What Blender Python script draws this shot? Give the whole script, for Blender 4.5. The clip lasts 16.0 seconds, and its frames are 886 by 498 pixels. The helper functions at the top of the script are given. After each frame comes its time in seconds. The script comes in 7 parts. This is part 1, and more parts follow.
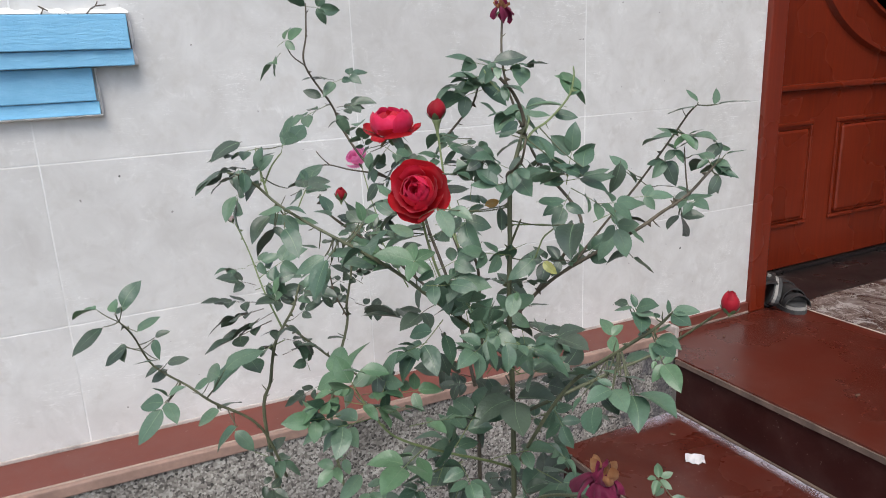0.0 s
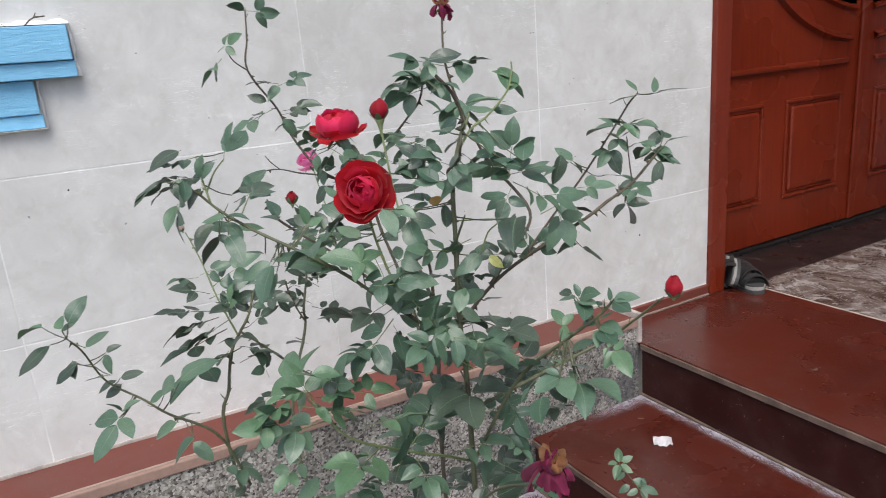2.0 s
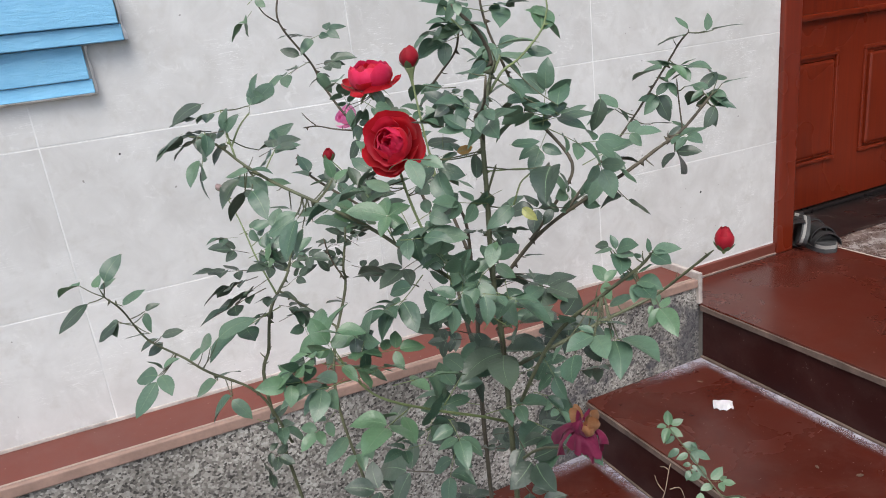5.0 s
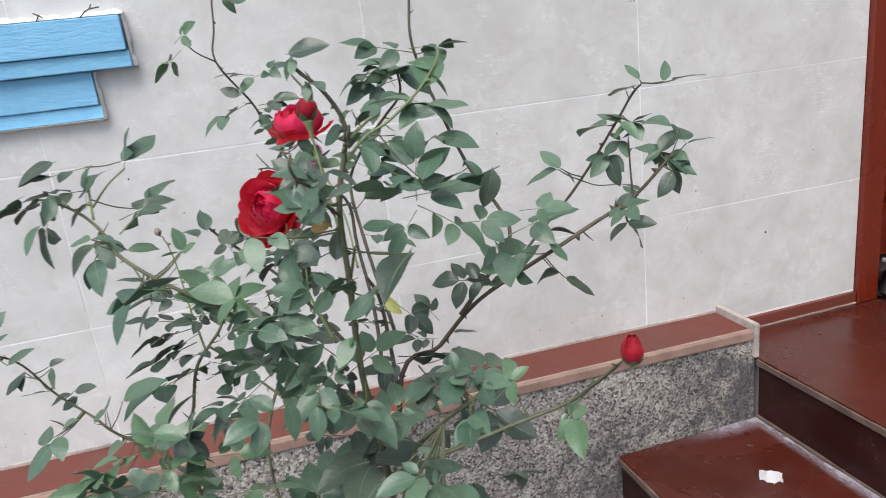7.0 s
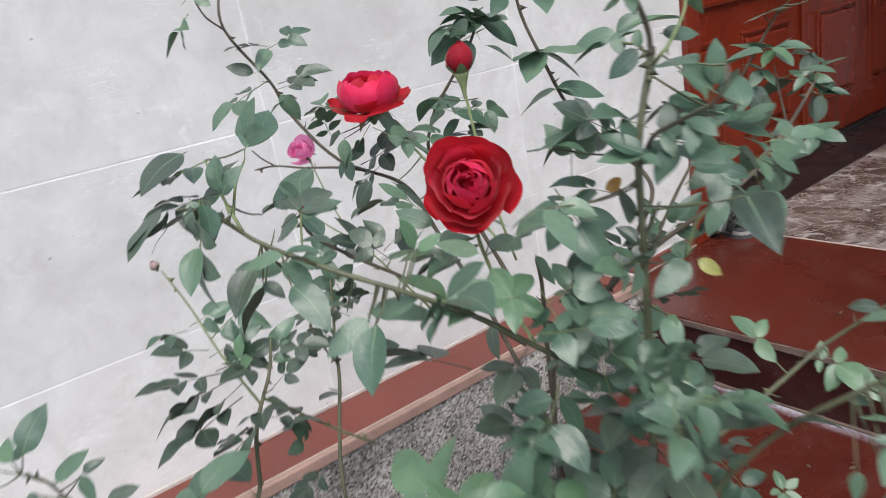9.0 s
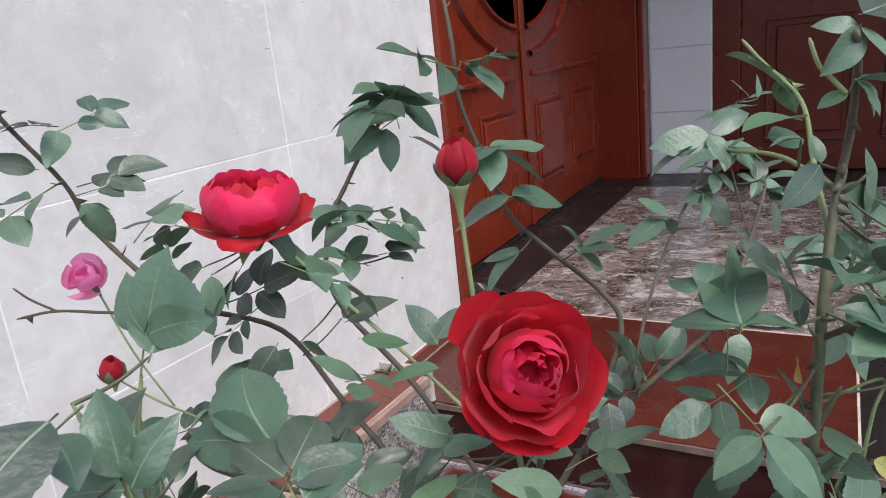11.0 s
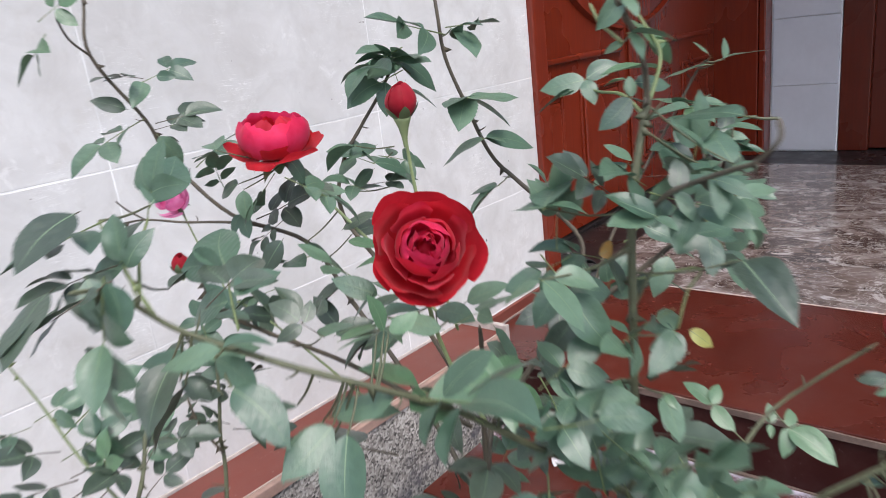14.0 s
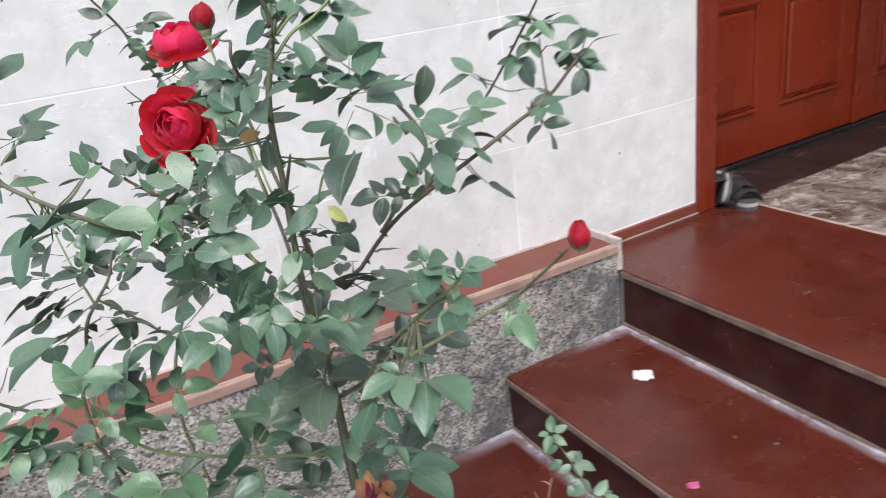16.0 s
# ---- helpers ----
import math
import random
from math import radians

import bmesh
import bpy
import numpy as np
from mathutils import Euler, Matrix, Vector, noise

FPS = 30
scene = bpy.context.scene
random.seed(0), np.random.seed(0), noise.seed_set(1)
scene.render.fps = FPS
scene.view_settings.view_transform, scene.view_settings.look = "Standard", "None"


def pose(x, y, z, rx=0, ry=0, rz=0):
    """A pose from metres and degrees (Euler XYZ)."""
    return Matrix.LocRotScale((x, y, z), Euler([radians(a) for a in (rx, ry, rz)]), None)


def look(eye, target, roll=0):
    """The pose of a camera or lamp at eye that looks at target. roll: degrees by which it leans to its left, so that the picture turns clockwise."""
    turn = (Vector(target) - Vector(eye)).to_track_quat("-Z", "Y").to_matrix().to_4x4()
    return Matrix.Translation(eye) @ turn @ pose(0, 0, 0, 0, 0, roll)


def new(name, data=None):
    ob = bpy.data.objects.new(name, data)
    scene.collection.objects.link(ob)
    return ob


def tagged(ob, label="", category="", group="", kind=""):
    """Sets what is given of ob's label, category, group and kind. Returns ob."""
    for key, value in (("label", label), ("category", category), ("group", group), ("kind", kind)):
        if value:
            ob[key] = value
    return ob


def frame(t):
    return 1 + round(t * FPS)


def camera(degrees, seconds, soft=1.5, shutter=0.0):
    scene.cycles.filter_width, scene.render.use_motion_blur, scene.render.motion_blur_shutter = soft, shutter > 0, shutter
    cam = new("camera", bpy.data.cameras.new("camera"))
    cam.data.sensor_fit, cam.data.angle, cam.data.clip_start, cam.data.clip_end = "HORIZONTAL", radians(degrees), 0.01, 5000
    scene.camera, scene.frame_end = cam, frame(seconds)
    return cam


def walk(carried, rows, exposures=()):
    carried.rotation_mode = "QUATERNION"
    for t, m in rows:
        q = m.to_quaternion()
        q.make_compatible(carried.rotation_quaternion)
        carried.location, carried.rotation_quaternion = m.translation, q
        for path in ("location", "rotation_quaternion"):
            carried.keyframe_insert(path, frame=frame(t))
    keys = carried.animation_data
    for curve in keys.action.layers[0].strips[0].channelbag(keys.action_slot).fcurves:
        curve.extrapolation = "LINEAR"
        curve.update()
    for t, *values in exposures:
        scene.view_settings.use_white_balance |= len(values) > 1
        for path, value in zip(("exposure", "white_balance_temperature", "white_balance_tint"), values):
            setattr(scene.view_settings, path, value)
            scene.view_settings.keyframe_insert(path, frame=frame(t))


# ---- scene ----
cam = camera(64.3, 16.0, 0.9, 0.45)
PATH = [
    (0, (0.301, 0.416, 1.623), (1.157, 2.147, 1.103), -2.4),
    (0.5, (0.302, 0.403, 1.63), (1.149, 2.147, 1.137), -3.2),
    (1, (0.305, 0.4, 1.627), (1.178, 2.128, 1.124), -3.3),
    (1.5, (0.311, 0.4, 1.624), (1.189, 2.122, 1.11), -3.8),
    (2, (0.319, 0.403, 1.623), (1.249, 2.092, 1.091), -4.6),
    (2.5, (0.323, 0.409, 1.619), (1.295, 2.067, 1.066), -4.9),
    (3, (0.316, 0.413, 1.615), (1.286, 2.067, 1.045), -4.1),
    (3.2, (0.31, 0.411, 1.615), (1.263, 2.075, 1.046), -3.9),
    (5.3, (0.381, 0.417, 1.601), (1.117, 2.168, 0.975), -6.5),
    (5.5, (0.425, 0.424, 1.6), (1.143, 2.178, 0.962), -5.8),
    (6, (0.546, 0.453, 1.594), (1.112, 2.276, 0.997), -4.1),
    (6.5, (0.597, 0.478, 1.599), (1.101, 2.31, 0.975), -6.2),
    (7, (0.577, 0.448, 1.615), (1.081, 2.301, 1.055), -6.5),
    (7.5, (0.496, 0.431, 1.617), (1.193, 2.204, 1.009), -7.0),
    (8, (0.36, 0.419, 1.601), (1.21, 2.109, 0.954), -7.7),
    (8.5, (0.299, 0.494, 1.603), (1.238, 2.141, 0.964), -7.2),
    (9, (0.311, 0.703, 1.604), (1.407, 2.253, 0.975), -10.2),
    (9.5, (0.336, 0.821, 1.597), (1.699, 2.153, 0.989), -5.9),
    (9.7, (0.327, 0.873, 1.606), (1.842, 2.069, 1.081), -4.3),
    (11.8, (0.37, 0.961, 1.623), (2.04, 1.905, 1.058), -6.0),
    (12, (0.367, 0.956, 1.623), (2.032, 1.91, 1.057), -5.8),
    (12.5, (0.366, 0.931, 1.622), (2.018, 1.906, 1.056), -6.4),
    (13, (0.376, 0.89, 1.619), (1.972, 1.95, 1.044), -6.8),
    (13.5, (0.374, 0.869, 1.602), (1.844, 2.082, 0.993), -6.0),
    (14, (0.311, 0.807, 1.606), (1.768, 2.051, 1.033), -6.8),
    (14.5, (0.233, 0.661, 1.609), (1.633, 1.964, 1.026), -6.2),
    (15, (0.283, 0.547, 1.606), (1.636, 1.886, 0.991), -7.8),
    (15.5, (0.427, 0.414, 1.601), (1.531, 1.941, 0.93), -5.3),
    (16, (0.51, 0.479, 1.583), (1.366, 2.131, 0.848), -7.7),
]
walk(cam, [(t, look(eye, target, roll)) for t, eye, target, roll in PATH],
     [(0.0, 0.55, 6420, 8), (3.0, 0.58, 6420, 8), (5.5, 0.64, 6420, 8), (7.0, 0.61, 6420, 8), (7.5, 0.58, 6420, 8), (8.0, 0.66, 6400, 8), (9.5, 0.72, 6350, 10), (12.5, 0.83, 6250, 12), (14.5, 0.88, 6250, 12), (16.0, 0.99, 6350, 9)])

# ---------------------------------------------------------------- light
world = bpy.data.worlds.new("world")
scene.world = world
world.use_nodes = True
_n, _l = world.node_tree.nodes, world.node_tree.links
sky = _n.new("ShaderNodeTexSky")
sky.sky_type = "NISHITA"
sky.sun_disc = False
sky.sun_elevation, sky.sun_rotation = radians(58), radians(-150)
sky.air_density, sky.dust_density, sky.ozone_density = 1.0, 3.2, 1.0
_n["Background"].inputs["Strength"].default_value = 0.15
_l.new(sky.outputs["Color"], _n["Background"].inputs["Color"])
sun = new("sun", bpy.data.lights.new("sun", "SUN"))
sun.data.energy, sun.data.angle, sun.data.color = 1.4, radians(40), (1.0, 0.98, 0.95)
sun.matrix_world = look((-2.2, -3.4, 6.0), (0, 0, 0))

# ---------------------------------------------------------------- materials


def material(name, rough=0.5, spec=0.5, metal=0.0):
    m = bpy.data.materials.new(name)
    m.use_nodes = True
    b = m.node_tree.nodes["Principled BSDF"]
    b.inputs["Roughness"].default_value = rough
    b.inputs["Specular IOR Level"].default_value = spec
    b.inputs["Metallic"].default_value = metal
    return m, m.node_tree.nodes, m.node_tree.links, b


def coords(n, l, scale=(1, 1, 1)):
    """Object coordinates, scaled along each axis."""
    c, mp = n.new("ShaderNodeTexCoord"), n.new("ShaderNodeMapping")
    mp.inputs["Scale"].default_value = scale
    l.new(c.outputs["Object"], mp.inputs["Vector"])
    return mp.outputs["Vector"]


def noisy(n, l, vec, scale, detail=4.0, rough=0.55, dist=0.0):
    t = n.new("ShaderNodeTexNoise")
    t.inputs["Scale"].default_value, t.inputs["Detail"].default_value = scale, detail
    t.inputs["Roughness"].default_value, t.inputs["Distortion"].default_value = rough, dist
    l.new(vec, t.inputs["Vector"])
    return t.outputs["Fac"]


def ramp(n, l, fac, *stops):
    r = n.new("ShaderNodeValToRGB")
    e = r.color_ramp.elements
    while len(e) < len(stops):
        e.new(0.5)
    for k, (at, c) in enumerate(stops):
        e[k].position = at
        e[k].color = (*c, 1) if len(c) == 3 else c
    l.new(fac, r.inputs["Fac"])
    return r.outputs["Color"]


def grey(v):
    return (v, v, v)


def mixed(n, l, fac, a, b, mode="MIX"):
    m = n.new("ShaderNodeMix")
    m.data_type, m.blend_type = "RGBA", mode
    for sock, v in ((m.inputs[0], fac), (m.inputs[6], a), (m.inputs[7], b)):
        if isinstance(v, (int, float)):
            sock.default_value = v
        elif isinstance(v, tuple):
            sock.default_value = (*v, 1)
        else:
            l.new(v, sock)
    return m.outputs[2]


def bumped(n, l, b, fac, strength=0.2, distance=0.002):
    k = n.new("ShaderNodeBump")
    k.inputs["Strength"].default_value, k.inputs["Distance"].default_value = strength, distance
    l.new(fac, k.inputs["Height"])
    l.new(k.outputs["Normal"], b.inputs["Normal"])


def object_random(n):
    return n.new("ShaderNodeObjectInfo").outputs["Random"]


def plain(name, colour, rough=0.5, vary=0.25, scale=30.0, bump=0.1, spec=0.5, distance=0.001):
    """A surface of one colour with cloudy wear at two scales."""
    m, n, l, b = material(name, rough, spec)
    v = coords(n, l)
    fine, wide = noisy(n, l, v, scale * 6), noisy(n, l, v, scale)
    dark = tuple(c * (1 - vary) for c in colour)
    light = tuple(min(1, c * (1 + vary)) for c in colour)
    base = ramp(n, l, wide, (0.3, dark), (0.7, light))
    l.new(mixed(n, l, 0.25, base, ramp(n, l, fine, (0.3, dark), (0.7, light))), b.inputs["Base Color"])
    l.new(ramp(n, l, wide, (0.2, grey(rough * 0.75)), (0.8, grey(min(1, rough * 1.25)))), b.inputs["Roughness"])
    if bump:
        bumped(n, l, b, fine, bump, distance)
    return m


def make_wall_tile():
    m, n, l, b = material("wall_tile", 0.42, 0.4)
    c = n.new("ShaderNodeNewGeometry").outputs["Position"]
    wide, mid = noisy(n, l, c, 2.2, 5, 0.6, 0.4), noisy(n, l, c, 11, 6, 0.65, 0.6)
    base = ramp(n, l, wide, (0.25, (0.45, 0.44, 0.425)), (0.5, (0.545, 0.54, 0.53)), (0.78, (0.655, 0.655, 0.65)))
    base = mixed(n, l, 0.45, base, ramp(n, l, mid, (0.3, (0.45, 0.44, 0.425)), (0.68, (0.68, 0.68, 0.67))))
    # pale hairline scratches and crazed marks
    mp = n.new("ShaderNodeMapping")
    mp.inputs["Rotation"].default_value, mp.inputs["Scale"].default_value = (0, 0.9, 0), (3, 3, 26)
    l.new(c, mp.inputs["Vector"])
    scratch = noisy(n, l, mp.outputs["Vector"], 2.4, 3, 0.5, 2.5)
    line = ramp(n, l, scratch, (0.488, grey(0)), (0.50, grey(1)), (0.512, grey(0)))
    patch = ramp(n, l, noisy(n, l, c, 5.5, 2), (0.52, grey(0)), (0.64, grey(0.75)))
    base = mixed(n, l, mixed(n, l, 1.0, line, patch, "MULTIPLY"), base, (0.82, 0.82, 0.81))
    # small pale rubbed flecks and a few dark specks
    fleck = ramp(n, l, noisy(n, l, c, 30, 5, 0.7, 0.8), (0.56, grey(0)), (0.70, grey(0.40)))
    base = mixed(n, l, mixed(n, l, 1.0, fleck, ramp(n, l, noisy(n, l, c, 6.5, 3), (0.45, grey(0)), (0.62, grey(1.0))), "MULTIPLY"), base, (0.80, 0.80, 0.79))
    dull = ramp(n, l, noisy(n, l, c, 24, 4, 0.65), (0.30, grey(0.40)), (0.45, grey(0)))
    base = mixed(n, l, dull, base, (0.47, 0.455, 0.43))
    speck = ramp(n, l, noisy(n, l, c, 75, 1, 0.4), (0.800, grey(0)), (0.815, grey(0.75)))
    base = mixed(n, l, speck, base, (0.16, 0.15, 0.14))
    tone = n.new("ShaderNodeHueSaturation")
    mr = n.new("ShaderNodeMapRange")
    mr.inputs["To Min"].default_value, mr.inputs["To Max"].default_value = 0.96, 1.04
    l.new(object_random(n), mr.inputs["Value"])
    l.new(mr.outputs["Result"], tone.inputs["Value"])
    l.new(base, tone.inputs["Color"])
    l.new(tone.outputs["Color"], b.inputs["Base Color"])
    l.new(ramp(n, l, mid, (0.3, grey(0.34)), (0.7, grey(0.55))), b.inputs["Roughness"])
    bumped(n, l, b, mid, 0.06, 0.002)
    return m


def make_terrazzo():
    m, n, l, b = material("washed_terrazzo", 0.75, 0.3)
    c = n.new("ShaderNodeNewGeometry").outputs["Position"]
    vo = n.new("ShaderNodeTexVoronoi")
    vo.inputs["Scale"].default_value = 190
    l.new(c, vo.inputs["Vector"])
    sep = n.new("ShaderNodeSeparateColor")
    l.new(vo.outputs["Color"], sep.inputs["Color"])
    chips = ramp(n, l, sep.outputs["Red"], (0.0, (0.07, 0.065, 0.06)), (0.22, (0.24, 0.22, 0.20)), (0.55, (0.40, 0.37, 0.335)), (1.0, (0.66, 0.63, 0.58)))
    dirt = ramp(n, l, noisy(n, l, c, 6, 5, 0.6, 0.5), (0.35, grey(0.40)), (0.65, grey(0.80)))
    base = mixed(n, l, 1.0, chips, dirt, "MULTIPLY")
    # dark patches with ragged edges, by the inner corners of the steps
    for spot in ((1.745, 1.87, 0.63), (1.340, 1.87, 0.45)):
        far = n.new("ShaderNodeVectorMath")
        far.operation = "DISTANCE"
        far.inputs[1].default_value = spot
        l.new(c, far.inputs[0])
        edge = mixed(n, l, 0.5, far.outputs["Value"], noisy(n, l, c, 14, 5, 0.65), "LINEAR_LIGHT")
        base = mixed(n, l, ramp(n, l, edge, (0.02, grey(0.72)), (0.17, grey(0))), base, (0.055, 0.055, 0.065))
    l.new(base, b.inputs["Base Color"])
    bumped(n, l, b, vo.outputs["Distance"], 0.5, 0.002)
    return m


def make_red_tile(name, low, high, rough, spec=0.5):
    m, n, l, b = material(name, rough, spec)
    c = n.new("ShaderNodeNewGeometry").outputs["Position"]
    wide, fine = noisy(n, l, c, 3.5, 5, 0.6, 0.5), noisy(n, l, c, 60, 4)
    base = ramp(n, l, wide, (0.3, low), (0.7, high))
    dust = ramp(n, l, noisy(n, l, c, 9, 6, 0.7, 0.2), (0.45, grey(0)), (0.95, grey(0.16)))
    base = mixed(n, l, dust, base, (0.22, 0.14, 0.12))
    speck = ramp(n, l, noisy(n, l, c, 130, 2), (0.72, grey(0)), (0.78, grey(0.5)))
    l.new(mixed(n, l, speck, base, (0.38, 0.30, 0.27)), b.inputs["Base Color"])
    l.new(ramp(n, l, wide, (0.3, grey(rough * 0.8)), (0.7, grey(rough * 1.5))), b.inputs["Roughness"])
    bumped(n, l, b, fine, 0.04, 0.001)
    return m


def make_marble():
    m, n, l, b = material("brown_marble", 0.14, 0.45)
    g = n.new("ShaderNodeNewGeometry").outputs["Position"]
    mp = n.new("ShaderNodeMapping")
    mp.inputs["Scale"].default_value, mp.inputs["Rotation"].default_value = (4.6, 3.5, 1), (0, 0, 0.6)
    l.new(g, mp.inputs["Vector"])
    v = mp.outputs["Vector"]
    wide, shard, thin = noisy(n, l, v, 1.5, 7, 0.66, 0.9), noisy(n, l, v, 2.4, 9, 0.74, 0.8), noisy(n, l, v, 2.6, 6, 0.6, 1.6)
    base = ramp(n, l, wide, (0.32, (0.034, 0.023, 0.020)), (0.44, (0.092, 0.068, 0.058)), (0.55, (0.155, 0.124, 0.112)), (0.68, (0.29, 0.262, 0.25)))
    pale = ramp(n, l, shard, (0.550, grey(0)), (0.578, grey(0.60)), (0.72, grey(0.90)))
    hair = ramp(n, l, thin, (0.482, grey(0)), (0.50, grey(0.62)), (0.514, grey(0)))
    base = mixed(n, l, pale, base, (0.44, 0.415, 0.405))
    dark = ramp(n, l, noisy(n, l, v, 4.5, 8, 0.75, 0.3), (0.38, grey(0.75)), (0.44, grey(0)))
    base = mixed(n, l, dark, base, (0.045, 0.034, 0.030))
    l.new(mixed(n, l, hair, base, (0.48, 0.45, 0.43)), b.inputs["Base Color"])
    return m


def make_granite():
    m, n, l, b = material("black_granite", 0.3, 0.22)
    g = n.new("ShaderNodeNewGeometry").outputs["Position"]
    v = noisy(n, l, g, 5, 6, 0.7, 2.2)
    fleck = ramp(n, l, v, (0.60, grey(0)), (0.66, grey(0.45)), (0.70, grey(0)))
    l.new(mixed(n, l, fleck, (0.016, 0.013, 0.013), (0.25, 0.2, 0.18)), b.inputs["Base Color"])
    l.new(ramp(n, l, noisy(n, l, g, 8, 3), (0.3, grey(0.24)), (0.7, grey(0.42))), b.inputs["Roughness"])
    return m


def make_lacquer(name, low, high, spec=0.5):
    """Red lacquered wood, with its grain upright."""
    m, n, l, b = material(name, 0.24, spec)
    v = coords(n, l, (14, 14, 0.8))
    grain = noisy(n, l, v, 4, 6, 0.6, 0.8)
    wide = noisy(n, l, coords(n, l), 2.2, 3)
    base = mixed(n, l, 0.5, ramp(n, l, grain, (0.3, low), (0.7, high)), ramp(n, l, wide, (0.3, low), (0.7, high)))
    l.new(base, b.inputs["Base Color"])
    l.new(ramp(n, l, wide, (0.3, grey(0.2)), (0.7, grey(0.34))), b.inputs["Roughness"])
    bumped(n, l, b, grain, 0.05, 0.001)
    return m


def make_blue_paint():
    m, n, l, b = material("blue_paint", 0.5, 0.4)
    v = coords(n, l, (3.0, 12, 16))
    grain = noisy(n, l, v, 9, 6, 0.65, 1.2)
    wide = noisy(n, l, coords(n, l), 14, 3)
    base = ramp(n, l, grain, (0.3, (0.17, 0.44, 0.68)), (0.7, (0.24, 0.53, 0.77)))
    l.new(mixed(n, l, 0.3, base, ramp(n, l, wide, (0.3, (0.17, 0.43, 0.66)), (0.7, (0.27, 0.57, 0.80)))), b.inputs["Base Color"])
    bumped(n, l, b, grain, 0.7, 0.003)
    return m


def make_lime(name, foot_x):
    """Pale lime bloom, thin and broken, fading away from the riser's foot and from the wall."""
    m, n, l, b = material(name, 0.9, 0.1)
    b.inputs["Base Color"].default_value = (0.50, 0.47, 0.54, 1)
    g = n.new("ShaderNodeNewGeometry").outputs["Position"]
    sep = n.new("ShaderNodeSeparateXYZ")
    l.new(g, sep.inputs["Vector"])
    fades = []
    for axis, edge, reach in (("X", foot_x, 0.046), ("Y", 1.858, 0.058), ("X", foot_x, 0.30)):
        mr = n.new("ShaderNodeMapRange")
        mr.interpolation_type = "SMOOTHSTEP"
        mr.inputs["From Min"].default_value, mr.inputs["From Max"].default_value = edge - reach, edge
        l.new(sep.outputs[axis], mr.inputs["Value"])
        fades.append(mr.outputs["Result"])
    side = n.new("ShaderNodeMath")
    side.operation = "MULTIPLY"
    l.new(fades[1], side.inputs[0])
    l.new(fades[2], side.inputs[1])
    top = n.new("ShaderNodeMath")
    top.operation = "MAXIMUM"
    l.new(fades[0], top.inputs[0])
    l.new(side.outputs[0], top.inputs[1])
    mul = n.new("ShaderNodeMath")
    mul.operation = "MULTIPLY"
    l.new(top.outputs[0], mul.inputs[0])
    l.new(ramp(n, l, noisy(n, l, g, 13, 9, 0.78, 0.5), (0.30, grey(0.05)), (0.66, grey(0.85))), mul.inputs[1])
    l.new(mul.outputs[0], b.inputs["Alpha"])
    return m


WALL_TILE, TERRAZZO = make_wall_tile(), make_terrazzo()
GROUT = plain("pale_grout", (0.68, 0.68, 0.67), 0.8, 0.30, 3.0)
DIRTY_GROUT = plain("dirty_grout", (0.42, 0.37, 0.34), 0.8, 0.4, 18)
PALE_JOINT = plain("pale_joint_grout", (0.46, 0.38, 0.33), 0.8, 0.4, 18)
NOSING = plain("worn_nosing_cement", (0.118, 0.082, 0.066), 0.75, 0.5, 18)
TAN_TRIM = plain("tan_edge_trim", (0.34, 0.26, 0.215), 0.6, 0.22, 14)
PINK_TRIM = plain("pinkish_edge_trim", (0.27, 0.175, 0.140), 0.65, 0.3, 16)
PLASTER = plain("white_plaster", (0.76, 0.75, 0.73), 0.85, 0.08, 40, 0.5)
CONCRETE = plain("concrete", (0.30, 0.285, 0.265), 0.9, 0.25, 8, 0.4)
YARD = plain("yard_concrete", (0.15, 0.145, 0.135), 0.9, 0.3, 4, 0.4)
SOIL = plain("soil", (0.06, 0.045, 0.032), 0.95, 0.4, 20, 0.8)
RED_LEDGE = make_red_tile("red_ledge_tile", (0.112, 0.0265, 0.0172), (0.155, 0.0385, 0.0262), 0.45)
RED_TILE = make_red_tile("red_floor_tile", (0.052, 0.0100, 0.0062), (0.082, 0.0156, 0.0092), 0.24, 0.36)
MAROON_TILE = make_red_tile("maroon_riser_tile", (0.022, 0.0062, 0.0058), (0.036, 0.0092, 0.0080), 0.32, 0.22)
MARBLE, GRANITE = make_marble(), make_granite()
DOOR_RED = make_lacquer("red_lacquered_wood", (0.098, 0.0108, 0.0038), (0.182, 0.0215, 0.0062))
DOOR_DARK = make_lacquer("dark_red_lacquered_wood", (0.062, 0.0110, 0.0055), (0.108, 0.0175, 0.008), 0.26)
BLUE = make_blue_paint()
GREY_TILE = plain("pale_grey_tile", (0.53, 0.53, 0.55), 0.4, 0.06, 6, 0.05)
GLASS_DARK, _gn, _gl, _gb = material("dark_window_glass", 0.04, 0.6)
_gb.inputs["Base Color"].default_value = (0.03, 0.035, 0.04, 1)

# ---------------------------------------------------------------- mesh helpers


def solid(bm, x0, y0, z0, x1, y1, z1, bevel=0.0, seg=2):
    """A block with rounded edges, added to bm."""
    made = bmesh.ops.create_cube(bm, size=1.0, matrix=Matrix.LocRotScale(((x0 + x1) / 2, (y0 + y1) / 2, (z0 + z1) / 2), None, (x1 - x0, y1 - y0, z1 - z0)))
    if bevel:
        edges = list({e for v in made["verts"] for e in v.link_edges})
        bmesh.ops.bevel(bm, geom=edges, offset=bevel, segments=seg, affect="EDGES", profile=0.5)
    return bm


def block(x0, y0, z0, x1, y1, z1, bevel=0.0, seg=2):
    return solid(bmesh.new(), x0, y0, z0, x1, y1, z1, bevel, seg)


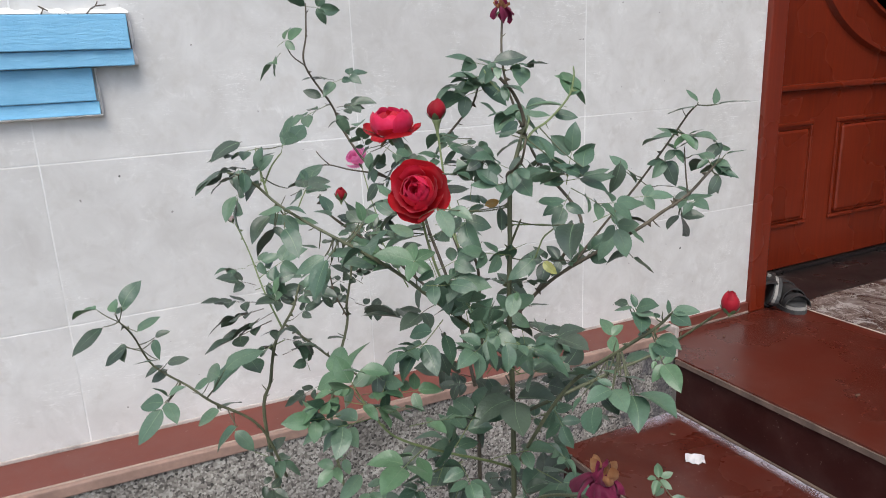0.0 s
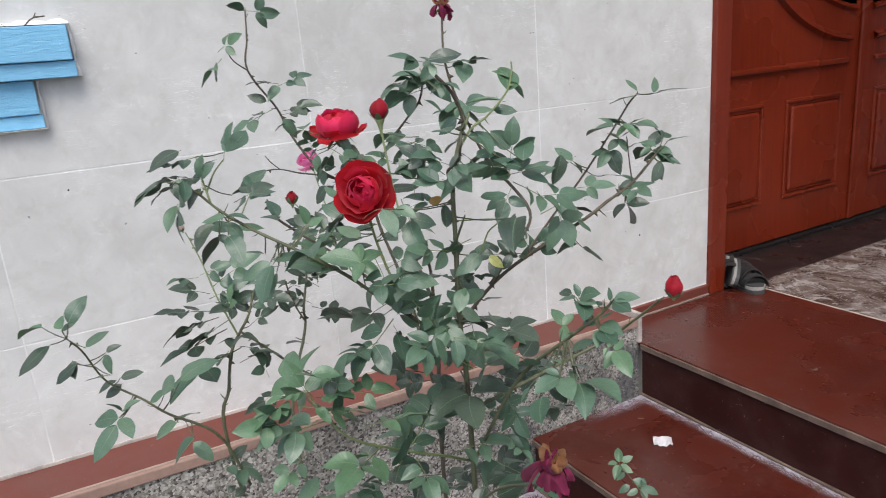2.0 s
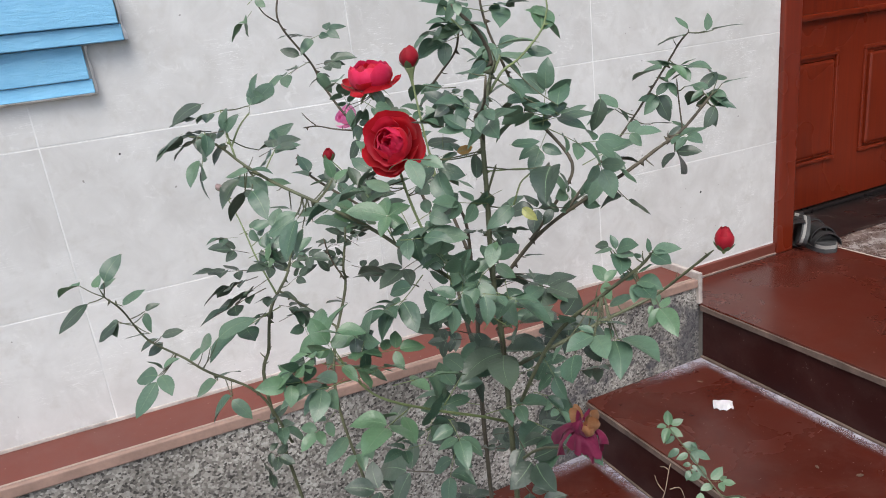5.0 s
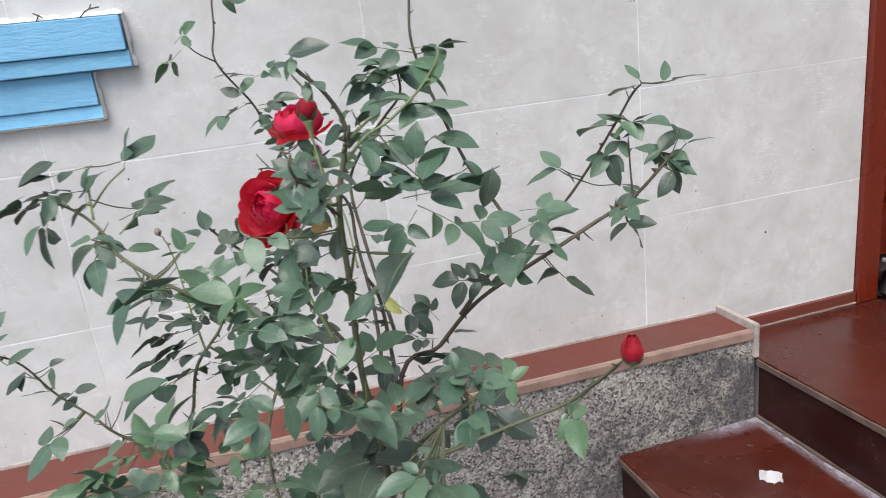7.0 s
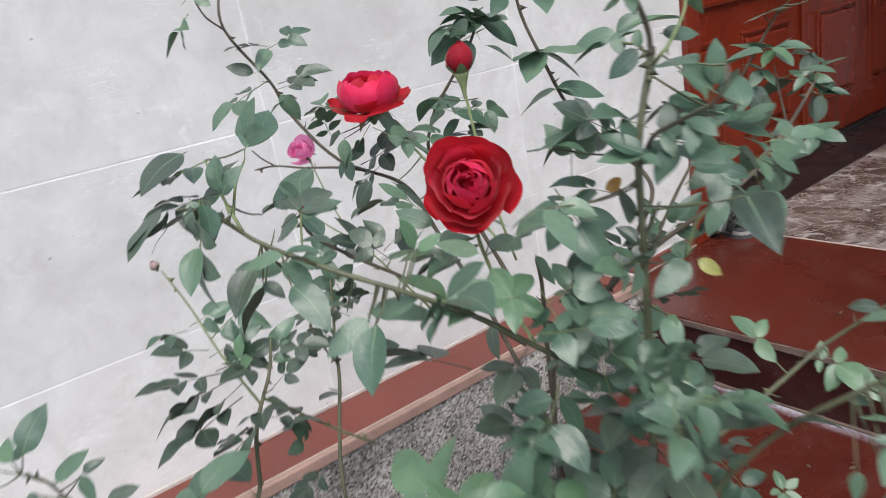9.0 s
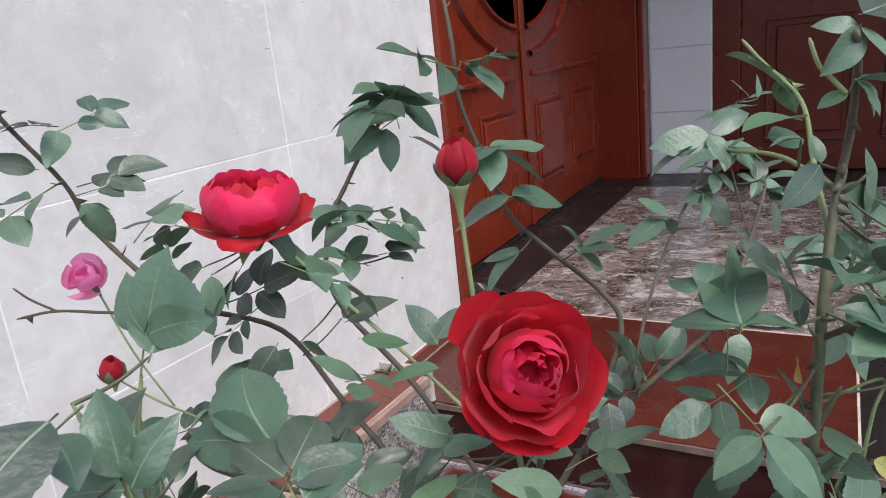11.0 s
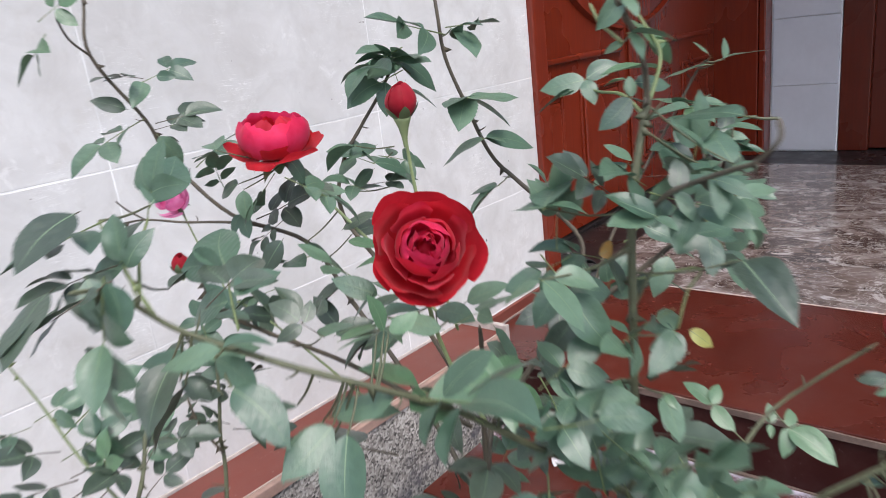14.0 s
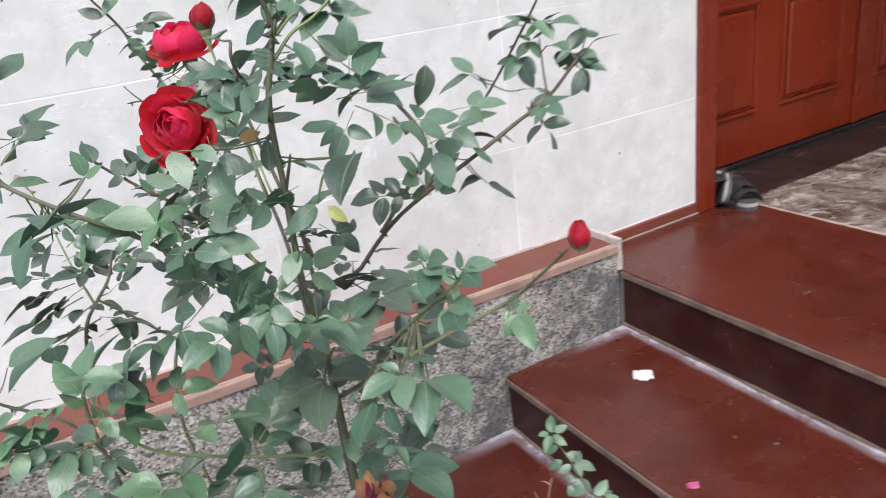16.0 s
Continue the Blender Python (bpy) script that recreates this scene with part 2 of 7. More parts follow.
def mesh_of(name, bm, mat, smooth=False):
    me = bpy.data.meshes.new(name)
    bm.to_mesh(me)
    bm.free()
    me.materials.append(mat)
    if smooth:
        me.polygons.foreach_set("use_smooth", [True] * len(me.polygons))
    return me


def part(name, bm, mat, parent=None, label="", smooth=False):
    """One mesh object, under its thing."""
    ob = new(name, mesh_of(name, bm, mat, smooth))
    if parent:
        ob.parent = parent
    if label:
        ob["label"] = label
    return ob


def structure(name, bm, mat, label="", category=""):
    return tagged(part(name, bm, mat), label, category, kind="structure")


def piece(name, me, parent, m):
    """A piece that shares its mesh with others like it."""
    ob = new(name, me)
    ob.parent = parent
    ob.matrix_local = m
    return ob


# ---------------------------------------------------------------- the large structure
WALL_Y = 2.025      # face of the tiled house wall
PORCH_Z = 0.73      # porch floor
TREAD_Z = 0.556     # upper tread
LANDING_Z = 0.39    # lower tread
GROUND_Z = 0.20

ground = structure("ground", block(-40, -40, GROUND_Z - 0.3, 40, 40, GROUND_Z), YARD, "rough grey concrete yard in front of the house", "ground")
structure("soil", block(-0.6, 0.75, GROUND_Z, 0.92, 1.868, GROUND_Z + 0.06, 0.02), SOIL, "dark bare soil of the flower bed under the rose", "soil")

wall_north = structure("wall_north", block(-4.0, 2.0235, GROUND_Z, 2.262, 2.30, 3.9), GROUT, "house wall of large grey marbled tiles with pale joints", "wall")
structure("door_jamb", block(2.262, 2.032, GROUND_Z, 2.3075, 2.30, 3.9), CONCRETE, "plain masonry behind the door casing", "wall")
structure("wall_over_door", block(2.34, 2.032, 3.05, 4.68, 2.30, 3.9), GREY_TILE, "plain house wall over the red door", "wall")
structure("wall_inside", block(2.2, 2.42, PORCH_Z - 0.1, 4.9, 2.5, 3.9), CONCRETE, "dark plain wall behind the closed door", "wall")
wall_east = structure("wall_east", block(4.806, 1.62, GROUND_Z, 5.05, 2.30, 3.9), GROUT, "narrow wall of pale grey tiles between two doors", "wall")
structure("wall_east_far", block(4.806, -4.0, GROUND_Z, 5.05, 0.10, 3.9), GREY_TILE, "plain pale grey wall beside the second door", "wall")
structure("wall_east_top", block(4.806, 0.10, 3.0, 5.05, 1.62, 3.9), GREY_TILE, "plain pale grey wall over the second door", "wall")

# plinth along the wall: washed terrazzo face, red ledge, tan edge trim
LEDGE = [(-4.0, 0.905), (1.785, 0.806)]


def ledge_z(x):
    (xa, za), (xb, zb) = LEDGE
    return za + (x - xa) / (xb - xa) * (zb - za)


def sloped(x0, x1, y0, y1, low, high, bevel=0.0):
    """A bar along the wall whose top and bottom follow the ledge's fall."""
    bm = block(x0, y0, 0, x1, y1, 1, 0)
    for v in bm.verts:
        v.co.z = ledge_z(v.co.x) + (high if v.co.z > 0.5 else low)
    if bevel:
        bmesh.ops.bevel(bm, geom=list(bm.edges), offset=bevel, segments=2, affect="EDGES", profile=0.5)
    return bm


_p = block(-4.0, 1.872, GROUND_Z, 1.783, 2.031, 1)
for _v in _p.verts:
    if _v.co.z > 0.5:
        _v.co.z = ledge_z(_v.co.x) - 0.012
plinth = structure("plinth", _p, TERRAZZO, "plinth of speckled grey washed terrazzo with dark patches", "plinth")
structure("ledge", sloped(-4.0, 1.774, 1.880, 2.020, -0.011, 0.0, 0.002), RED_LEDGE, "brick-red tiled ledge on top of the plinth", "ledge")
structure("ledge_trim", sloped(-4.0, 1.774, 1.864, 1.879, -0.024, 0.001, 0.003), PINK_TRIM, "pinkish cement edge strip along the ledge", "trim")
structure("ledge_bead", sloped(-4.0, 1.774, 1.8775, 1.8815, -0.003, 0.0025, 0.001), TAN_TRIM, "thin tan grout bead along the ledge's edge", "trim")
structure("ledge_joint", sloped(-4.0, 1.80, 2.0205, 2.031, -0.011, 0.007, 0.002), DIRTY_GROUT, "grey grout line where the wall meets the ledge", "trim")
_e = bmesh.new()
solid(_e, 1.775, 1.862, PORCH_Z, 1.790, 2.0235, 0.826, 0.003)
structure("ledge_end", _e, DIRTY_GROUT, "grey cement cap closing the end of the ledge", "trim")
structure("baseboard", block(1.7905, 2.012, PORCH_Z + 0.001, 2.262, 2.031, 0.767, 0.002), RED_LEDGE, "low brick-red tile skirting on the porch wall", "baseboard")
structure("baseboard_joint", block(1.7905, 2.010, PORCH_Z + 0.0005, 2.262, 2.0118, 0.736, 0.0005), TAN_TRIM, "tan grout line under the skirting", "trim")

# steps and porch
porch_base = structure("porch_base", block(1.80, -4.0, GROUND_Z, 4.806, 2.031, PORCH_Z - 0.012), CONCRETE, "concrete body of the raised porch", "porch")
step_base = structure("step_base", block(1.38, -4.0, GROUND_Z, 1.80, 1.872, TREAD_Z - 0.012), CONCRETE, "concrete body of the upper step", "step")
landing_base = structure("landing_base", block(0.96, -4.0, GROUND_Z, 1.38, 1.872, LANDING_Z - 0.012), CONCRETE, "concrete body of the lower step", "step")
floor = structure("floor", block(2.45, -4.0, PORCH_Z - 0.012, 4.806, 2.29, PORCH_Z - 0.004), DIRTY_GROUT, "porch floor of polished brown veined marble with a black granite border", "floor")
structure("door_sill", block(4.8065, 0.103, PORCH_Z - 0.15, 4.945, 1.617, PORCH_Z - 0.001, 0.001), GRANITE, "black granite sill under the second door", "sill")
# unseen backing, added so no sky shines through under the second door
structure("wall_behind_door", block(4.95, 0.101, PORCH_Z - 0.15, 5.04, 1.619, 2.999), CONCRETE, "dark plain backing added behind the second door to block daylight", "wall")
# unseen slab, added and sized to hold sky light off the door and marble
structure("porch_roof", block(2.85, -4.0, 3.9, 5.05, 2.30, 4.05), PLASTER, "unseen plain white slab added over the porch to dim it", "roof")
# ---------------------------------------------------------------- blue window sill
def sill_board(bm, x1, z0, z1, depth):
    """A painted board against the wall, its edges rounded."""
    made = bmesh.ops.create_cube(bm, size=1.0, matrix=Matrix.LocRotScale(((x1 - 2.4) / 2, 2.021 - depth / 2, (z0 + z1) / 2), None, (x1 + 2.4, depth, z1 - z0)))
    edges = list({e for v in made["verts"] for e in v.link_edges})
    bmesh.ops.bevel(bm, geom=edges, offset=0.0018, segments=2, affect="EDGES", profile=0.5)
    return bm


window_sill = tagged(new("window_sill"), "sky-blue painted stepped window sill moulding on the tiled wall", "window sill", kind="structure")
part("board", sill_board(bmesh.new(), 0.408, 1.668, 1.733, 0.040), BLUE, window_sill)
part("board", sill_board(bmesh.new(), 0.412, 1.636, 1.667, 0.032), BLUE, window_sill)
part("board", sill_board(bmesh.new(), 0.333, 1.571, 1.635, 0.014), BLUE, window_sill)
part("board", sill_board(bmesh.new(), 0.337, 1.544, 1.570, 0.009), BLUE, window_sill)


def ragged(bm, xa, za, xb, zb, width, seed):
    """A ragged strip of plaster on the wall face from one point to another."""
    rnd = random.Random(seed)
    count = max(4, int(math.hypot(xb - xa, zb - za) / 0.012))
    dx, dz = xb - xa, zb - za
    ln = math.hypot(dx, dz)
    nx, nz = -dz / ln, dx / ln
    rows = []
    for k in range(count + 1):
        f = k / count
        w = width * (0.45 + 0.75 * rnd.random())
        x, z = xa + dx * f, za + dz * f
        rows.append([bm.verts.new(p) for p in ((x, 2.0225, z), (x, 2.002, z), (x + nx * w, 2.012, z + nz * w), (x + nx * w, 2.0225, z + nz * w))])
    for a, b in zip(rows, rows[1:]):
        for k in range(4):
            bm.faces.new((a[k], a[(k + 1) % 4], b[(k + 1) % 4], b[k]))
    return bm


_b = bmesh.new()
ragged(_b, 0.414, 1.736, -2.4, 1.736, -0.010, 1)
ragged(_b, 0.4135, 1.637, 0.410, 1.736, -0.006, 2)
ragged(_b, 0.339, 1.542, 0.337, 1.634, -0.005, 3)
ragged(_b, -2.4, 1.543, 0.339, 1.543, -0.004, 4)
bmesh.ops.recalc_face_normals(_b, faces=_b.faces)
part("plaster_edge", _b, PLASTER, window_sill, "ragged white plaster edge")

# dry twigs caught on the top of the sill
TWIG = plain("dry_twig", (0.085, 0.065, 0.05), 0.8, 0.3, 60, 0.2)


def dry_twig(rows, label):
    """Bits of a dry twig, each through its points."""
    bm = bmesh.new()
    for pts in rows:
        pts = [Vector(rows[0][0]) + 0.68 * (Vector(p) - Vector(rows[0][0])) for p in pts]
        for a, b in zip(pts, pts[1:]):
            made = bmesh.ops.create_cone(bm, cap_ends=True, segments=6, radius1=0.0016, radius2=0.0011, depth=(b - a).length * 1.08)
            bmesh.ops.transform(bm, verts=made["verts"], matrix=Matrix.Translation((a + b) / 2) @ (b - a).to_track_quat("Z", "Y").to_matrix().to_4x4())
    return tagged(part("twig", bm, TWIG), label, "twig", "dry twigs on the sill")


dry_twig([[(0.340, 1.992, 1.7345), (0.352, 2.000, 1.748), (0.366, 2.004, 1.756), (0.392, 2.008, 1.759)], [(0.366, 2.004, 1.756), (0.372, 2.010, 1.768)]], "dry forked brown twig lying on the blue sill")
dry_twig([[(0.262, 2.000, 1.7345), (0.270, 2.004, 1.750), (0.258, 2.006, 1.757)], [(0.270, 2.004, 1.750), (0.280, 2.000, 1.744)]], "small dry brown twig lying on the blue sill")
dry_twig([[(0.292, 2.006, 1.7345), (0.305, 2.008, 1.742), (0.318, 2.004, 1.7345)]], "small bent dry twig lying on the blue sill")

# ---------------------------------------------------------------- doors


def ring(bm, cx, cz, a, b, y0, y1, wide, u0, u1, steps=40):
    """Part of an oval moulding of that width, proud from y0 to y1."""
    rows = []
    for k in range(steps + 1):
        t = u0 + (u1 - u0) * k / steps
        c, s = math.cos(t), math.sin(t)
        rows.append([bm.verts.new((cx + (a + w) * c, y, cz + (b + w) * s)) for w, y in ((0, y0), (wide * 0.3, y1), (wide * 0.7, y1), (wide, y0))])
    for p, q in zip(rows, rows[1:]):
        for k in range(3):
            bm.faces.new((p[k], p[k + 1], q[k + 1], q[k]))


def raised_panel(bm, x0, x1, z0, z1, y):
    """A field panel: a sunken moulding round a raised, bevelled centre."""
    lip = 0.016
    for a, b, c, d in ((x0, z0, x1, z0 + lip), (x0, z1 - lip, x1, z1), (x0, z0 + lip, x0 + lip, z1 - lip), (x1 - lip, z0 + lip, x1, z1 - lip)):
        solid(bm, a, y - 0.009, b, c, y + 0.002, d, 0.004)
    solid(bm, x0 + lip + 0.010, y - 0.013, z0 + lip + 0.010, x1 - lip - 0.010, y + 0.002, z1 - lip - 0.010, 0.013, 2)


DOOR_Y, DOOR_X0, DOOR_MID, DOOR_X1 = 2.250, 2.330, 3.480, 4.640
door_1 = tagged(new("door_1"), "closed double door of glossy red lacquered wood with raised panels and an oval window", "door", kind="structure")
for _x0, _x1, _side in ((DOOR_X0, DOOR_MID - 0.003, -1), (DOOR_MID + 0.003, DOOR_X1, 1)):
    leaf_ = part("leaf", block(_x0, DOOR_Y, PORCH_Z + 0.022, _x1, DOOR_Y + 0.045, 3.03, 0.003), DOOR_RED, door_1)
    _b = bmesh.new()
    inner = (DOOR_MID + _side * 0.12, DOOR_MID + _side * 0.50)
    outer = (DOOR_MID + _side * 0.64, DOOR_MID + _side * 1.03)
    for pa, pb in (inner, outer):
        raised_panel(_b, min(pa, pb), max(pa, pb), 0.925, 1.335, DOOR_Y)
    part("panel", _b, DOOR_RED, leaf_)
    _b = bmesh.new()
    xa, xb = sorted((DOOR_MID + _side * 0.10, DOOR_MID + _side * 1.06))
    solid(_b, xa, DOOR_Y - 0.018, 1.452, xb, DOOR_Y + 0.002, 1.478, 0.008)
    part("rail_moulding", _b, DOOR_RED, leaf_)
    _b = bmesh.new()
    u0, u1 = (math.pi / 2 + 0.12, 3 * math.pi / 2 - 0.12) if _side < 0 else (-math.pi / 2 + 0.12, math.pi / 2 - 0.12)
    ring(_b, DOOR_MID, 2.02, 0.70, 0.45, DOOR_Y - 0.001, DOOR_Y - 0.020, 0.035, u0, u1)
    ring(_b, DOOR_MID, 2.02, 0.50, 0.33, DOOR_Y - 0.001, DOOR_Y - 0.016, 0.030, u0, u1)
    bmesh.ops.recalc_face_normals(_b, faces=_b.faces)
    part("oval_moulding", _b, DOOR_RED, leaf_)
    _b = bmesh.new()
    fan = [_b.verts.new((DOOR_MID + 0.50 * math.cos(u0 + (u1 - u0) * k / 24), DOOR_Y - 0.003, 2.02 + 0.33 * math.sin(u0 + (u1 - u0) * k / 24))) for k in range(25)]
    _b.faces.new(fan)
    bmesh.ops.solidify(_b, geom=list(_b.faces), thickness=0.003)
    part("glass", _b, GLASS_DARK, leaf_, "dark glass of the oval window")
part("meeting_bead", block(DOOR_MID - 0.022, DOOR_Y - 0.014, PORCH_Z + 0.022, DOOR_MID + 0.022, DOOR_Y - 0.001, 3.03, 0.005), DOOR_RED, door_1)
part("threshold", block(2.33, DOOR_Y - 0.012, PORCH_Z + 0.0005, 4.64, DOOR_Y + 0.05, PORCH_Z + 0.016, 0.003), GRANITE, door_1, "black granite threshold")
_b = bmesh.new()
solid(_b, 2.264, 2.006, PORCH_Z, 2.338, 2.0315, 3.04, 0.004)
part("casing", _b, DOOR_RED, door_1)
part("casing", block(2.308, 2.0317, PORCH_Z, 2.3285, 2.30, 3.04, 0.002), DOOR_RED, door_1)
part("casing", block(4.642, 2.010, PORCH_Z, 4.795, 2.30, 3.04, 0.004), DOOR_RED, door_1)
part("casing", block(4.66, 1.975, PORCH_Z, 4.797, 2.009, 3.04, 0.006), DOOR_RED, door_1)
part("casing", block(2.264, 2.006, 3.041, 4.797, 2.30, 3.12, 0.004), DOOR_RED, door_1)

door_2 = tagged(new("door_2"), "closed door of dark red lacquered wood with sunken panels in the side wall", "door", kind="structure")
part("leaf", block(4.86, 0.20, PORCH_Z + 0.008, 4.905, 1.47, 2.93, 0.003), DOOR_DARK, door_2)
for _ya, _yb in ((1.47, 1.618), (0.102, 0.20)):
    part("casing", block(4.815, _ya, PORCH_Z, 4.93, _yb, 2.99, 0.006), DOOR_DARK, door_2)
part("casing", block(4.815, 0.20, 2.931, 4.93, 1.47, 2.99, 0.006), DOOR_DARK, door_2)
for _ya, _yb in ((0.90, 1.34), (0.32, 0.76)):
    for _za, _zb in ((0.905, 1.60), (1.75, 2.75)):
        _b = bmesh.new()
        for a, b, c, d in ((_ya, _za, _yb, _za + 0.02), (_ya, _zb - 0.02, _yb, _zb), (_ya, _za + 0.02, _ya + 0.02, _zb - 0.02), (_yb - 0.02, _za + 0.02, _yb, _zb - 0.02)):
            solid(_b, 4.845, a, b, 4.862, c, d, 0.005)
        solid(_b, 4.849, _ya + 0.05, _za + 0.05, 4.862, _yb - 0.05, _zb - 0.05, 0.008, 1)
        part("panel", _b, DOOR_DARK, door_2)
# ---------------------------------------------------------------- rose bush


def make_leaf_material(name, low, high, rough=0.36):
    m, n, l, b = material(name, rough, 0.75)
    c = coords(n, l)
    tone = n.new("ShaderNodeMix")
    tone.data_type = "RGBA"
    tone.inputs[6].default_value, tone.inputs[7].default_value = (*low, 1), (*high, 1)
    l.new(object_random(n), tone.inputs[0])
    spots = noisy(n, l, c, 5, 5, 0.6)
    base = mixed(n, l, 1.0, tone.outputs[2], ramp(n, l, spots, (0.3, grey(0.72)), (0.7, grey(1.0))), "MULTIPLY")
    island = n.new("ShaderNodeNewGeometry").outputs["Random Per Island"]
    base = mixed(n, l, 1.0, base, ramp(n, l, island, (0.0, grey(0.70)), (1.0, grey(1.0))), "MULTIPLY")
    # side veins, slanting from the midrib to the teeth
    uv = n.new("ShaderNodeUVMap")
    uv.uv_map = "blade"
    sep = n.new("ShaderNodeSeparateXYZ")
    l.new(uv.outputs["UV"], sep.inputs["Vector"])
    out = n.new("ShaderNodeMath")
    out.operation = "ABSOLUTE"
    l.new(sep.outputs["X"], out.inputs[0])
    slant = n.new("ShaderNodeMath")
    slant.operation, slant.inputs[1].default_value = "MULTIPLY_ADD", -0.22
    l.new(out.outputs[0], slant.inputs[0])
    l.new(sep.outputs["Y"], slant.inputs[2])
    often = n.new("ShaderNodeMath")
    often.operation, often.inputs[1].default_value = "MULTIPLY", 52.0
    l.new(slant.outputs[0], often.inputs[0])
    vein = n.new("ShaderNodeMath")
    vein.operation = "SINE"
    l.new(often.outputs[0], vein.inputs[0])
    base = mixed(n, l, 1.0, base, ramp(n, l, vein.outputs[0], (0.0, grey(1.0)), (0.70, grey(1.0)), (1.0, grey(1.05))), "MULTIPLY")
    l.new(base, b.inputs["Base Color"])
    l.new(ramp(n, l, spots, (0.3, grey(rough * 0.85)), (0.7, grey(rough * 1.35))), b.inputs["Roughness"])
    bumped(n, l, b, mixed(n, l, 0.03, noisy(n, l, c, 12, 3), vein.outputs[0]), 0.08, 0.03)
    glow = n.new("ShaderNodeBsdfTranslucent")
    l.new(base, glow.inputs["Color"])
    mix = n.new("ShaderNodeMixShader")
    mix.inputs[0].default_value = 0.16
    l.new(b.outputs["BSDF"], mix.inputs[1])
    l.new(glow.outputs["BSDF"], mix.inputs[2])
    l.new(mix.outputs["Shader"], n["Material Output"].inputs["Surface"])
    return m


def make_petal_material(name, low, high, rough=0.55):
    m, n, l, b = material(name, rough, 0.25)
    c = coords(n, l)
    tone = ramp(n, l, noisy(n, l, c, 60, 4), (0.3, low), (0.7, high))
    vary = mixed(n, l, 1.0, tone, ramp(n, l, object_random(n), (0.0, grey(0.75)), (1.0, grey(1.0))), "MULTIPLY")
    l.new(vary, b.inputs["Base Color"])
    b.inputs["Sheen Weight"].default_value = 0.15
    glow = n.new("ShaderNodeBsdfTranslucent")
    l.new(vary, glow.inputs["Color"])
    mix = n.new("ShaderNodeMixShader")
    mix.inputs[0].default_value = 0.5
    l.new(b.outputs["BSDF"], mix.inputs[1])
    l.new(glow.outputs["BSDF"], mix.inputs[2])
    l.new(mix.outputs["Shader"], n["Material Output"].inputs["Surface"])
    return m


LEAF = make_leaf_material("rose_leaf", (0.062, 0.130, 0.080), (0.156, 0.260, 0.162))
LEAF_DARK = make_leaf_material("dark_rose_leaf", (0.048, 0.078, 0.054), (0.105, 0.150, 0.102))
LEAF_YOUNG = make_leaf_material("young_rose_leaf", (0.100, 0.200, 0.100), (0.150, 0.270, 0.142))
LEAF_YELLOW = make_leaf_material("yellowing_rose_leaf", (0.50, 0.50, 0.13), (0.56, 0.54, 0.16))
LEAF_ORANGE = make_leaf_material("dying_rose_leaf", (0.38, 0.20, 0.03), (0.40, 0.22, 0.04))
BARK_GREEN = plain("green_rose_bark", (0.090, 0.096, 0.052), 0.6, 0.45, 45, 0.5)
BARK_BROWN = plain("brown_rose_bark", (0.085, 0.070, 0.048), 0.7, 0.4, 60, 0.5)
DRY_STALK = plain("dry_pale_stalk", (0.24, 0.18, 0.125), 0.8, 0.3, 60, 0.3)
BARK_YOUNG = plain("young_rose_stem", (0.145, 0.185, 0.075), 0.5, 0.25, 60, 0.2)
MIDRIB = plain("leaf_midrib", (0.15, 0.22, 0.13), 0.5, 0.2, 60, 0)
PETAL_RED = make_petal_material("crimson_petal", (0.52, 0.007, 0.018), (0.72, 0.016, 0.034))
PETAL_BUD = make_petal_material("rosebud_petal", (0.42, 0.010, 0.026), (0.60, 0.024, 0.050))
PETAL_PINK = make_petal_material("hot_pink_petal", (0.80, 0.018, 0.090), (0.90, 0.055, 0.185))
PETAL_ROSE = make_petal_material("rose_red_petal", (0.60, 0.010, 0.034), (0.76, 0.026, 0.070))
PETAL_PALE = make_petal_material("pale_pink_petal", (0.84, 0.19, 0.46), (0.94, 0.42, 0.66))
PETAL_FADED = make_petal_material("faded_petal", (0.50, 0.34, 0.33), (0.72, 0.58, 0.55), 0.8)
PETAL_WILTED = make_petal_material("wilted_magenta_petal", (0.15, 0.010, 0.045), (0.30, 0.030, 0.095))
PETAL_DRY = make_petal_material("dry_brown_petal", (0.26, 0.095, 0.032), (0.60, 0.33, 0.17), 0.8)
SEPAL = make_leaf_material("green_sepal", (0.13, 0.19, 0.085), (0.17, 0.24, 0.11))
STEM_PALE = plain("pale_flower_stem", (0.22, 0.27, 0.125), 0.5, 0.2, 60, 0.2)

rose_bush = tagged(new("rose_bush"), "tall thorny rose bush with crimson blooms and blue-green leaves", "rose bush")


def at_rest(ob, parent):
    ob.parent = parent
    return ob


def glide(points, steps):
    """A smooth line through the points."""
    p = [Vector(q) for q in points]
    p = [p[0] * 2 - p[1]] + p + [p[-1] * 2 - p[-2]]
    line = []
    for a, b, c, d in zip(p, p[1:], p[2:], p[3:]):
        for k in range(steps):
            t = k / steps
            line.append(0.5 * (2 * b + (c - a) * t + (2 * a - 5 * b + 4 * c - d) * t * t + (3 * b - a - 3 * c + d) * t ** 3))
    return line + [p[-2]]


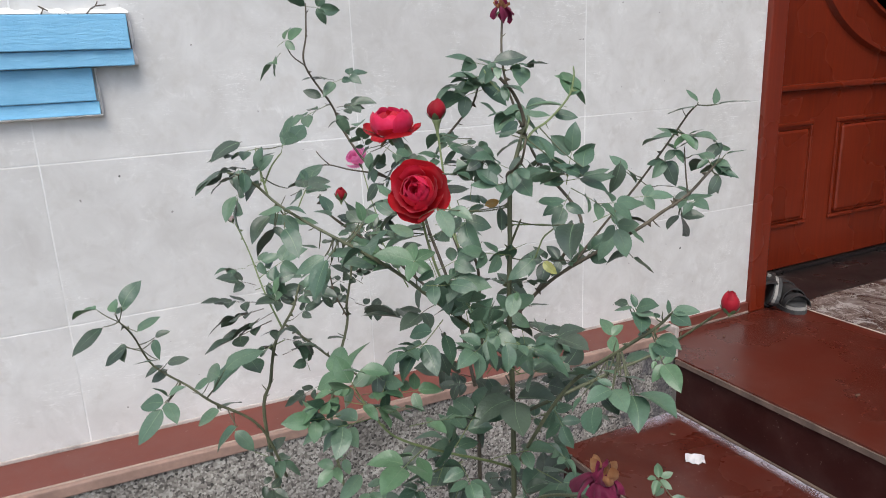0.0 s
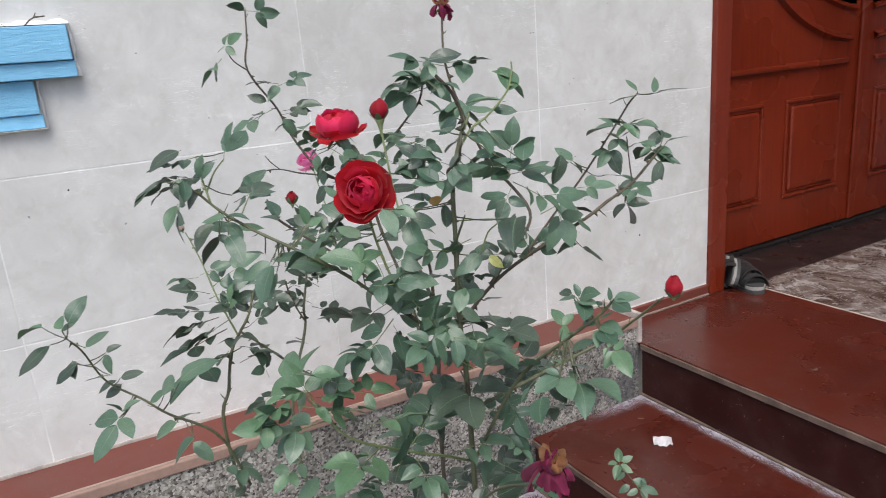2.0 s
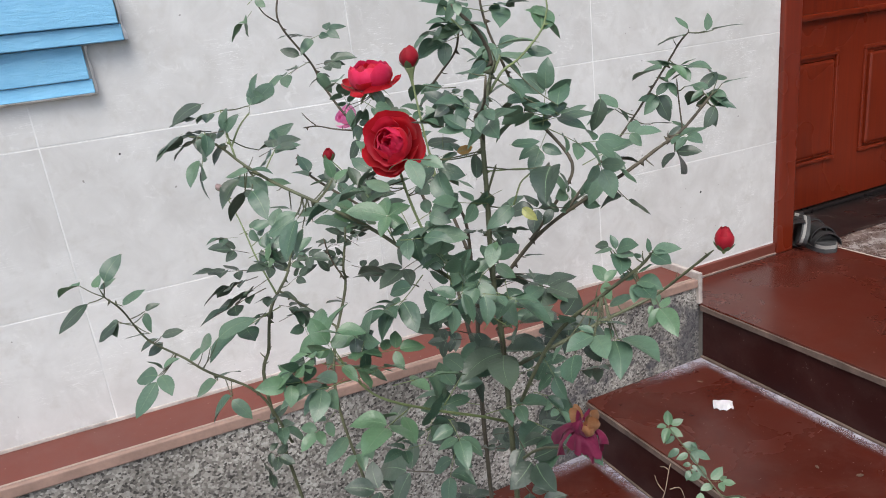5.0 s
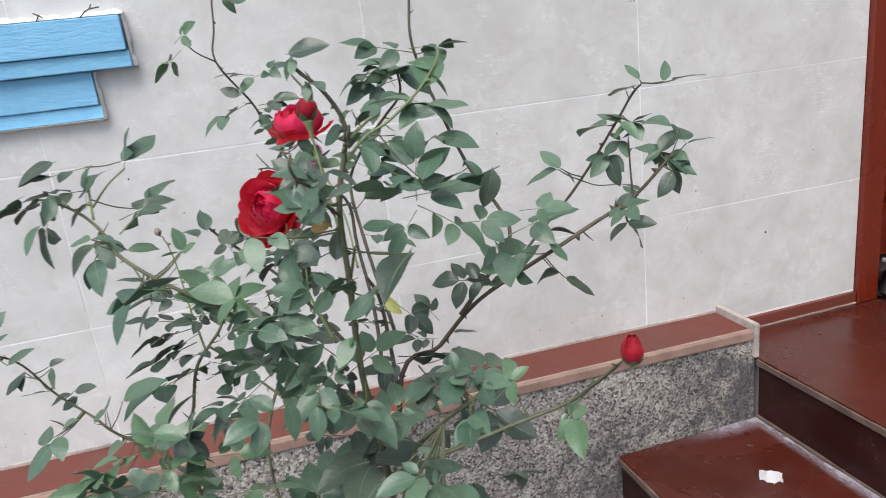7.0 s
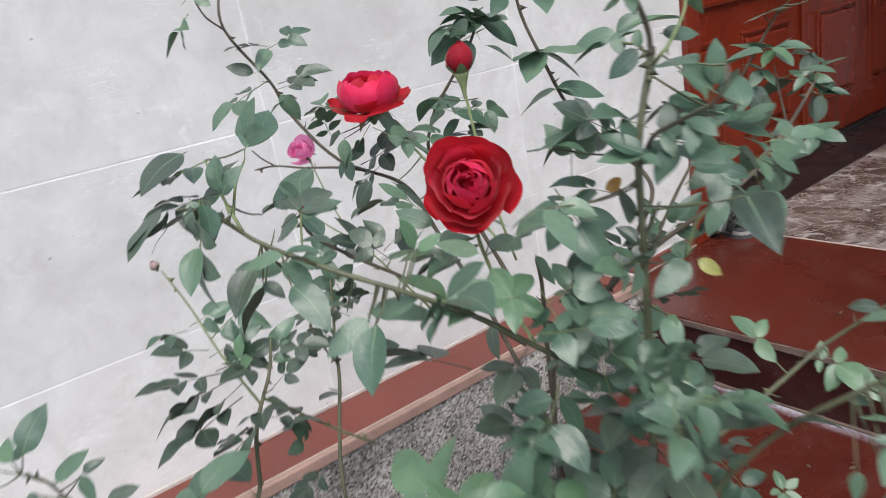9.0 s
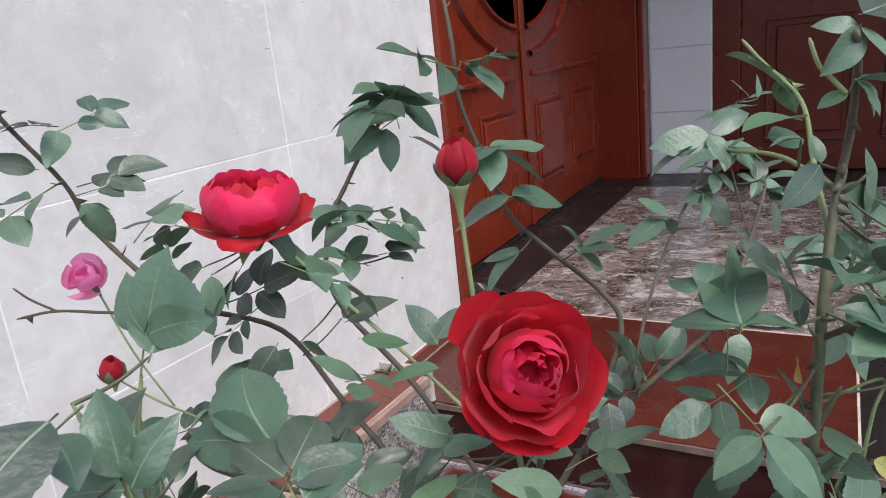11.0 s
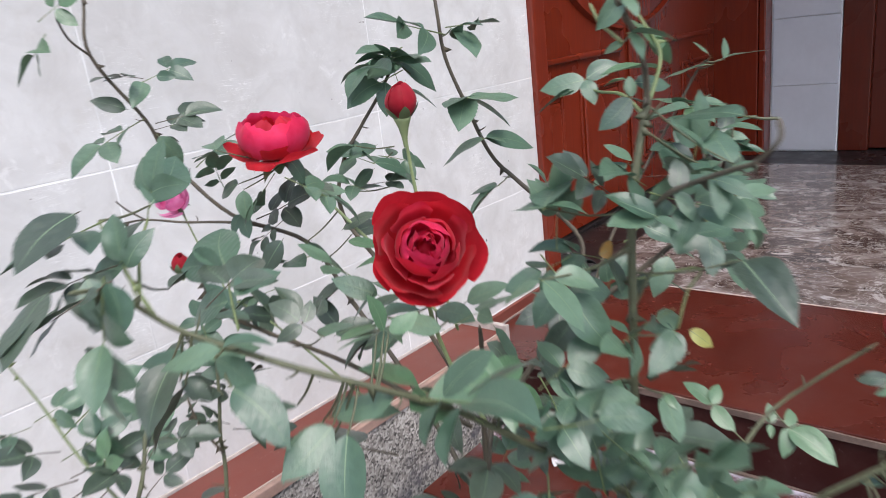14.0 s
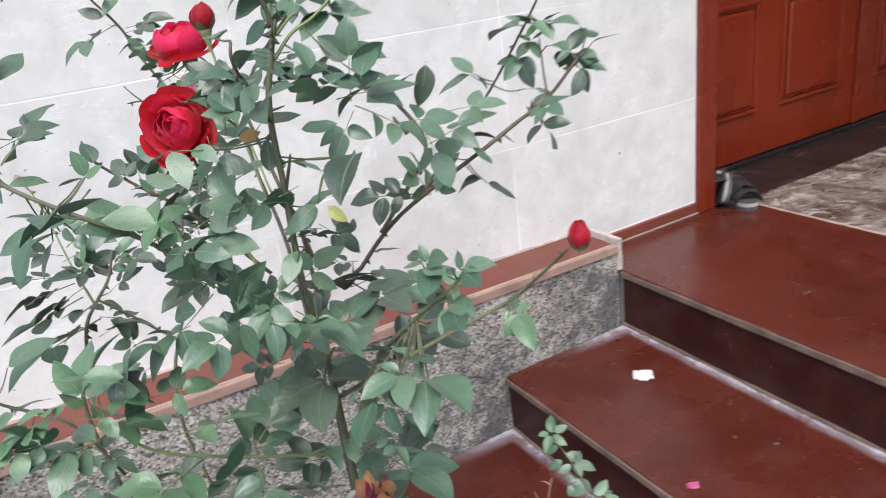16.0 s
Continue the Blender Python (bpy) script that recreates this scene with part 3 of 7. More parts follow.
def tube(bm, line, r0, r1, sides=7, knots=0.0, seed=0):
    rnd, rows = random.Random(seed), []
    side = Vector((0.3, 0.9, 0.1))
    for k, q in enumerate(line):
        ahead = (line[min(k + 1, len(line) - 1)] - line[max(k - 1, 0)]).normalized()
        u = ahead.cross(side).normalized()
        v = ahead.cross(u)
        r = (r0 + (r1 - r0) * k / (len(line) - 1)) * (1 + knots * rnd.uniform(-1, 1)) * (0.45 if k == len(line) - 1 else 1)
        rows.append([bm.verts.new(q + r * (math.cos(6.2832 * j / sides) * u + math.sin(6.2832 * j / sides) * v)) for j in range(sides)])
    for a, b in zip(rows, rows[1:]):
        for j in range(sides):
            bm.faces.new((a[j], a[(j + 1) % sides], b[(j + 1) % sides], b[j]))
    bm.faces.new(rows[-1])
    bm.faces.new(rows[0][::-1])
    return bm


def thorn(bm, place, out, down, size):
    tip = bm.verts.new(place + out * size + down * size * 0.35)
    u = out.cross(down).normalized()
    ring_ = [bm.verts.new(place + 0.3 * size * (math.cos(a) * down * 1.6 + math.sin(a) * u)) for a in (0, 1.57, 3.14, 4.71)]
    for j in range(4):
        bm.faces.new((ring_[j], ring_[(j + 1) % 4], tip))


def cane(points, r0, r1, bark=None, thorns=6, seed=1, name="cane"):
    """A thorny cane through the points, from its foot to its tip."""
    line = glide(points, 6)
    bm, rnd = tube(bmesh.new(), line, r0, r1, 8, 0.06, seed), random.Random(seed)
    for _ in range(thorns):
        k = rnd.randrange(1, len(line) - 1)
        ahead = (line[k + 1] - line[k - 1]).normalized()
        out = ahead.cross(Vector((rnd.uniform(-1, 1), rnd.uniform(-1, 1), rnd.uniform(-1, 1)))).normalized()
        thorn(bm, line[k] + out * r1, out, -ahead, 0.004 + 0.002 * rnd.random())
    # short spurs, where leaf stalks and twigs have dropped
    for _ in range(thorns // 2):
        k = rnd.randrange(len(line) // 3, len(line) - 1)
        ahead = (line[k + 1] - line[k - 1]).normalized()
        out = ahead.cross(Vector((rnd.uniform(-1, 1), rnd.uniform(-1, 1), rnd.uniform(-1, 1)))).normalized()
        way = (out + ahead * rnd.uniform(0.2, 1.2)).normalized()
        reach = rnd.uniform(0.006, 0.016)
        tube(bm, [line[k], line[k] + way * reach * 0.5 + out * 0.001, line[k] + way * reach], r1 * 0.60, r1 * 0.35, 5, 0.05, seed)
    ob = part(name, bm, bark or BARK_GREEN, rose_bush, "", True)
    return ob


BLADE = ((0.0, 0.08), (0.05, 0.38), (0.11, 0.63), (0.19, 0.84), (0.29, 0.97), (0.40, 1.0), (0.51, 0.98), (0.61, 0.91), (0.71, 0.78), (0.80, 0.59), (0.88, 0.37), (0.95, 0.15), (1.0, 0.0))
ACROSS = (-1.0, -0.55, 0.0, 0.55, 1.0)


def blade_width(f):
    for (fa, wa), (fb, wb) in zip(BLADE, BLADE[1:]):
        if f <= fb:
            return wa + (wb - wa) * (f - fa) / (fb - fa)
    return 0.0


def leaflet(verts, faces, uvs, ribs, base, ahead, normal, length, width, rnd):
    """One saw-toothed leaflet: folded at its midrib, its tip bending down."""
    side = ahead.cross(normal).normalized()
    droop, fold, twist = rnd.uniform(0.02, 0.46), rnd.uniform(0.08, 0.46), rnd.uniform(-0.30, 0.30)
    wave, ph, sway = rnd.uniform(0.02, 0.09), rnd.uniform(0, 6.28), rnd.uniform(-0.07, 0.07)
    start, count = len(verts), 22
    for k in range(count + 1):
        f = k / count
        spine = base + ahead * length * f - normal * length * droop * f * f + side * length * sway * math.sin(3.14 * f)
        half = blade_width(f) * width * 0.5
        for s in ACROSS:
            tooth = (1.022 if k % 2 else 0.978) if abs(s) == 1.0 else 1.0
            lift = normal * half * (fold * abs(s) * 1.3 - 0.12 * s * s + twist * s * f + wave * s * math.sin(9 * f + ph + s))
            verts.append(spine + side * half * s * tooth + lift)
            uvs.append((s, f))
    for k in range(count):
        for j in range(4):
            a = start + k * 5 + j
            faces.append((a, a + 1, a + 6, a + 5))
    rib = len(verts)
    for k in range(0, count + 1, 2):
        f = k / count
        spine = verts[start + k * 5 + 2] + normal * length * 0.005
        half = length * 0.010 * (1.1 - f)
        verts.extend((spine + side * half, spine - side * half))
        uvs.extend(((0, f), (0, f)))
    for k in range(count // 2):
        a = rib + 2 * k
        ribs.append((a, a + 1, a + 3, a + 2))


def leaf_mesh(count, mat, stem_mat, seed):
    """A compound rose leaf one unit long along y, its face towards z."""
    rnd, verts, faces, uvs, ribs = random.Random(seed), [], [], [], []
    up = Vector((0, 0, 1))
    bend = rnd.uniform(-0.08, 0.08)

    def spine(f):
        return Vector((bend * math.sin(f * 3.0), f, -0.05 * f * f))

    if count == 1:
        leaflet(verts, faces, uvs, ribs, spine(0.08), Vector((0, 1, 0)), up, 0.92, 0.50, rnd)
        joins, end = (), 0.1
    elif count == 3:
        leaflet(verts, faces, uvs, ribs, spine(0.45), Vector((bend, 1, 0)), up, 0.56, 0.335, rnd)
        joins, end = ((0.36, 0.46),), 0.46
    else:
        leaflet(verts, faces, uvs, ribs, spine(0.56), Vector((bend, 1, 0)), up, 0.45, 0.275, rnd)
        joins, end = ((0.49, 0.40), (0.25, 0.33)), 0.57
        if count == 7:
            joins = ((0.55, 0.28), (0.36, 0.27), (0.18, 0.22))
    for f, ln in joins:
        for s in (-1, 1):
            if rnd.random() < 0.06:
                continue
            a = radians(rnd.uniform(48, 78))
            tilt = rnd.uniform(-0.30, 0.26)
            way = Vector((s * math.sin(a), math.cos(a), tilt)).normalized()
            nrm = (up + Vector((rnd.uniform(-0.45, 0.45), rnd.uniform(-0.4, 0.4), 0))).normalized()
            nrm = (nrm - way * nrm.dot(way)).normalized()
            k = rnd.uniform(0.82, 1.12)
            leaflet(verts, faces, uvs, ribs, spine(f + rnd.uniform(-0.02, 0.02)) + way * 0.03, way, nrm, ln * k, ln * k * rnd.uniform(0.54, 0.68), rnd)
    green = len(faces)
    faces.extend(ribs)
    ribbed = len(faces)
    line = [spine(end * k / 5) for k in range(6)]
    for k, q in enumerate(line):
        r = 0.010 - 0.0009 * k
        verts.extend((q + Vector((r, 0, -0.004)), q + Vector((-r * 0.5, 0, r * 0.8 - 0.004)), q + Vector((-r * 0.5, 0, -r * 0.8 - 0.004))))
        uvs.extend(((0, 0), (0, 0), (0, 0)))
    base = len(verts) - 18
    for k in range(5):
        for j in range(3):
            a, b = base + k * 3 + j, base + k * 3 + (j + 1) % 3
            faces.append((a, b, b + 3, a + 3))
    me = bpy.data.meshes.new("leaf")
    me.from_pydata([tuple(v) for v in verts], [], faces)
    layer = me.uv_layers.new(name="blade")
    flat = np.array(uvs, dtype=np.float32)[[v for f in faces for v in f]]
    layer.data.foreach_set("uv", flat.ravel())
    for mt in (mat, stem_mat, MIDRIB):
        me.materials.append(mt)
    me.polygons.foreach_set("material_index", [0] * green + [2] * (ribbed - green) + [1] * (len(faces) - ribbed))
    me.polygons.foreach_set("use_smooth", [True] * len(faces))
    return me


LEAF_KINDS = {
    "five": [leaf_mesh(5, LEAF, BARK_YOUNG, k) for k in range(8)],
    "seven": [leaf_mesh(7, LEAF, BARK_YOUNG, 20 + k) for k in range(3)],
    "three": [leaf_mesh(3, LEAF, BARK_YOUNG, 30 + k) for k in range(5)],
    "one": [leaf_mesh(1, LEAF, BARK_YOUNG, 40 + k) for k in range(8)],
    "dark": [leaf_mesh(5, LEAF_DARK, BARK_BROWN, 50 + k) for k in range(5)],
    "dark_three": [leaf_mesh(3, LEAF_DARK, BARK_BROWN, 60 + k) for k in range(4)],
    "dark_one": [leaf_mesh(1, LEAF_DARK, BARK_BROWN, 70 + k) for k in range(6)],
    "young": [leaf_mesh(5, LEAF_YOUNG, BARK_YOUNG, 80 + k) for k in range(4)],
    "young_three": [leaf_mesh(3, LEAF_YOUNG, BARK_YOUNG, 90 + k) for k in range(3)],
    "young_one": [leaf_mesh(1, LEAF_YOUNG, BARK_YOUNG, 93 + k) for k in range(3)],
    "yellow": [leaf_mesh(1, LEAF_YELLOW, BARK_YOUNG, 97)],
    "orange": [leaf_mesh(1, LEAF_ORANGE, BARK_BROWN, 98)],
}
leaf_dice = random.Random(11)
# open air before the blooms, kept free of leaves
OPEN_AIR = []


def keep_open(place, *ways):
    """ways: a direction out of the bloom and the radius round it that stays free."""
    for x, y, z, r in ways:
        OPEN_AIR.append((Vector(place), Vector((x, y, z)).normalized(), r))


keep_open((0.588, 1.054, 1.499), (-0.287, -0.64, 0.12, 0.030), (-0.22, -0.12, 0.12, 0.030), (-0.35, -0.39, 0.11, 0.030), (-0.28, -0.23, 0.10, 0.028))
keep_open((0.582, 1.050, 1.505), (-0.02, -0.60, 0.11, 0.022))
keep_open((0.584, 1.050, 1.505), (-0.14, -0.62, 0.11, 0.022))
keep_open((0.649, 1.252, 1.552), (-0.348, -0.84, 0.07, 0.034), (-0.283, -0.32, 0.07, 0.034), (-0.416, -0.59, 0.06, 0.034))
keep_open((0.649, 1.252, 1.560), (-0.10, -0.80, 0.05, 0.024))
keep_open((0.644, 1.112, 1.575), (-0.343, -0.70, 0.05, 0.015), (-0.278, -0.18, 0.05, 0.018), (-0.411, -0.45, 0.03, 0.016), (-0.10, -0.64, 0.03, 0.013))
keep_open((0.818, 0.858, 1.400), (-0.52, -0.44, 0.22, 0.018), (-0.25, -0.40, 0.20, 0.018), (-0.585, -0.20, 0.20, 0.018))
keep_open((0.680, 1.475, 1.492), (-0.314, -0.54, 0.13, 0.004))
keep_open((0.661, 0.931, 1.436), (-0.295, 0.0, 0.186, 0.012), (-0.084, -0.483, 0.179, 0.010), (-0.36, -0.53, 0.19, 0.010))
keep_open((0.680, 1.475, 1.490), (-0.447, -0.81, 0.12, 0.014), (-0.379, -1.06, 0.13, 0.014))


def hides_bloom(points):
    for p, w, r in OPEN_AIR:
        for q in points:
            s = (q - p).dot(w)
            if s > 0.004 and (q - p - w * s).length < r:
                return True
    return False



def leaf(parent, base, tip, kind="five", roll=0.0, keep=False, face=None):
    """A compound leaf from its foot on the cane to the tip of its end leaflet; its face looks up, turned by roll degrees."""
    base, tip = Vector(base), Vector(tip)
    y = (tip - base).normalized()
    z = Vector((-0.16, -0.24, 0.90)) + Vector((leaf_dice.uniform(-0.55, 0.55), leaf_dice.uniform(-0.55, 0.55), 0))
    if kind in ("yellow", "orange"):
        z = Vector((-0.60, -0.62, 0.50))
    if face:
        z = Vector(face)
    z = z - y * z.dot(y)
    z = z.normalized() if z.length > 0.15 else (Vector((0, -0.2, 1)) - y * y.z).normalized()
    x = y.cross(z)
    size = (tip - base).length * (1.08 if kind.endswith("one") else 1.25)
    base = base - y * size * 0.05
    if not keep and kind not in ("yellow", "orange") and hides_bloom([base + y * size * f + x * size * g for f, g in ((0.3, 0), (0.5, 0), (0.75, 0), (1.0, 0), (0.55, 0.25), (0.55, -0.25))]):
        return None
    m = Matrix((x, y, z)).transposed().to_4x4() @ pose(0, 0, 0, 0, roll + leaf_dice.uniform(-14, 14), 0)
    ob = new("leaf", leaf_dice.choice(LEAF_KINDS[kind]))
    ob.parent = parent
    ob.matrix_local = Matrix.Translation(base) @ m @ Matrix.Diagonal((size, size, size, 1))
    return ob


def spray(parent, foot, node, tips, face=None):
    """Leaflets that spread from one node, on a thin stalk from the cane."""
    foot, node = Vector(foot), Vector(node)
    if (node - foot).length > 0.006:
        sag = (foot + node) / 2 - Vector((0, 0, 0.05 * (node - foot).length))
        at_rest(part("leaf_stalk", tube(bmesh.new(), glide([foot, sag, node], 5), 0.0007, 0.0005, 5), BARK_GREEN, None, "", True), parent)
    for tip, kind in tips:
        leaf(parent, node, tip, kind, 0.0, True, face)


def whorl(parent, node, kinds, reach, seed):
    """Young leaves crowded round the tip of a shoot."""
    rnd, node = random.Random(seed), Vector(node)
    for k, kind in enumerate(kinds):
        a = 2.4 * k + rnd.uniform(-0.4, 0.4)
        way = Vector((math.cos(a), math.sin(a), rnd.uniform(-0.1, 0.5))).normalized()
        leaf(parent, node + Vector((0, 0, rnd.uniform(-0.010, 0.006))), node + way * reach * rnd.uniform(0.8, 1.2), kind)


def petal(flower, mat, turn_at, spread, foot, rim, low, high, curl=0.0, ruffle=0.03, roll=0.0, seed=0, size=1.0, cup=0.8, rise=1.5, shift=(0.0, 0.0)):
    """A cupped petal of a bloom whose axis is z: it spans the angle spread, opening from the radius foot to rim and rising from low to high."""
    rnd, rows = random.Random(seed), []
    ph, nu, nv = rnd.uniform(0, 6.28), 8, 7
    bm = bmesh.new()
    for j in range(nv + 1):
        row = []
        for i in range(nu + 1):
            u, v = 2 * i / nu - 1, j / nv
            ve = v * (1 - 0.20 * abs(u) ** 2.4)
            r = foot + (rim - foot) * math.sin(ve * math.pi / 2) ** cup
            z = low + (high - low) * ve ** rise
            if ve > 0.72:
                r += curl * (ve - 0.72) / 0.28
                z -= abs(curl) * 0.35 * ((ve - 0.72) / 0.28) ** 2
            r += ruffle * ve * ve * math.sin(2.6 * u + ph) + 0.25 * ruffle * ve ** 3 * math.sin(9 * u + 2 * ph)
            z += 0.6 * ruffle * ve * ve * math.cos(3.1 * u + ph)
            a = turn_at + u * spread * (0.40 + 0.60 * math.sin(min(1.0, ve * 1.25) * math.pi / 2)) + roll * v
            row.append(bm.verts.new((size * (r * math.cos(a) + shift[0]), size * (r * math.sin(a) + shift[1]), size * z)))
        rows.append(row)
    for p, q in zip(rows, rows[1:]):
        for i in range(nu):
            bm.faces.new((p[i], p[i + 1], q[i + 1], q[i]))
    return part("petal", bm, mat, flower, "", True)


def sepals(flower, size, out, down, count=5, length=0.8, wide=0.16):
    for k in range(count):
        bm = bmesh.new()
        a = 6.2832 * k / count + 0.3
        c, s = math.cos(a), math.sin(a)
        rows = []
        for j in range(7):
            f = j / 6
            w = wide * math.sin(math.pi * (0.18 + 0.82 * f)) * size
            r, z = (0.12 + out * f) * size, (-0.02 + down * f * f * length) * size
            rows.append([bm.verts.new((r * c - w * s * t, r * s + w * c * t, z + 0.25 * w * abs(t))) for t in (-1, 0, 1)])
        for p, q in zip(rows, rows[1:]):
            for i in range(2):
                bm.faces.new((p[i], p[i + 1], q[i + 1], q[i]))
        part("sepal", bm, SEPAL, flower, "", True)
    bm = bmesh.new()
    line = [Vector((0, 0, size * (-0.42 + 0.09 * k))) for k in range(6)]
    rows = [[bm.verts.new(q + Vector((size * r * math.cos(6.2832 * j / 10), size * r * math.sin(6.2832 * j / 10), 0))) for j in range(10)] for q, r in zip(line, (0.05, 0.11, 0.17, 0.19, 0.17, 0.13))]
    for p, q in zip(rows, rows[1:]):
        for j in range(10):
            bm.faces.new((p[j], p[(j + 1) % 10], q[(j + 1) % 10], q[j]))
    part("hip", bm, SEPAL, flower, "", True)


def bloom(name, place, axis, label=""):
    """The empty stand of a flower: its parts are built round z and turned to the axis."""
    ob = new(name)
    ob.parent = rose_bush
    ob.matrix_local = Matrix.Translation(place) @ Vector(axis).to_track_quat("Z", "Y").to_matrix().to_4x4()
    if label:
        ob["label"] = label
    return ob


def rolled_petal(flower, mat, turn_at, spread, profile, size, rnd, round_off=0.22, ruffle=0.035, notch=0.0, shift=(0.0, 0.0), lean=0.0):
    """A petal whose section from its foot to its rim runs through profile (radius, height); its width spans the angle spread on either side of turn_at."""
    line = glide([(r, 0.0, z) for r, z in profile], 4)
    nu, nv, ph, ph2 = 14, len(line) - 1, rnd.uniform(0, 6.28), rnd.uniform(0, 6.28)
    bm, rows = bmesh.new(), []
    for j in range(nv + 1):
        row, v = [], j / nv
        for i in range(nu + 1):
            u = 2 * i / nu - 1
            ve = v * (1 - round_off * abs(u) ** 2.6 - notch * math.exp(-30 * (u - 0.15) ** 2) + 0.012 * math.sin(11 * u + ph2)) * nv
            k = max(0, min(nv - 1, int(ve)))
            q = line[k].lerp(line[k + 1], ve - k)
            w = v ** 3
            r = q.x + ruffle * w * (math.sin(3.1 * u + ph) + 0.45 * math.sin(7.3 * u + ph2)) + lean * u * v * q.x
            z = q.z + ruffle * w * (0.7 * math.cos(2.7 * u + ph2) + 0.4 * math.sin(6.1 * u + ph))
            a = turn_at + u * spread * (0.40 + 0.60 * math.sin(min(1.0, v * 1.35) * math.pi / 2))
            row.append(bm.verts.new((size * (r * math.cos(a) + shift[0]), size * (r * math.sin(a) + shift[1]), size * z)))
        rows.append(row)
    for p, q in zip(rows, rows[1:]):
        for i in range(nu):
            bm.faces.new((p[i], p[i + 1], q[i + 1], q[i]))
    return part("petal", bm, mat, flower, "", True)


def stretched(profile, wide, high):
    return [(r * wide, z * high) for r, z in profile]


def petal_ring(f, mat, count, profile, size, rnd, first=0.0, spread=0.7, vary=0.06, **more):
    for j in range(count):
        a = first + 6.2832 * j / count + rnd.uniform(-0.2, 0.2)
        rolled_petal(f, mat, a, spread * rnd.uniform(0.9, 1.12), stretched(profile, 1 + rnd.uniform(-vary, vary), 1 + rnd.uniform(-vary, vary) * 1.5), size, rnd, lean=rnd.uniform(-0.06, 0.06), **more)


def open_rose(place, axis, size, label, seed, lobe):
    """A wide open, loosely folded rose; lobe: the way, in the world, in which one outer petal hangs away."""
    f = bloom("rose_flower", place, axis, label)
    rnd = random.Random(seed)
    down = f.matrix_local.to_3x3().inverted() @ Vector(lobe)
    hang = math.atan2(down.y, down.x)
    rolled_petal(f, PETAL_RED, hang, 0.46, [(0.06, -0.05), (0.42, -0.04), (0.80, 0.06), (1.12, 0.22), (1.26, 0.36)], size, rnd, 0.20, 0.03, 0.05)
    petal_ring(f, PETAL_RED, 4, [(0.06, -0.02), (0.46, 0.0), (0.82, 0.20), (1.03, 0.46), (1.12, 0.55)], size, rnd, hang + 1.05, 0.82, 0.06, notch=0.07, ruffle=0.06)
    petal_ring(f, PETAL_RED, 4, [(0.06, 0.0), (0.48, 0.06), (0.80, 0.32), (0.91, 0.62), (0.97, 0.76)], size, rnd, hang + 0.4, 0.74, 0.05, notch=0.06, ruffle=0.06)
    petal_ring(f, PETAL_ROSE, 4, [(0.06, 0.03), (0.46, 0.14), (0.72, 0.44), (0.77, 0.76), (0.80, 0.90)], size, rnd, hang + 1.2, 0.72, 0.06, notch=0.06, ruffle=0.05)
    # the heart: petals folded over one another, with ruffled rims
    petal_ring(f, PETAL_ROSE, 4, [(0.06, 0.06), (0.38, 0.16), (0.58, 0.44), (0.60, 0.74), (0.47, 0.92)], size, rnd, hang + 0.3, 0.92, 0.08, notch=0.03, ruffle=0.05)
    petal_ring(f, PETAL_PINK, 4, [(0.06, 0.10), (0.30, 0.22), (0.47, 0.50), (0.46, 0.74), (0.34, 0.88)], size, rnd, hang + 0.9, 0.95, 0.10, notch=0.03, ruffle=0.05)
    petal_ring(f, PETAL_PINK, 3, [(0.05, 0.16), (0.22, 0.28), (0.34, 0.52), (0.33, 0.74), (0.20, 0.88)], size, rnd, hang, 1.20, 0.12, notch=0.04, ruffle=0.05)
    cap = bmesh.new()
    bmesh.ops.create_icosphere(cap, subdivisions=2, radius=0.17 * size, matrix=Matrix.Translation((0, 0, 0.36 * size)))
    part("petal", cap, PETAL_ROSE, f, "", True)
    for k in range(7):
        a, off = 2.4 * k + rnd.uniform(-0.3, 0.3), 0.03 + 0.025 * k
        rolled_petal(f, PETAL_PINK, a + rnd.uniform(-1.2, 1.2), rnd.uniform(0.8, 1.3), stretched([(0.02, 0.35), (0.10, 0.45), (0.15, 0.62), (0.14, 0.80), (0.07, 0.90)], rnd.uniform(0.85, 1.2), rnd.uniform(0.94, 1.08)), size, rnd, 0.25, 0.04, 0.06, (off * math.cos(a), off * math.sin(a)))
    sepals(f, size, 0.55, -0.5)
    return f


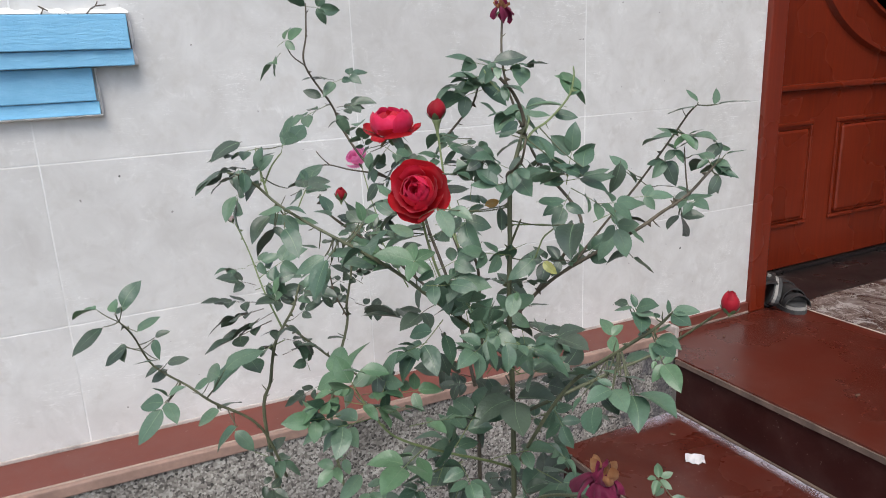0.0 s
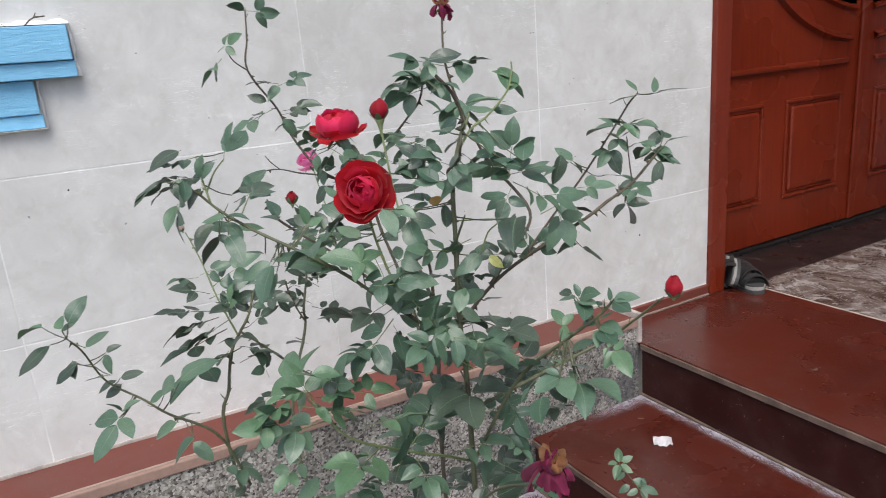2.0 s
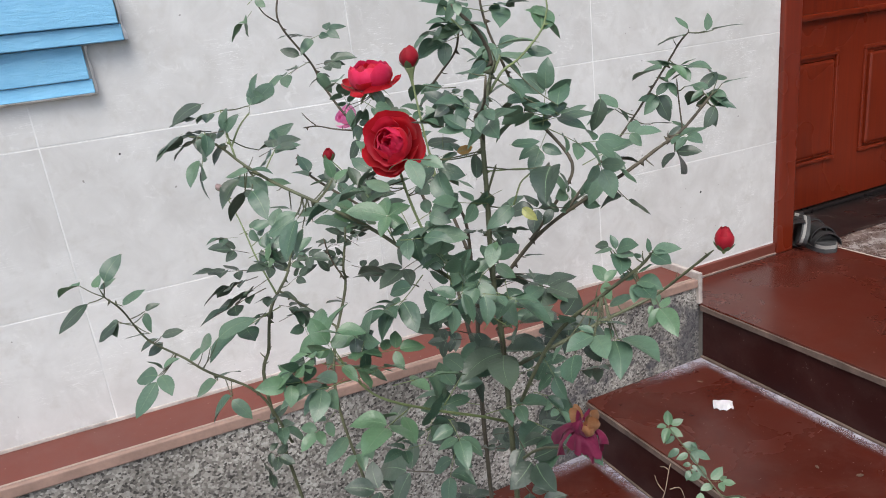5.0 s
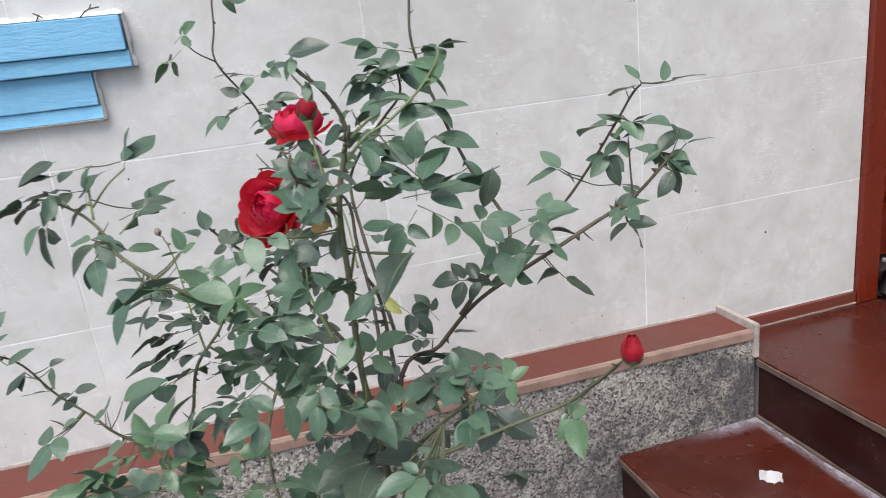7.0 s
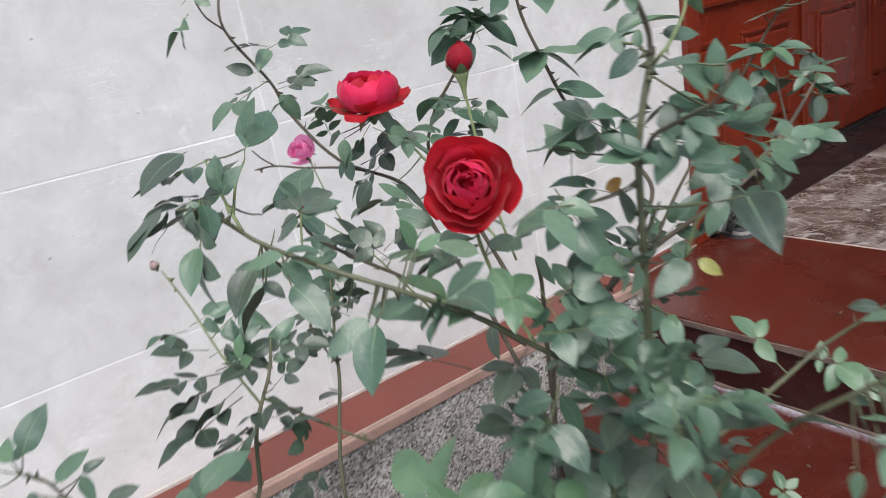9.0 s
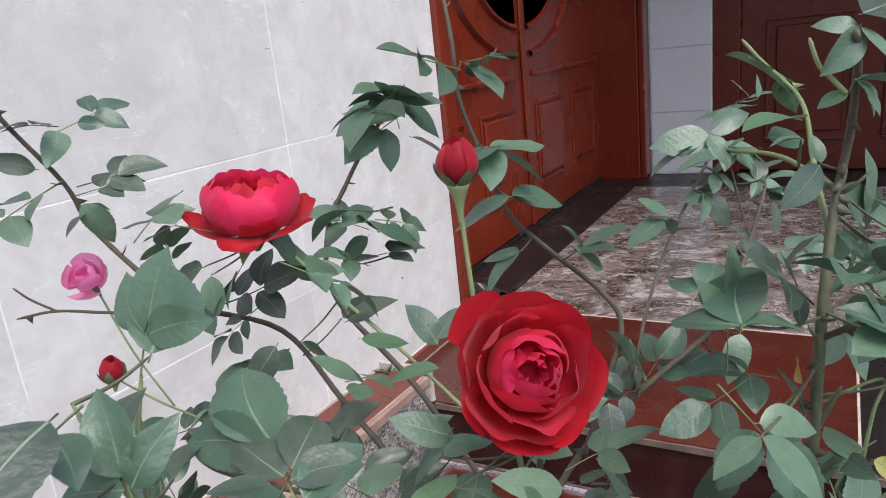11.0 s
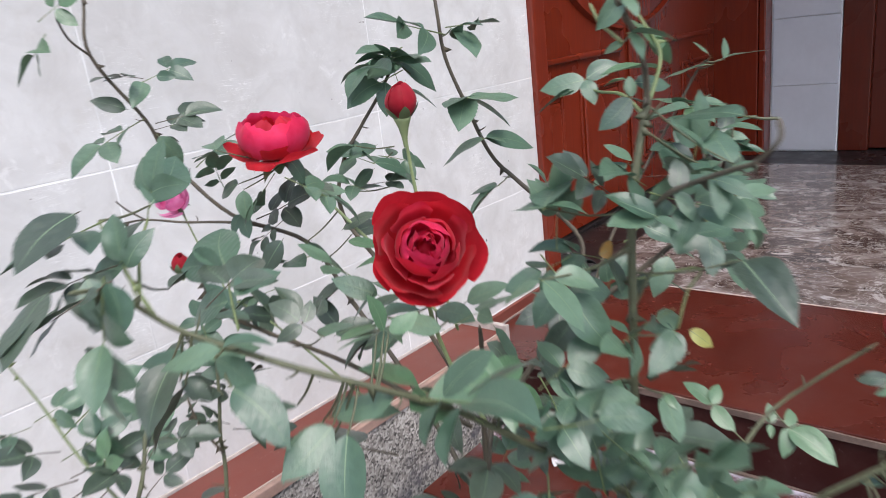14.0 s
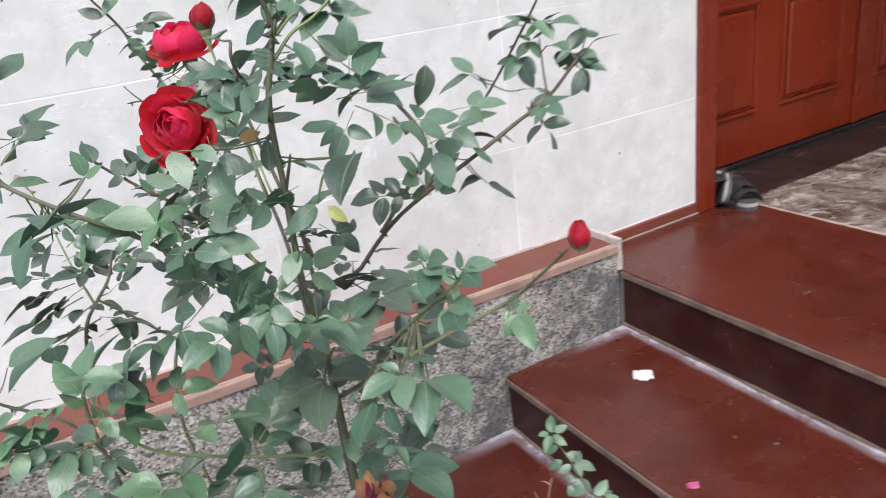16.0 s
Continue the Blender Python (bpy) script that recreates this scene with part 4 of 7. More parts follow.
def cupped_rose(place, axis, size, label, seed, front):
    """A half-open bloom: a barrel of pink petals standing in a saucer of red ones; front: the way, in the world, in which a petal folds down."""
    f = bloom("rose_flower", place, axis, label)
    rnd = random.Random(seed)
    way = f.matrix_local.to_3x3().inverted() @ Vector(front)
    a0 = math.atan2(way.y, way.x)
    rolled_petal(f, PETAL_RED, a0, 0.52, [(0.06, 0.0), (0.45, 0.03), (0.74, 0.12), (0.88, 0.10), (0.95, -0.04)], size, rnd, 0.24, 0.04, 0.05)
    for turn, rim in ((1.05, 0.38), (-1.10, 0.44), (2.25, 0.40), (-2.30, 0.34)):
        rolled_petal(f, PETAL_RED, a0 + turn, 0.58, [(0.06, 0.0), (0.44, 0.02), (0.80, 0.08), (1.08, rim * 0.6), (1.20, rim)], size, rnd, 0.26, 0.035, 0.04)
    petal_ring(f, PETAL_RED, 4, [(0.06, 0.02), (0.48, 0.06), (0.76, 0.20), (0.86, 0.38), (0.93, 0.48)], size, rnd, a0 + 0.78, 0.56, 0.07, notch=0.06)
    petal_ring(f, PETAL_PINK, 5, [(0.06, 0.04), (0.52, 0.08), (0.80, 0.36), (0.85, 0.70), (0.70, 0.98)], size, rnd, a0 + 0.3, 0.70, 0.06, notch=0.05)
    petal_ring(f, PETAL_PINK, 5, [(0.06, 0.06), (0.46, 0.14), (0.70, 0.42), (0.74, 0.74), (0.52, 1.00)], size, rnd, a0 + 0.9, 0.66, 0.06, notch=0.05)
    petal_ring(f, PETAL_ROSE, 4, [(0.06, 0.10), (0.36, 0.18), (0.54, 0.46), (0.54, 0.74), (0.28, 0.98)], size, rnd, a0, 0.72, 0.08)
    petal_ring(f, PETAL_RED, 3, [(0.04, 0.14), (0.20, 0.26), (0.32, 0.50), (0.30, 0.74), (0.14, 0.92)], size, rnd, a0, 0.95, 0.08)
    sepals(f, size, 0.55, -0.5)
    return f


def small_rose(place, axis, size, mat, label, seed):
    """A small bloom of a few loose petals."""
    f = bloom("rose_flower", place, axis, label)
    rnd = random.Random(seed)
    petal_ring(f, mat, 4, [(0.06, 0.0), (0.50, 0.05), (0.86, 0.30), (0.98, 0.62), (0.98, 0.80)], size, rnd, 0.0, 0.72, 0.12)
    petal_ring(f, mat, 3, [(0.06, 0.05), (0.42, 0.14), (0.66, 0.42), (0.66, 0.76), (0.52, 0.98)], size, rnd, 0.8, 0.85, 0.10)
    petal_ring(f, mat, 3, [(0.06, 0.1), (0.28, 0.22), (0.40, 0.5), (0.36, 0.8), (0.20, 0.96)], size, rnd, 0.2, 0.95, 0.10)
    sepals(f, size, 0.55, -0.5)
    return f


def rosebud(place, axis, size, mat, label, seed, tall=1.5, cover=0.55, hip=1.25):
    """A closed bud: petals wrapped round each other, sepals hugging them up to cover of the height, on a long tapering hip."""
    f = bloom("rosebud", place, axis, label)
    rnd = random.Random(seed)

    def girth(v):
        return 0.66 * math.sin(math.pi * (0.13 + 0.79 * min(v, 1.0))) ** 0.72

    for k in range(7):
        bm, rows = bmesh.new(), []
        a0, top = 2.4 * k + rnd.uniform(-0.2, 0.2), rnd.uniform(0.88, 1.06)
        for j in range(11):
            row, v = [], j / 10
            for i in range(11):
                u = 2 * i / 10 - 1
                ve = v * (1 - 0.16 * u * u)
                r = girth(ve) * (1 - 0.055 * k) + 0.045 * u * v + 0.02 * v ** 3 * math.sin(5 * u + k)
                a = a0 + u * 1.25
                row.append(bm.verts.new((size * r * math.cos(a), size * r * math.sin(a), size * tall * top * ve * (1 + 0.015 * k))))
            rows.append(row)
        for p, q in zip(rows, rows[1:]):
            for i in range(10):
                bm.faces.new((p[i], p[i + 1], q[i + 1], q[i]))
        part("petal", bm, mat, f, "", True)
    for k in range(5):
        bm, rows = bmesh.new(), []
        a0, reach = 6.2832 * k / 5 + rnd.uniform(-0.15, 0.15), cover * rnd.uniform(0.8, 1.15)
        loose = rnd.uniform(0.0, 0.10)
        for j in range(8):
            v = j / 7
            r = girth(v * reach) + 0.035 + loose * v * v
            w = 0.50 * (1 - v ** 1.7) + 0.02
            rows.append([bm.verts.new((size * r * math.cos(a0 + w * t), size * r * math.sin(a0 + w * t), size * (tall * reach * v - 0.03))) for t in (-1, -0.4, 0.4, 1)])
        for p, q in zip(rows, rows[1:]):
            for i in range(3):
                bm.faces.new((p[i], p[i + 1], q[i + 1], q[i]))
        part("sepal", bm, SEPAL, f, "", True)
    bm = bmesh.new()
    rows = [[bm.verts.new((size * r * math.cos(0.6283 * j), size * r * math.sin(0.6283 * j), size * z)) for j in range(10)] for r, z in ((0.085, -hip), (0.12, -0.68 * hip), (0.21, -0.36 * hip), (0.31, -0.16 * hip), (0.37, -0.04), (0.30, 0.02))]
    for p, q in zip(rows, rows[1:]):
        for j in range(10):
            bm.faces.new((p[j], p[(j + 1) % 10], q[(j + 1) % 10], q[j]))
    part("hip", bm, STEM_PALE, f, "", True)
    return f


def wilted_rose(place, axis, size, seed, heart, skirt, label):
    """A spent bloom: limp outer petals hanging round a dry, crumpled heart."""
    f = bloom("spent_rose", place, axis, label)
    rnd = random.Random(seed)
    for k in range(13):
        petal(f, skirt, 6.2832 * k / 13 + rnd.uniform(-0.3, 0.3), rnd.uniform(0.28, 0.46), 0.14, rnd.uniform(0.50, 0.86), 0.35, rnd.uniform(-0.90, -0.15), rnd.uniform(-0.12, 0.14), 0.20, rnd.uniform(-0.5, 0.5), rnd.randrange(9999), size, 0.7, 2.0)
    for k in range(14):
        petal(f, heart if k % 3 else skirt, 2.4 * k + rnd.uniform(-0.3, 0.3), rnd.uniform(0.3, 0.6), 0.05, rnd.uniform(0.22, 0.60), 0.15, rnd.uniform(0.35, 1.0), rnd.uniform(-0.22, 0.08), 0.18, rnd.uniform(-0.6, 0.6), rnd.randrange(9999), size)
    sepals(f, size * 0.8, 0.5, -0.5)
    return f



# canes, from the ground up
main = cane([(0.665, 1.020, 0.250), (0.655, 0.990, 0.800), (0.650, 0.975, 1.250), (0.639, 0.962, 1.370), (0.640, 0.960, 1.450), (0.641, 0.959, 1.508), (0.650, 0.957, 1.545), (0.656, 0.954, 1.566)], 0.0033, 0.0017, BARK_GREEN, 14, 3)
main_left = cane([(0.654, 0.955, 1.562), (0.650, 0.953, 1.576), (0.640, 0.952, 1.593), (0.628, 0.952, 1.605), (0.620, 0.953, 1.614)], 0.0017, 0.0013, BARK_BROWN, 2, 4)
main_right = cane([(0.651, 0.958, 1.540), (0.668, 0.963, 1.555), (0.688, 0.966, 1.564), (0.715, 0.972, 1.583), (0.735, 0.990, 1.600), (0.742, 1.000, 1.611)], 0.0013, 0.0009, BARK_YOUNG, 2, 5)
main_side = cane([(0.656, 0.957, 1.556), (0.674, 0.977, 1.565), (0.686, 0.997, 1.566), (0.689, 1.007, 1.569)], 0.0012, 0.0007, BARK_YOUNG, 1, 6)
near_twig = cane([(0.641, 0.959, 1.500), (0.622, 0.934, 1.523), (0.621, 0.921, 1.530), (0.614, 0.902, 1.538), (0.609, 0.890, 1.543), (0.605, 0.880, 1.553), (0.607, 0.881, 1.561)], 0.0014, 0.0009, BARK_BROWN, 3, 15)
cane([(0.641, 0.964, 1.447), (0.644, 0.958, 1.462), (0.647, 0.951, 1.478)], 0.0013, 0.0010, BARK_GREEN, 0, 60)
cane([(0.656, 0.942, 1.441), (0.663, 0.939, 1.460), (0.672, 0.936, 1.471), (0.640, 0.960, 1.472)], 0.0009, 0.0007, BARK_YOUNG, 0, 61)
cane([(0.629, 0.955, 1.594), (0.626, 0.959, 1.599), (0.623, 0.963, 1.604), (0.620, 0.966, 1.613)], 0.0009, 0.0007, STEM_PALE, 0, 62)
dead = cane([(0.765, 1.100, 1.345), (0.800, 1.090, 1.390), (0.823, 1.090, 1.429), (0.806, 1.135, 1.480), (0.800, 1.158, 1.505), (0.785, 1.168, 1.550), (0.773, 1.175, 1.590), (0.765, 1.172, 1.625), (0.771, 1.180, 1.668)], 0.0023, 0.0013, BARK_BROWN, 6, 7)
north = cane([(0.700, 1.130, 1.330), (0.690, 1.180, 1.420), (0.692, 1.235, 1.475), (0.718, 1.255, 1.512), (0.744, 1.253, 1.540), (0.764, 1.246, 1.564), (0.757, 1.215, 1.592)], 0.0021, 0.0013, BARK_BROWN, 3, 8)
right = cane([(0.670, 1.090, 0.250), (0.685, 1.115, 0.900), (0.692, 1.114, 1.260), (0.745, 1.122, 1.306), (0.784, 1.088, 1.362), (0.844, 1.018, 1.425), (0.880, 1.015, 1.442), (0.917, 1.012, 1.459), (0.952, 1.005, 1.492)], 0.0030, 0.0016, BARK_BROWN, 16, 9)
right_up = cane([(0.800, 1.075, 1.378), (0.845, 1.075, 1.420), (0.887, 1.065, 1.466), (0.917, 1.042, 1.522), (0.930, 1.030, 1.550), (0.938, 1.025, 1.560)], 0.0016, 0.0010, BARK_BROWN, 3, 10)
right_twig = cane([(0.917, 1.012, 1.459), (0.920, 1.020, 1.485), (0.923, 1.027, 1.513)], 0.0010, 0.0008, BARK_BROWN, 0, 11)
low_right = cane([(0.651, 0.978, 1.262), (0.695, 0.955, 1.285), (0.745, 0.942, 1.302), (0.799, 0.931, 1.317), (0.812, 0.905, 1.343), (0.817, 0.868, 1.378)], 0.0021, 0.0012, BARK_GREEN, 6, 12)
low_front = cane([(0.651, 0.978, 1.200), (0.658, 0.898, 1.325), (0.671, 0.838, 1.384), (0.686, 0.815, 1.408), (0.694, 0.807, 1.421)], 0.0020, 0.0011, BARK_GREEN, 6, 14)
back = cane([(0.692, 1.114, 1.260), (0.690, 1.110, 1.320), (0.684, 1.100, 1.380), (0.672, 1.090, 1.410)], 0.0025, 0.0016, BARK_BROWN, 4, 13)
arch = cane([(0.640, 0.963, 1.335), (0.605, 0.978, 1.373), (0.574, 0.990, 1.401), (0.544, 1.006, 1.430), (0.503, 1.012, 1.461), (0.472, 1.040, 1.482), (0.455, 1.085, 1.496), (0.440, 1.090, 1.513), (0.424, 1.083, 1.526), (0.412, 1.080, 1.530)], 0.0021, 0.0010, BARK_GREEN, 8, 14)
arch_up = cane([(0.450, 1.096, 1.503), (0.449, 1.110, 1.522), (0.449, 1.124, 1.545)], 0.0011, 0.0008, BARK_YOUNG, 1, 15)
cane([(0.450, 1.105, 1.512), (0.463, 1.122, 1.527), (0.478, 1.136, 1.538)], 0.0010, 0.0007, BARK_YOUNG, 0, 16)
arch_back = cane([(0.645, 1.085, 1.345), (0.600, 1.150, 1.400), (0.560, 1.180, 1.435), (0.535, 1.190, 1.460), (0.530, 1.190, 1.480)], 0.0018, 0.0012, BARK_BROWN, 4, 17)
tall_left = cane([(0.675, 1.100, 1.240), (0.690, 1.180, 1.330), (0.690, 1.240, 1.400), (0.690, 1.285, 1.448), (0.644, 1.321, 1.483), (0.618, 1.352, 1.535), (0.605, 1.352, 1.569), (0.572, 1.349, 1.622), (0.577, 1.350, 1.660), (0.581, 1.352, 1.700)], 0.0023, 0.0010, BARK_BROWN, 8, 18)
tall_left_twig = cane([(0.572, 1.349, 1.622), (0.553, 1.335, 1.634), (0.541, 1.320, 1.648)], 0.0009, 0.0007, BARK_BROWN, 0, 19)
cane([(0.665, 1.305, 1.468), (0.648, 1.335, 1.474), (0.630, 1.375, 1.476), (0.614, 1.410, 1.480), (0.599, 1.432, 1.478)], 0.0014, 0.0009, BARK_BROWN, 2, 20)
cane([(0.614, 1.410, 1.480), (0.606, 1.422, 1.490), (0.600, 1.428, 1.500)], 0.0009, 0.0007, BARK_BROWN, 0, 21)
left_mid = cane([(0.600, 1.100, 0.250), (0.500, 1.250, 0.800), (0.455, 1.270, 1.150), (0.470, 1.285, 1.225), (0.482, 1.292, 1.270), (0.500, 1.305, 1.290), (0.517, 1.318, 1.306), (0.530, 1.325, 1.335)], 0.0025, 0.0016, BARK_GREEN, 12, 22)
left_bud = cane([(0.496, 1.302, 1.286), (0.485, 1.340, 1.330), (0.478, 1.370, 1.375), (0.472, 1.385, 1.400), (0.466, 1.390, 1.418)], 0.0014, 0.0007, BARK_YOUNG, 3, 23)
left_low = cane([(0.470, 1.250, 1.100), (0.440, 1.235, 1.190), (0.389, 1.244, 1.233), (0.367, 1.258, 1.253), (0.332, 1.276, 1.282), (0.315, 1.253, 1.332), (0.303, 1.220, 1.362)], 0.0019, 0.0009, BARK_GREEN, 6, 24)
mid = cane([(0.620, 1.120, 0.250), (0.570, 1.250, 0.900), (0.545, 1.280, 1.140), (0.598, 1.342, 1.255), (0.600, 1.342, 1.285), (0.610, 1.345, 1.325), (0.618, 1.350, 1.360)], 0.0024, 0.0015, BARK_GREEN, 12, 25)
mid_twig = cane([(0.599, 1.342, 1.270), (0.585, 1.345, 1.305), (0.580, 1.345, 1.335)], 0.0014, 0.0010, BARK_BROWN, 5, 26)
cross = cane([(0.500, 1.305, 1.290), (0.525, 1.300, 1.265), (0.555, 1.285, 1.235), (0.585, 1.260, 1.210)], 0.0015, 0.0015, BARK_GREEN, 4, 27)
low_left = cane([(0.652, 0.985, 1.200), (0.610, 0.965, 1.232), (0.560, 0.955, 1.262), (0.510, 0.950, 1.295), (0.485, 0.948, 1.330)], 0.0016, 0.0010, BARK_YOUNG, 3, 28)
bud_line = cane([(0.620, 1.160, 1.360), (0.630, 1.280, 1.400), (0.625, 1.340, 1.418), (0.613, 1.360, 1.437)], 0.0010, 0.0007, BARK_YOUNG, 0, 29)
stem_a = cane([(0.670, 1.120, 1.410), (0.672, 1.170, 1.450), (0.662, 1.215, 1.495), (0.652, 1.245, 1.530)], 0.0012, 0.0012, STEM_PALE, 1, 30)
stem_b = cane([(0.632, 1.060, 1.360), (0.618, 1.070, 1.400), (0.607, 1.075, 1.445), (0.598, 1.066, 1.483)], 0.0015, 0.0014, STEM_PALE, 1, 31)
stem_c = cane([(0.660, 1.100, 1.410), (0.654, 1.112, 1.470), (0.648, 1.113, 1.520), (0.644, 1.112, 1.556)], 0.0011, 0.0012, STEM_PALE, 0, 32)
cane([(0.700, 1.430, 1.360), (0.692, 1.455, 1.410), (0.684, 1.472, 1.470)], 0.0009, 0.0009, STEM_PALE, 0, 33)
cane([(0.648, 0.978, 1.150), (0.635, 0.900, 1.220), (0.615, 0.820, 1.275), (0.605, 0.782, 1.300)], 0.0015, 0.0013, BARK_GREEN, 2, 34)

leaf(arch, (0.447, 1.120, 1.545), (0.406, 1.110, 1.541), "five", 10)
leaf(arch_up, (0.449, 1.120, 1.544), (0.506, 1.140, 1.565), "five")
leaf(arch, (0.427, 1.080, 1.529), (0.389, 1.070, 1.524), "dark", 20)
leaf(arch, (0.446, 1.110, 1.527), (0.407, 1.100, 1.529), "dark", 35)
leaf(arch, (0.425, 1.080, 1.529), (0.410, 1.070, 1.485), "five")
leaf(arch_up, (0.446, 1.120, 1.529), (0.464, 1.120, 1.545), "dark_one")
leaf(arch, (0.446, 1.110, 1.516), (0.429, 1.100, 1.501), "dark_one")
leaf(arch, (0.460, 1.090, 1.495), (0.471, 1.100, 1.526), "three")
leaf(arch, (0.473, 1.090, 1.501), (0.509, 1.100, 1.512), "dark_three", 20)
leaf(arch, (0.561, 0.970, 1.448), (0.565, 0.960, 1.412), "five")
leaf(arch, (0.576, 0.980, 1.435), (0.603, 0.963, 1.453), "three")
leaf(main, (0.655, 0.950, 1.542), (0.611, 0.930, 1.556), "five", 10)
leaf(main_left, (0.621, 0.952, 1.619), (0.647, 0.940, 1.625), "dark_one", 20)
leaf(main_right, (0.711, 0.972, 1.575), (0.680, 0.990, 1.583), "young_one")
leaf(main_right, (0.718, 0.975, 1.584), (0.742, 1.000, 1.611), "young_one")
leaf(main_right, (0.727, 0.982, 1.592), (0.741, 0.976, 1.578), "young_one")
leaf(main_right, (0.731, 0.986, 1.596), (0.714, 0.992, 1.604), "young_one")
leaf(main_right, (0.707, 0.985, 1.568), (0.724, 0.969, 1.565), "one")
leaf(dead, (0.762, 1.160, 1.613), (0.809, 1.150, 1.615), "five")
leaf(dead, (0.765, 1.170, 1.609), (0.706, 1.180, 1.627), "five")
leaf(north, (0.749, 1.200, 1.569), (0.764, 1.180, 1.556), "one")
leaf(main, (0.698, 0.950, 1.507), (0.704, 0.940, 1.552), "five")
leaf(main, (0.698, 0.950, 1.513), (0.656, 0.940, 1.523), "five")
leaf(main, (0.698, 0.940, 1.501), (0.734, 0.920, 1.475), "five")
leaf(main, (0.693, 0.940, 1.498), (0.670, 0.927, 1.476), "three")
leaf(main, (0.690, 0.950, 1.508), (0.736, 0.940, 1.513), "three")
leaf(main, (0.727, 0.940, 1.484), (0.764, 0.930, 1.484), "three")
leaf(dead, (0.805, 1.040, 1.438), (0.857, 1.030, 1.458), "three")
leaf(main, (0.651, 0.930, 1.497), (0.672, 0.918, 1.498), "one")
leaf(main, (0.654, 0.940, 1.524), (0.638, 0.928, 1.542), "dark_one")
leaf(main, (0.663, 0.950, 1.529), (0.686, 0.950, 1.536), "one")
leaf(main, (0.641, 0.940, 1.461), (0.655, 0.920, 1.457), "one")
leaf(right, (0.746, 1.120, 1.337), (0.730, 1.120, 1.364), "dark_three")
leaf(right, (0.754, 1.100, 1.328), (0.777, 1.090, 1.332), "dark_one")
leaf(right, (0.740, 1.120, 1.316), (0.707, 1.120, 1.324), "dark")
leaf(back, (0.695, 1.060, 1.326), (0.655, 1.050, 1.331), "dark")
leaf(back, (0.691, 1.060, 1.382), (0.663, 1.050, 1.392), "dark")
leaf(back, (0.696, 1.070, 1.381), (0.720, 1.056, 1.357), "dark_three")
leaf(right, (0.816, 1.080, 1.378), (0.794, 1.070, 1.420), "five")
leaf(right, (0.809, 1.070, 1.381), (0.825, 1.050, 1.416), "three")
leaf(right, (0.795, 1.080, 1.380), (0.772, 1.080, 1.391), "dark_one")
leaf(right, (0.834, 1.020, 1.431), (0.841, 0.999, 1.416), "one")
leaf(right, (0.838, 1.030, 1.437), (0.863, 1.020, 1.437), "dark_one")
leaf(low_right, (0.749, 1.000, 1.220), (0.791, 0.990, 1.219), "dark")
leaf(low_right, (0.672, 0.880, 1.337), (0.652, 0.866, 1.363), "three")
leaf(low_left, (0.499, 0.950, 1.337), (0.510, 0.940, 1.372), "three")
leaf(low_left, (0.486, 0.950, 1.363), (0.466, 0.950, 1.376), "one")
leaf(low_left, (0.475, 0.950, 1.354), (0.444, 0.950, 1.356), "young")
leaf(low_left, (0.469, 0.955, 1.339), (0.515, 0.950, 1.321), "young")
leaf(low_left, (0.458, 0.950, 1.331), (0.418, 0.940, 1.345), "young")
leaf(low_left, (0.452, 0.950, 1.323), (0.435, 0.940, 1.358), "five")
leaf(main, (0.570, 0.910, 1.416), (0.544, 0.880, 1.443), "five")
leaf(main, (0.553, 0.970, 1.370), (0.517, 0.950, 1.371), "five")
leaf(main, (0.576, 0.900, 1.391), (0.543, 0.875, 1.396), "five")
leaf(main, (0.577, 0.900, 1.392), (0.576, 0.890, 1.423), "three")
leaf(main, (0.578, 0.900, 1.391), (0.582, 0.883, 1.374), "one")
leaf(main, (0.598, 0.900, 1.385), (0.630, 0.880, 1.377), "five")
leaf(main, (0.597, 0.900, 1.384), (0.592, 0.888, 1.364), "one")
leaf(main, (0.598, 0.960, 1.368), (0.588, 0.955, 1.415), "five")
leaf(main, (0.601, 0.955, 1.369), (0.627, 0.950, 1.392), "five")
leaf(tall_left_twig, (0.533, 1.325, 1.647), (0.554, 1.304, 1.661), "young_three", 30)
leaf(tall_left_twig, (0.535, 1.330, 1.637), (0.508, 1.320, 1.610), "young_three", 30)
leaf(tall_left, (0.581, 1.352, 1.696), (0.615, 1.340, 1.692), "three", 50)
leaf(tall_left, (0.580, 1.352, 1.696), (0.558, 1.350, 1.706), "one", 50)
leaf(tall_left, (0.611, 1.355, 1.599), (0.648, 1.350, 1.615), "five", 40)
leaf(tall_left, (0.610, 1.355, 1.602), (0.573, 1.350, 1.609), "dark_three", 40)
leaf(tall_left, (0.611, 1.355, 1.599), (0.591, 1.340, 1.586), "one")
leaf(tall_left, (0.593, 1.355, 1.580), (0.571, 1.360, 1.592), "dark_one")
leaf(tall_left, (0.599, 1.350, 1.570), (0.548, 1.360, 1.549), "five", 20)
leaf(tall_left, (0.614, 1.350, 1.566), (0.652, 1.330, 1.571), "dark_three", 50)
leaf(tall_left, (0.611, 1.350, 1.556), (0.618, 1.340, 1.529), "one")
leaf(tall_left, (0.610, 1.350, 1.561), (0.638, 1.334, 1.566), "dark_three")
leaf(tall_left, (0.615, 1.350, 1.554), (0.626, 1.345, 1.550), "dark_one")
leaf(tall_left, (0.613, 1.350, 1.549), (0.595, 1.350, 1.543), "dark_one")
leaf(tall_left, (0.636, 1.310, 1.508), (0.625, 1.300, 1.539), "five")
leaf(stem_a, (0.624, 1.210, 1.522), (0.654, 1.180, 1.496), "five", -10)
leaf(stem_a, (0.632, 1.220, 1.525), (0.647, 1.200, 1.536), "one")
leaf(tall_left, (0.647, 1.310, 1.494), (0.634, 1.290, 1.474), "three")
leaf(tall_left, (0.640, 1.320, 1.511), (0.612, 1.310, 1.516), "dark_three")
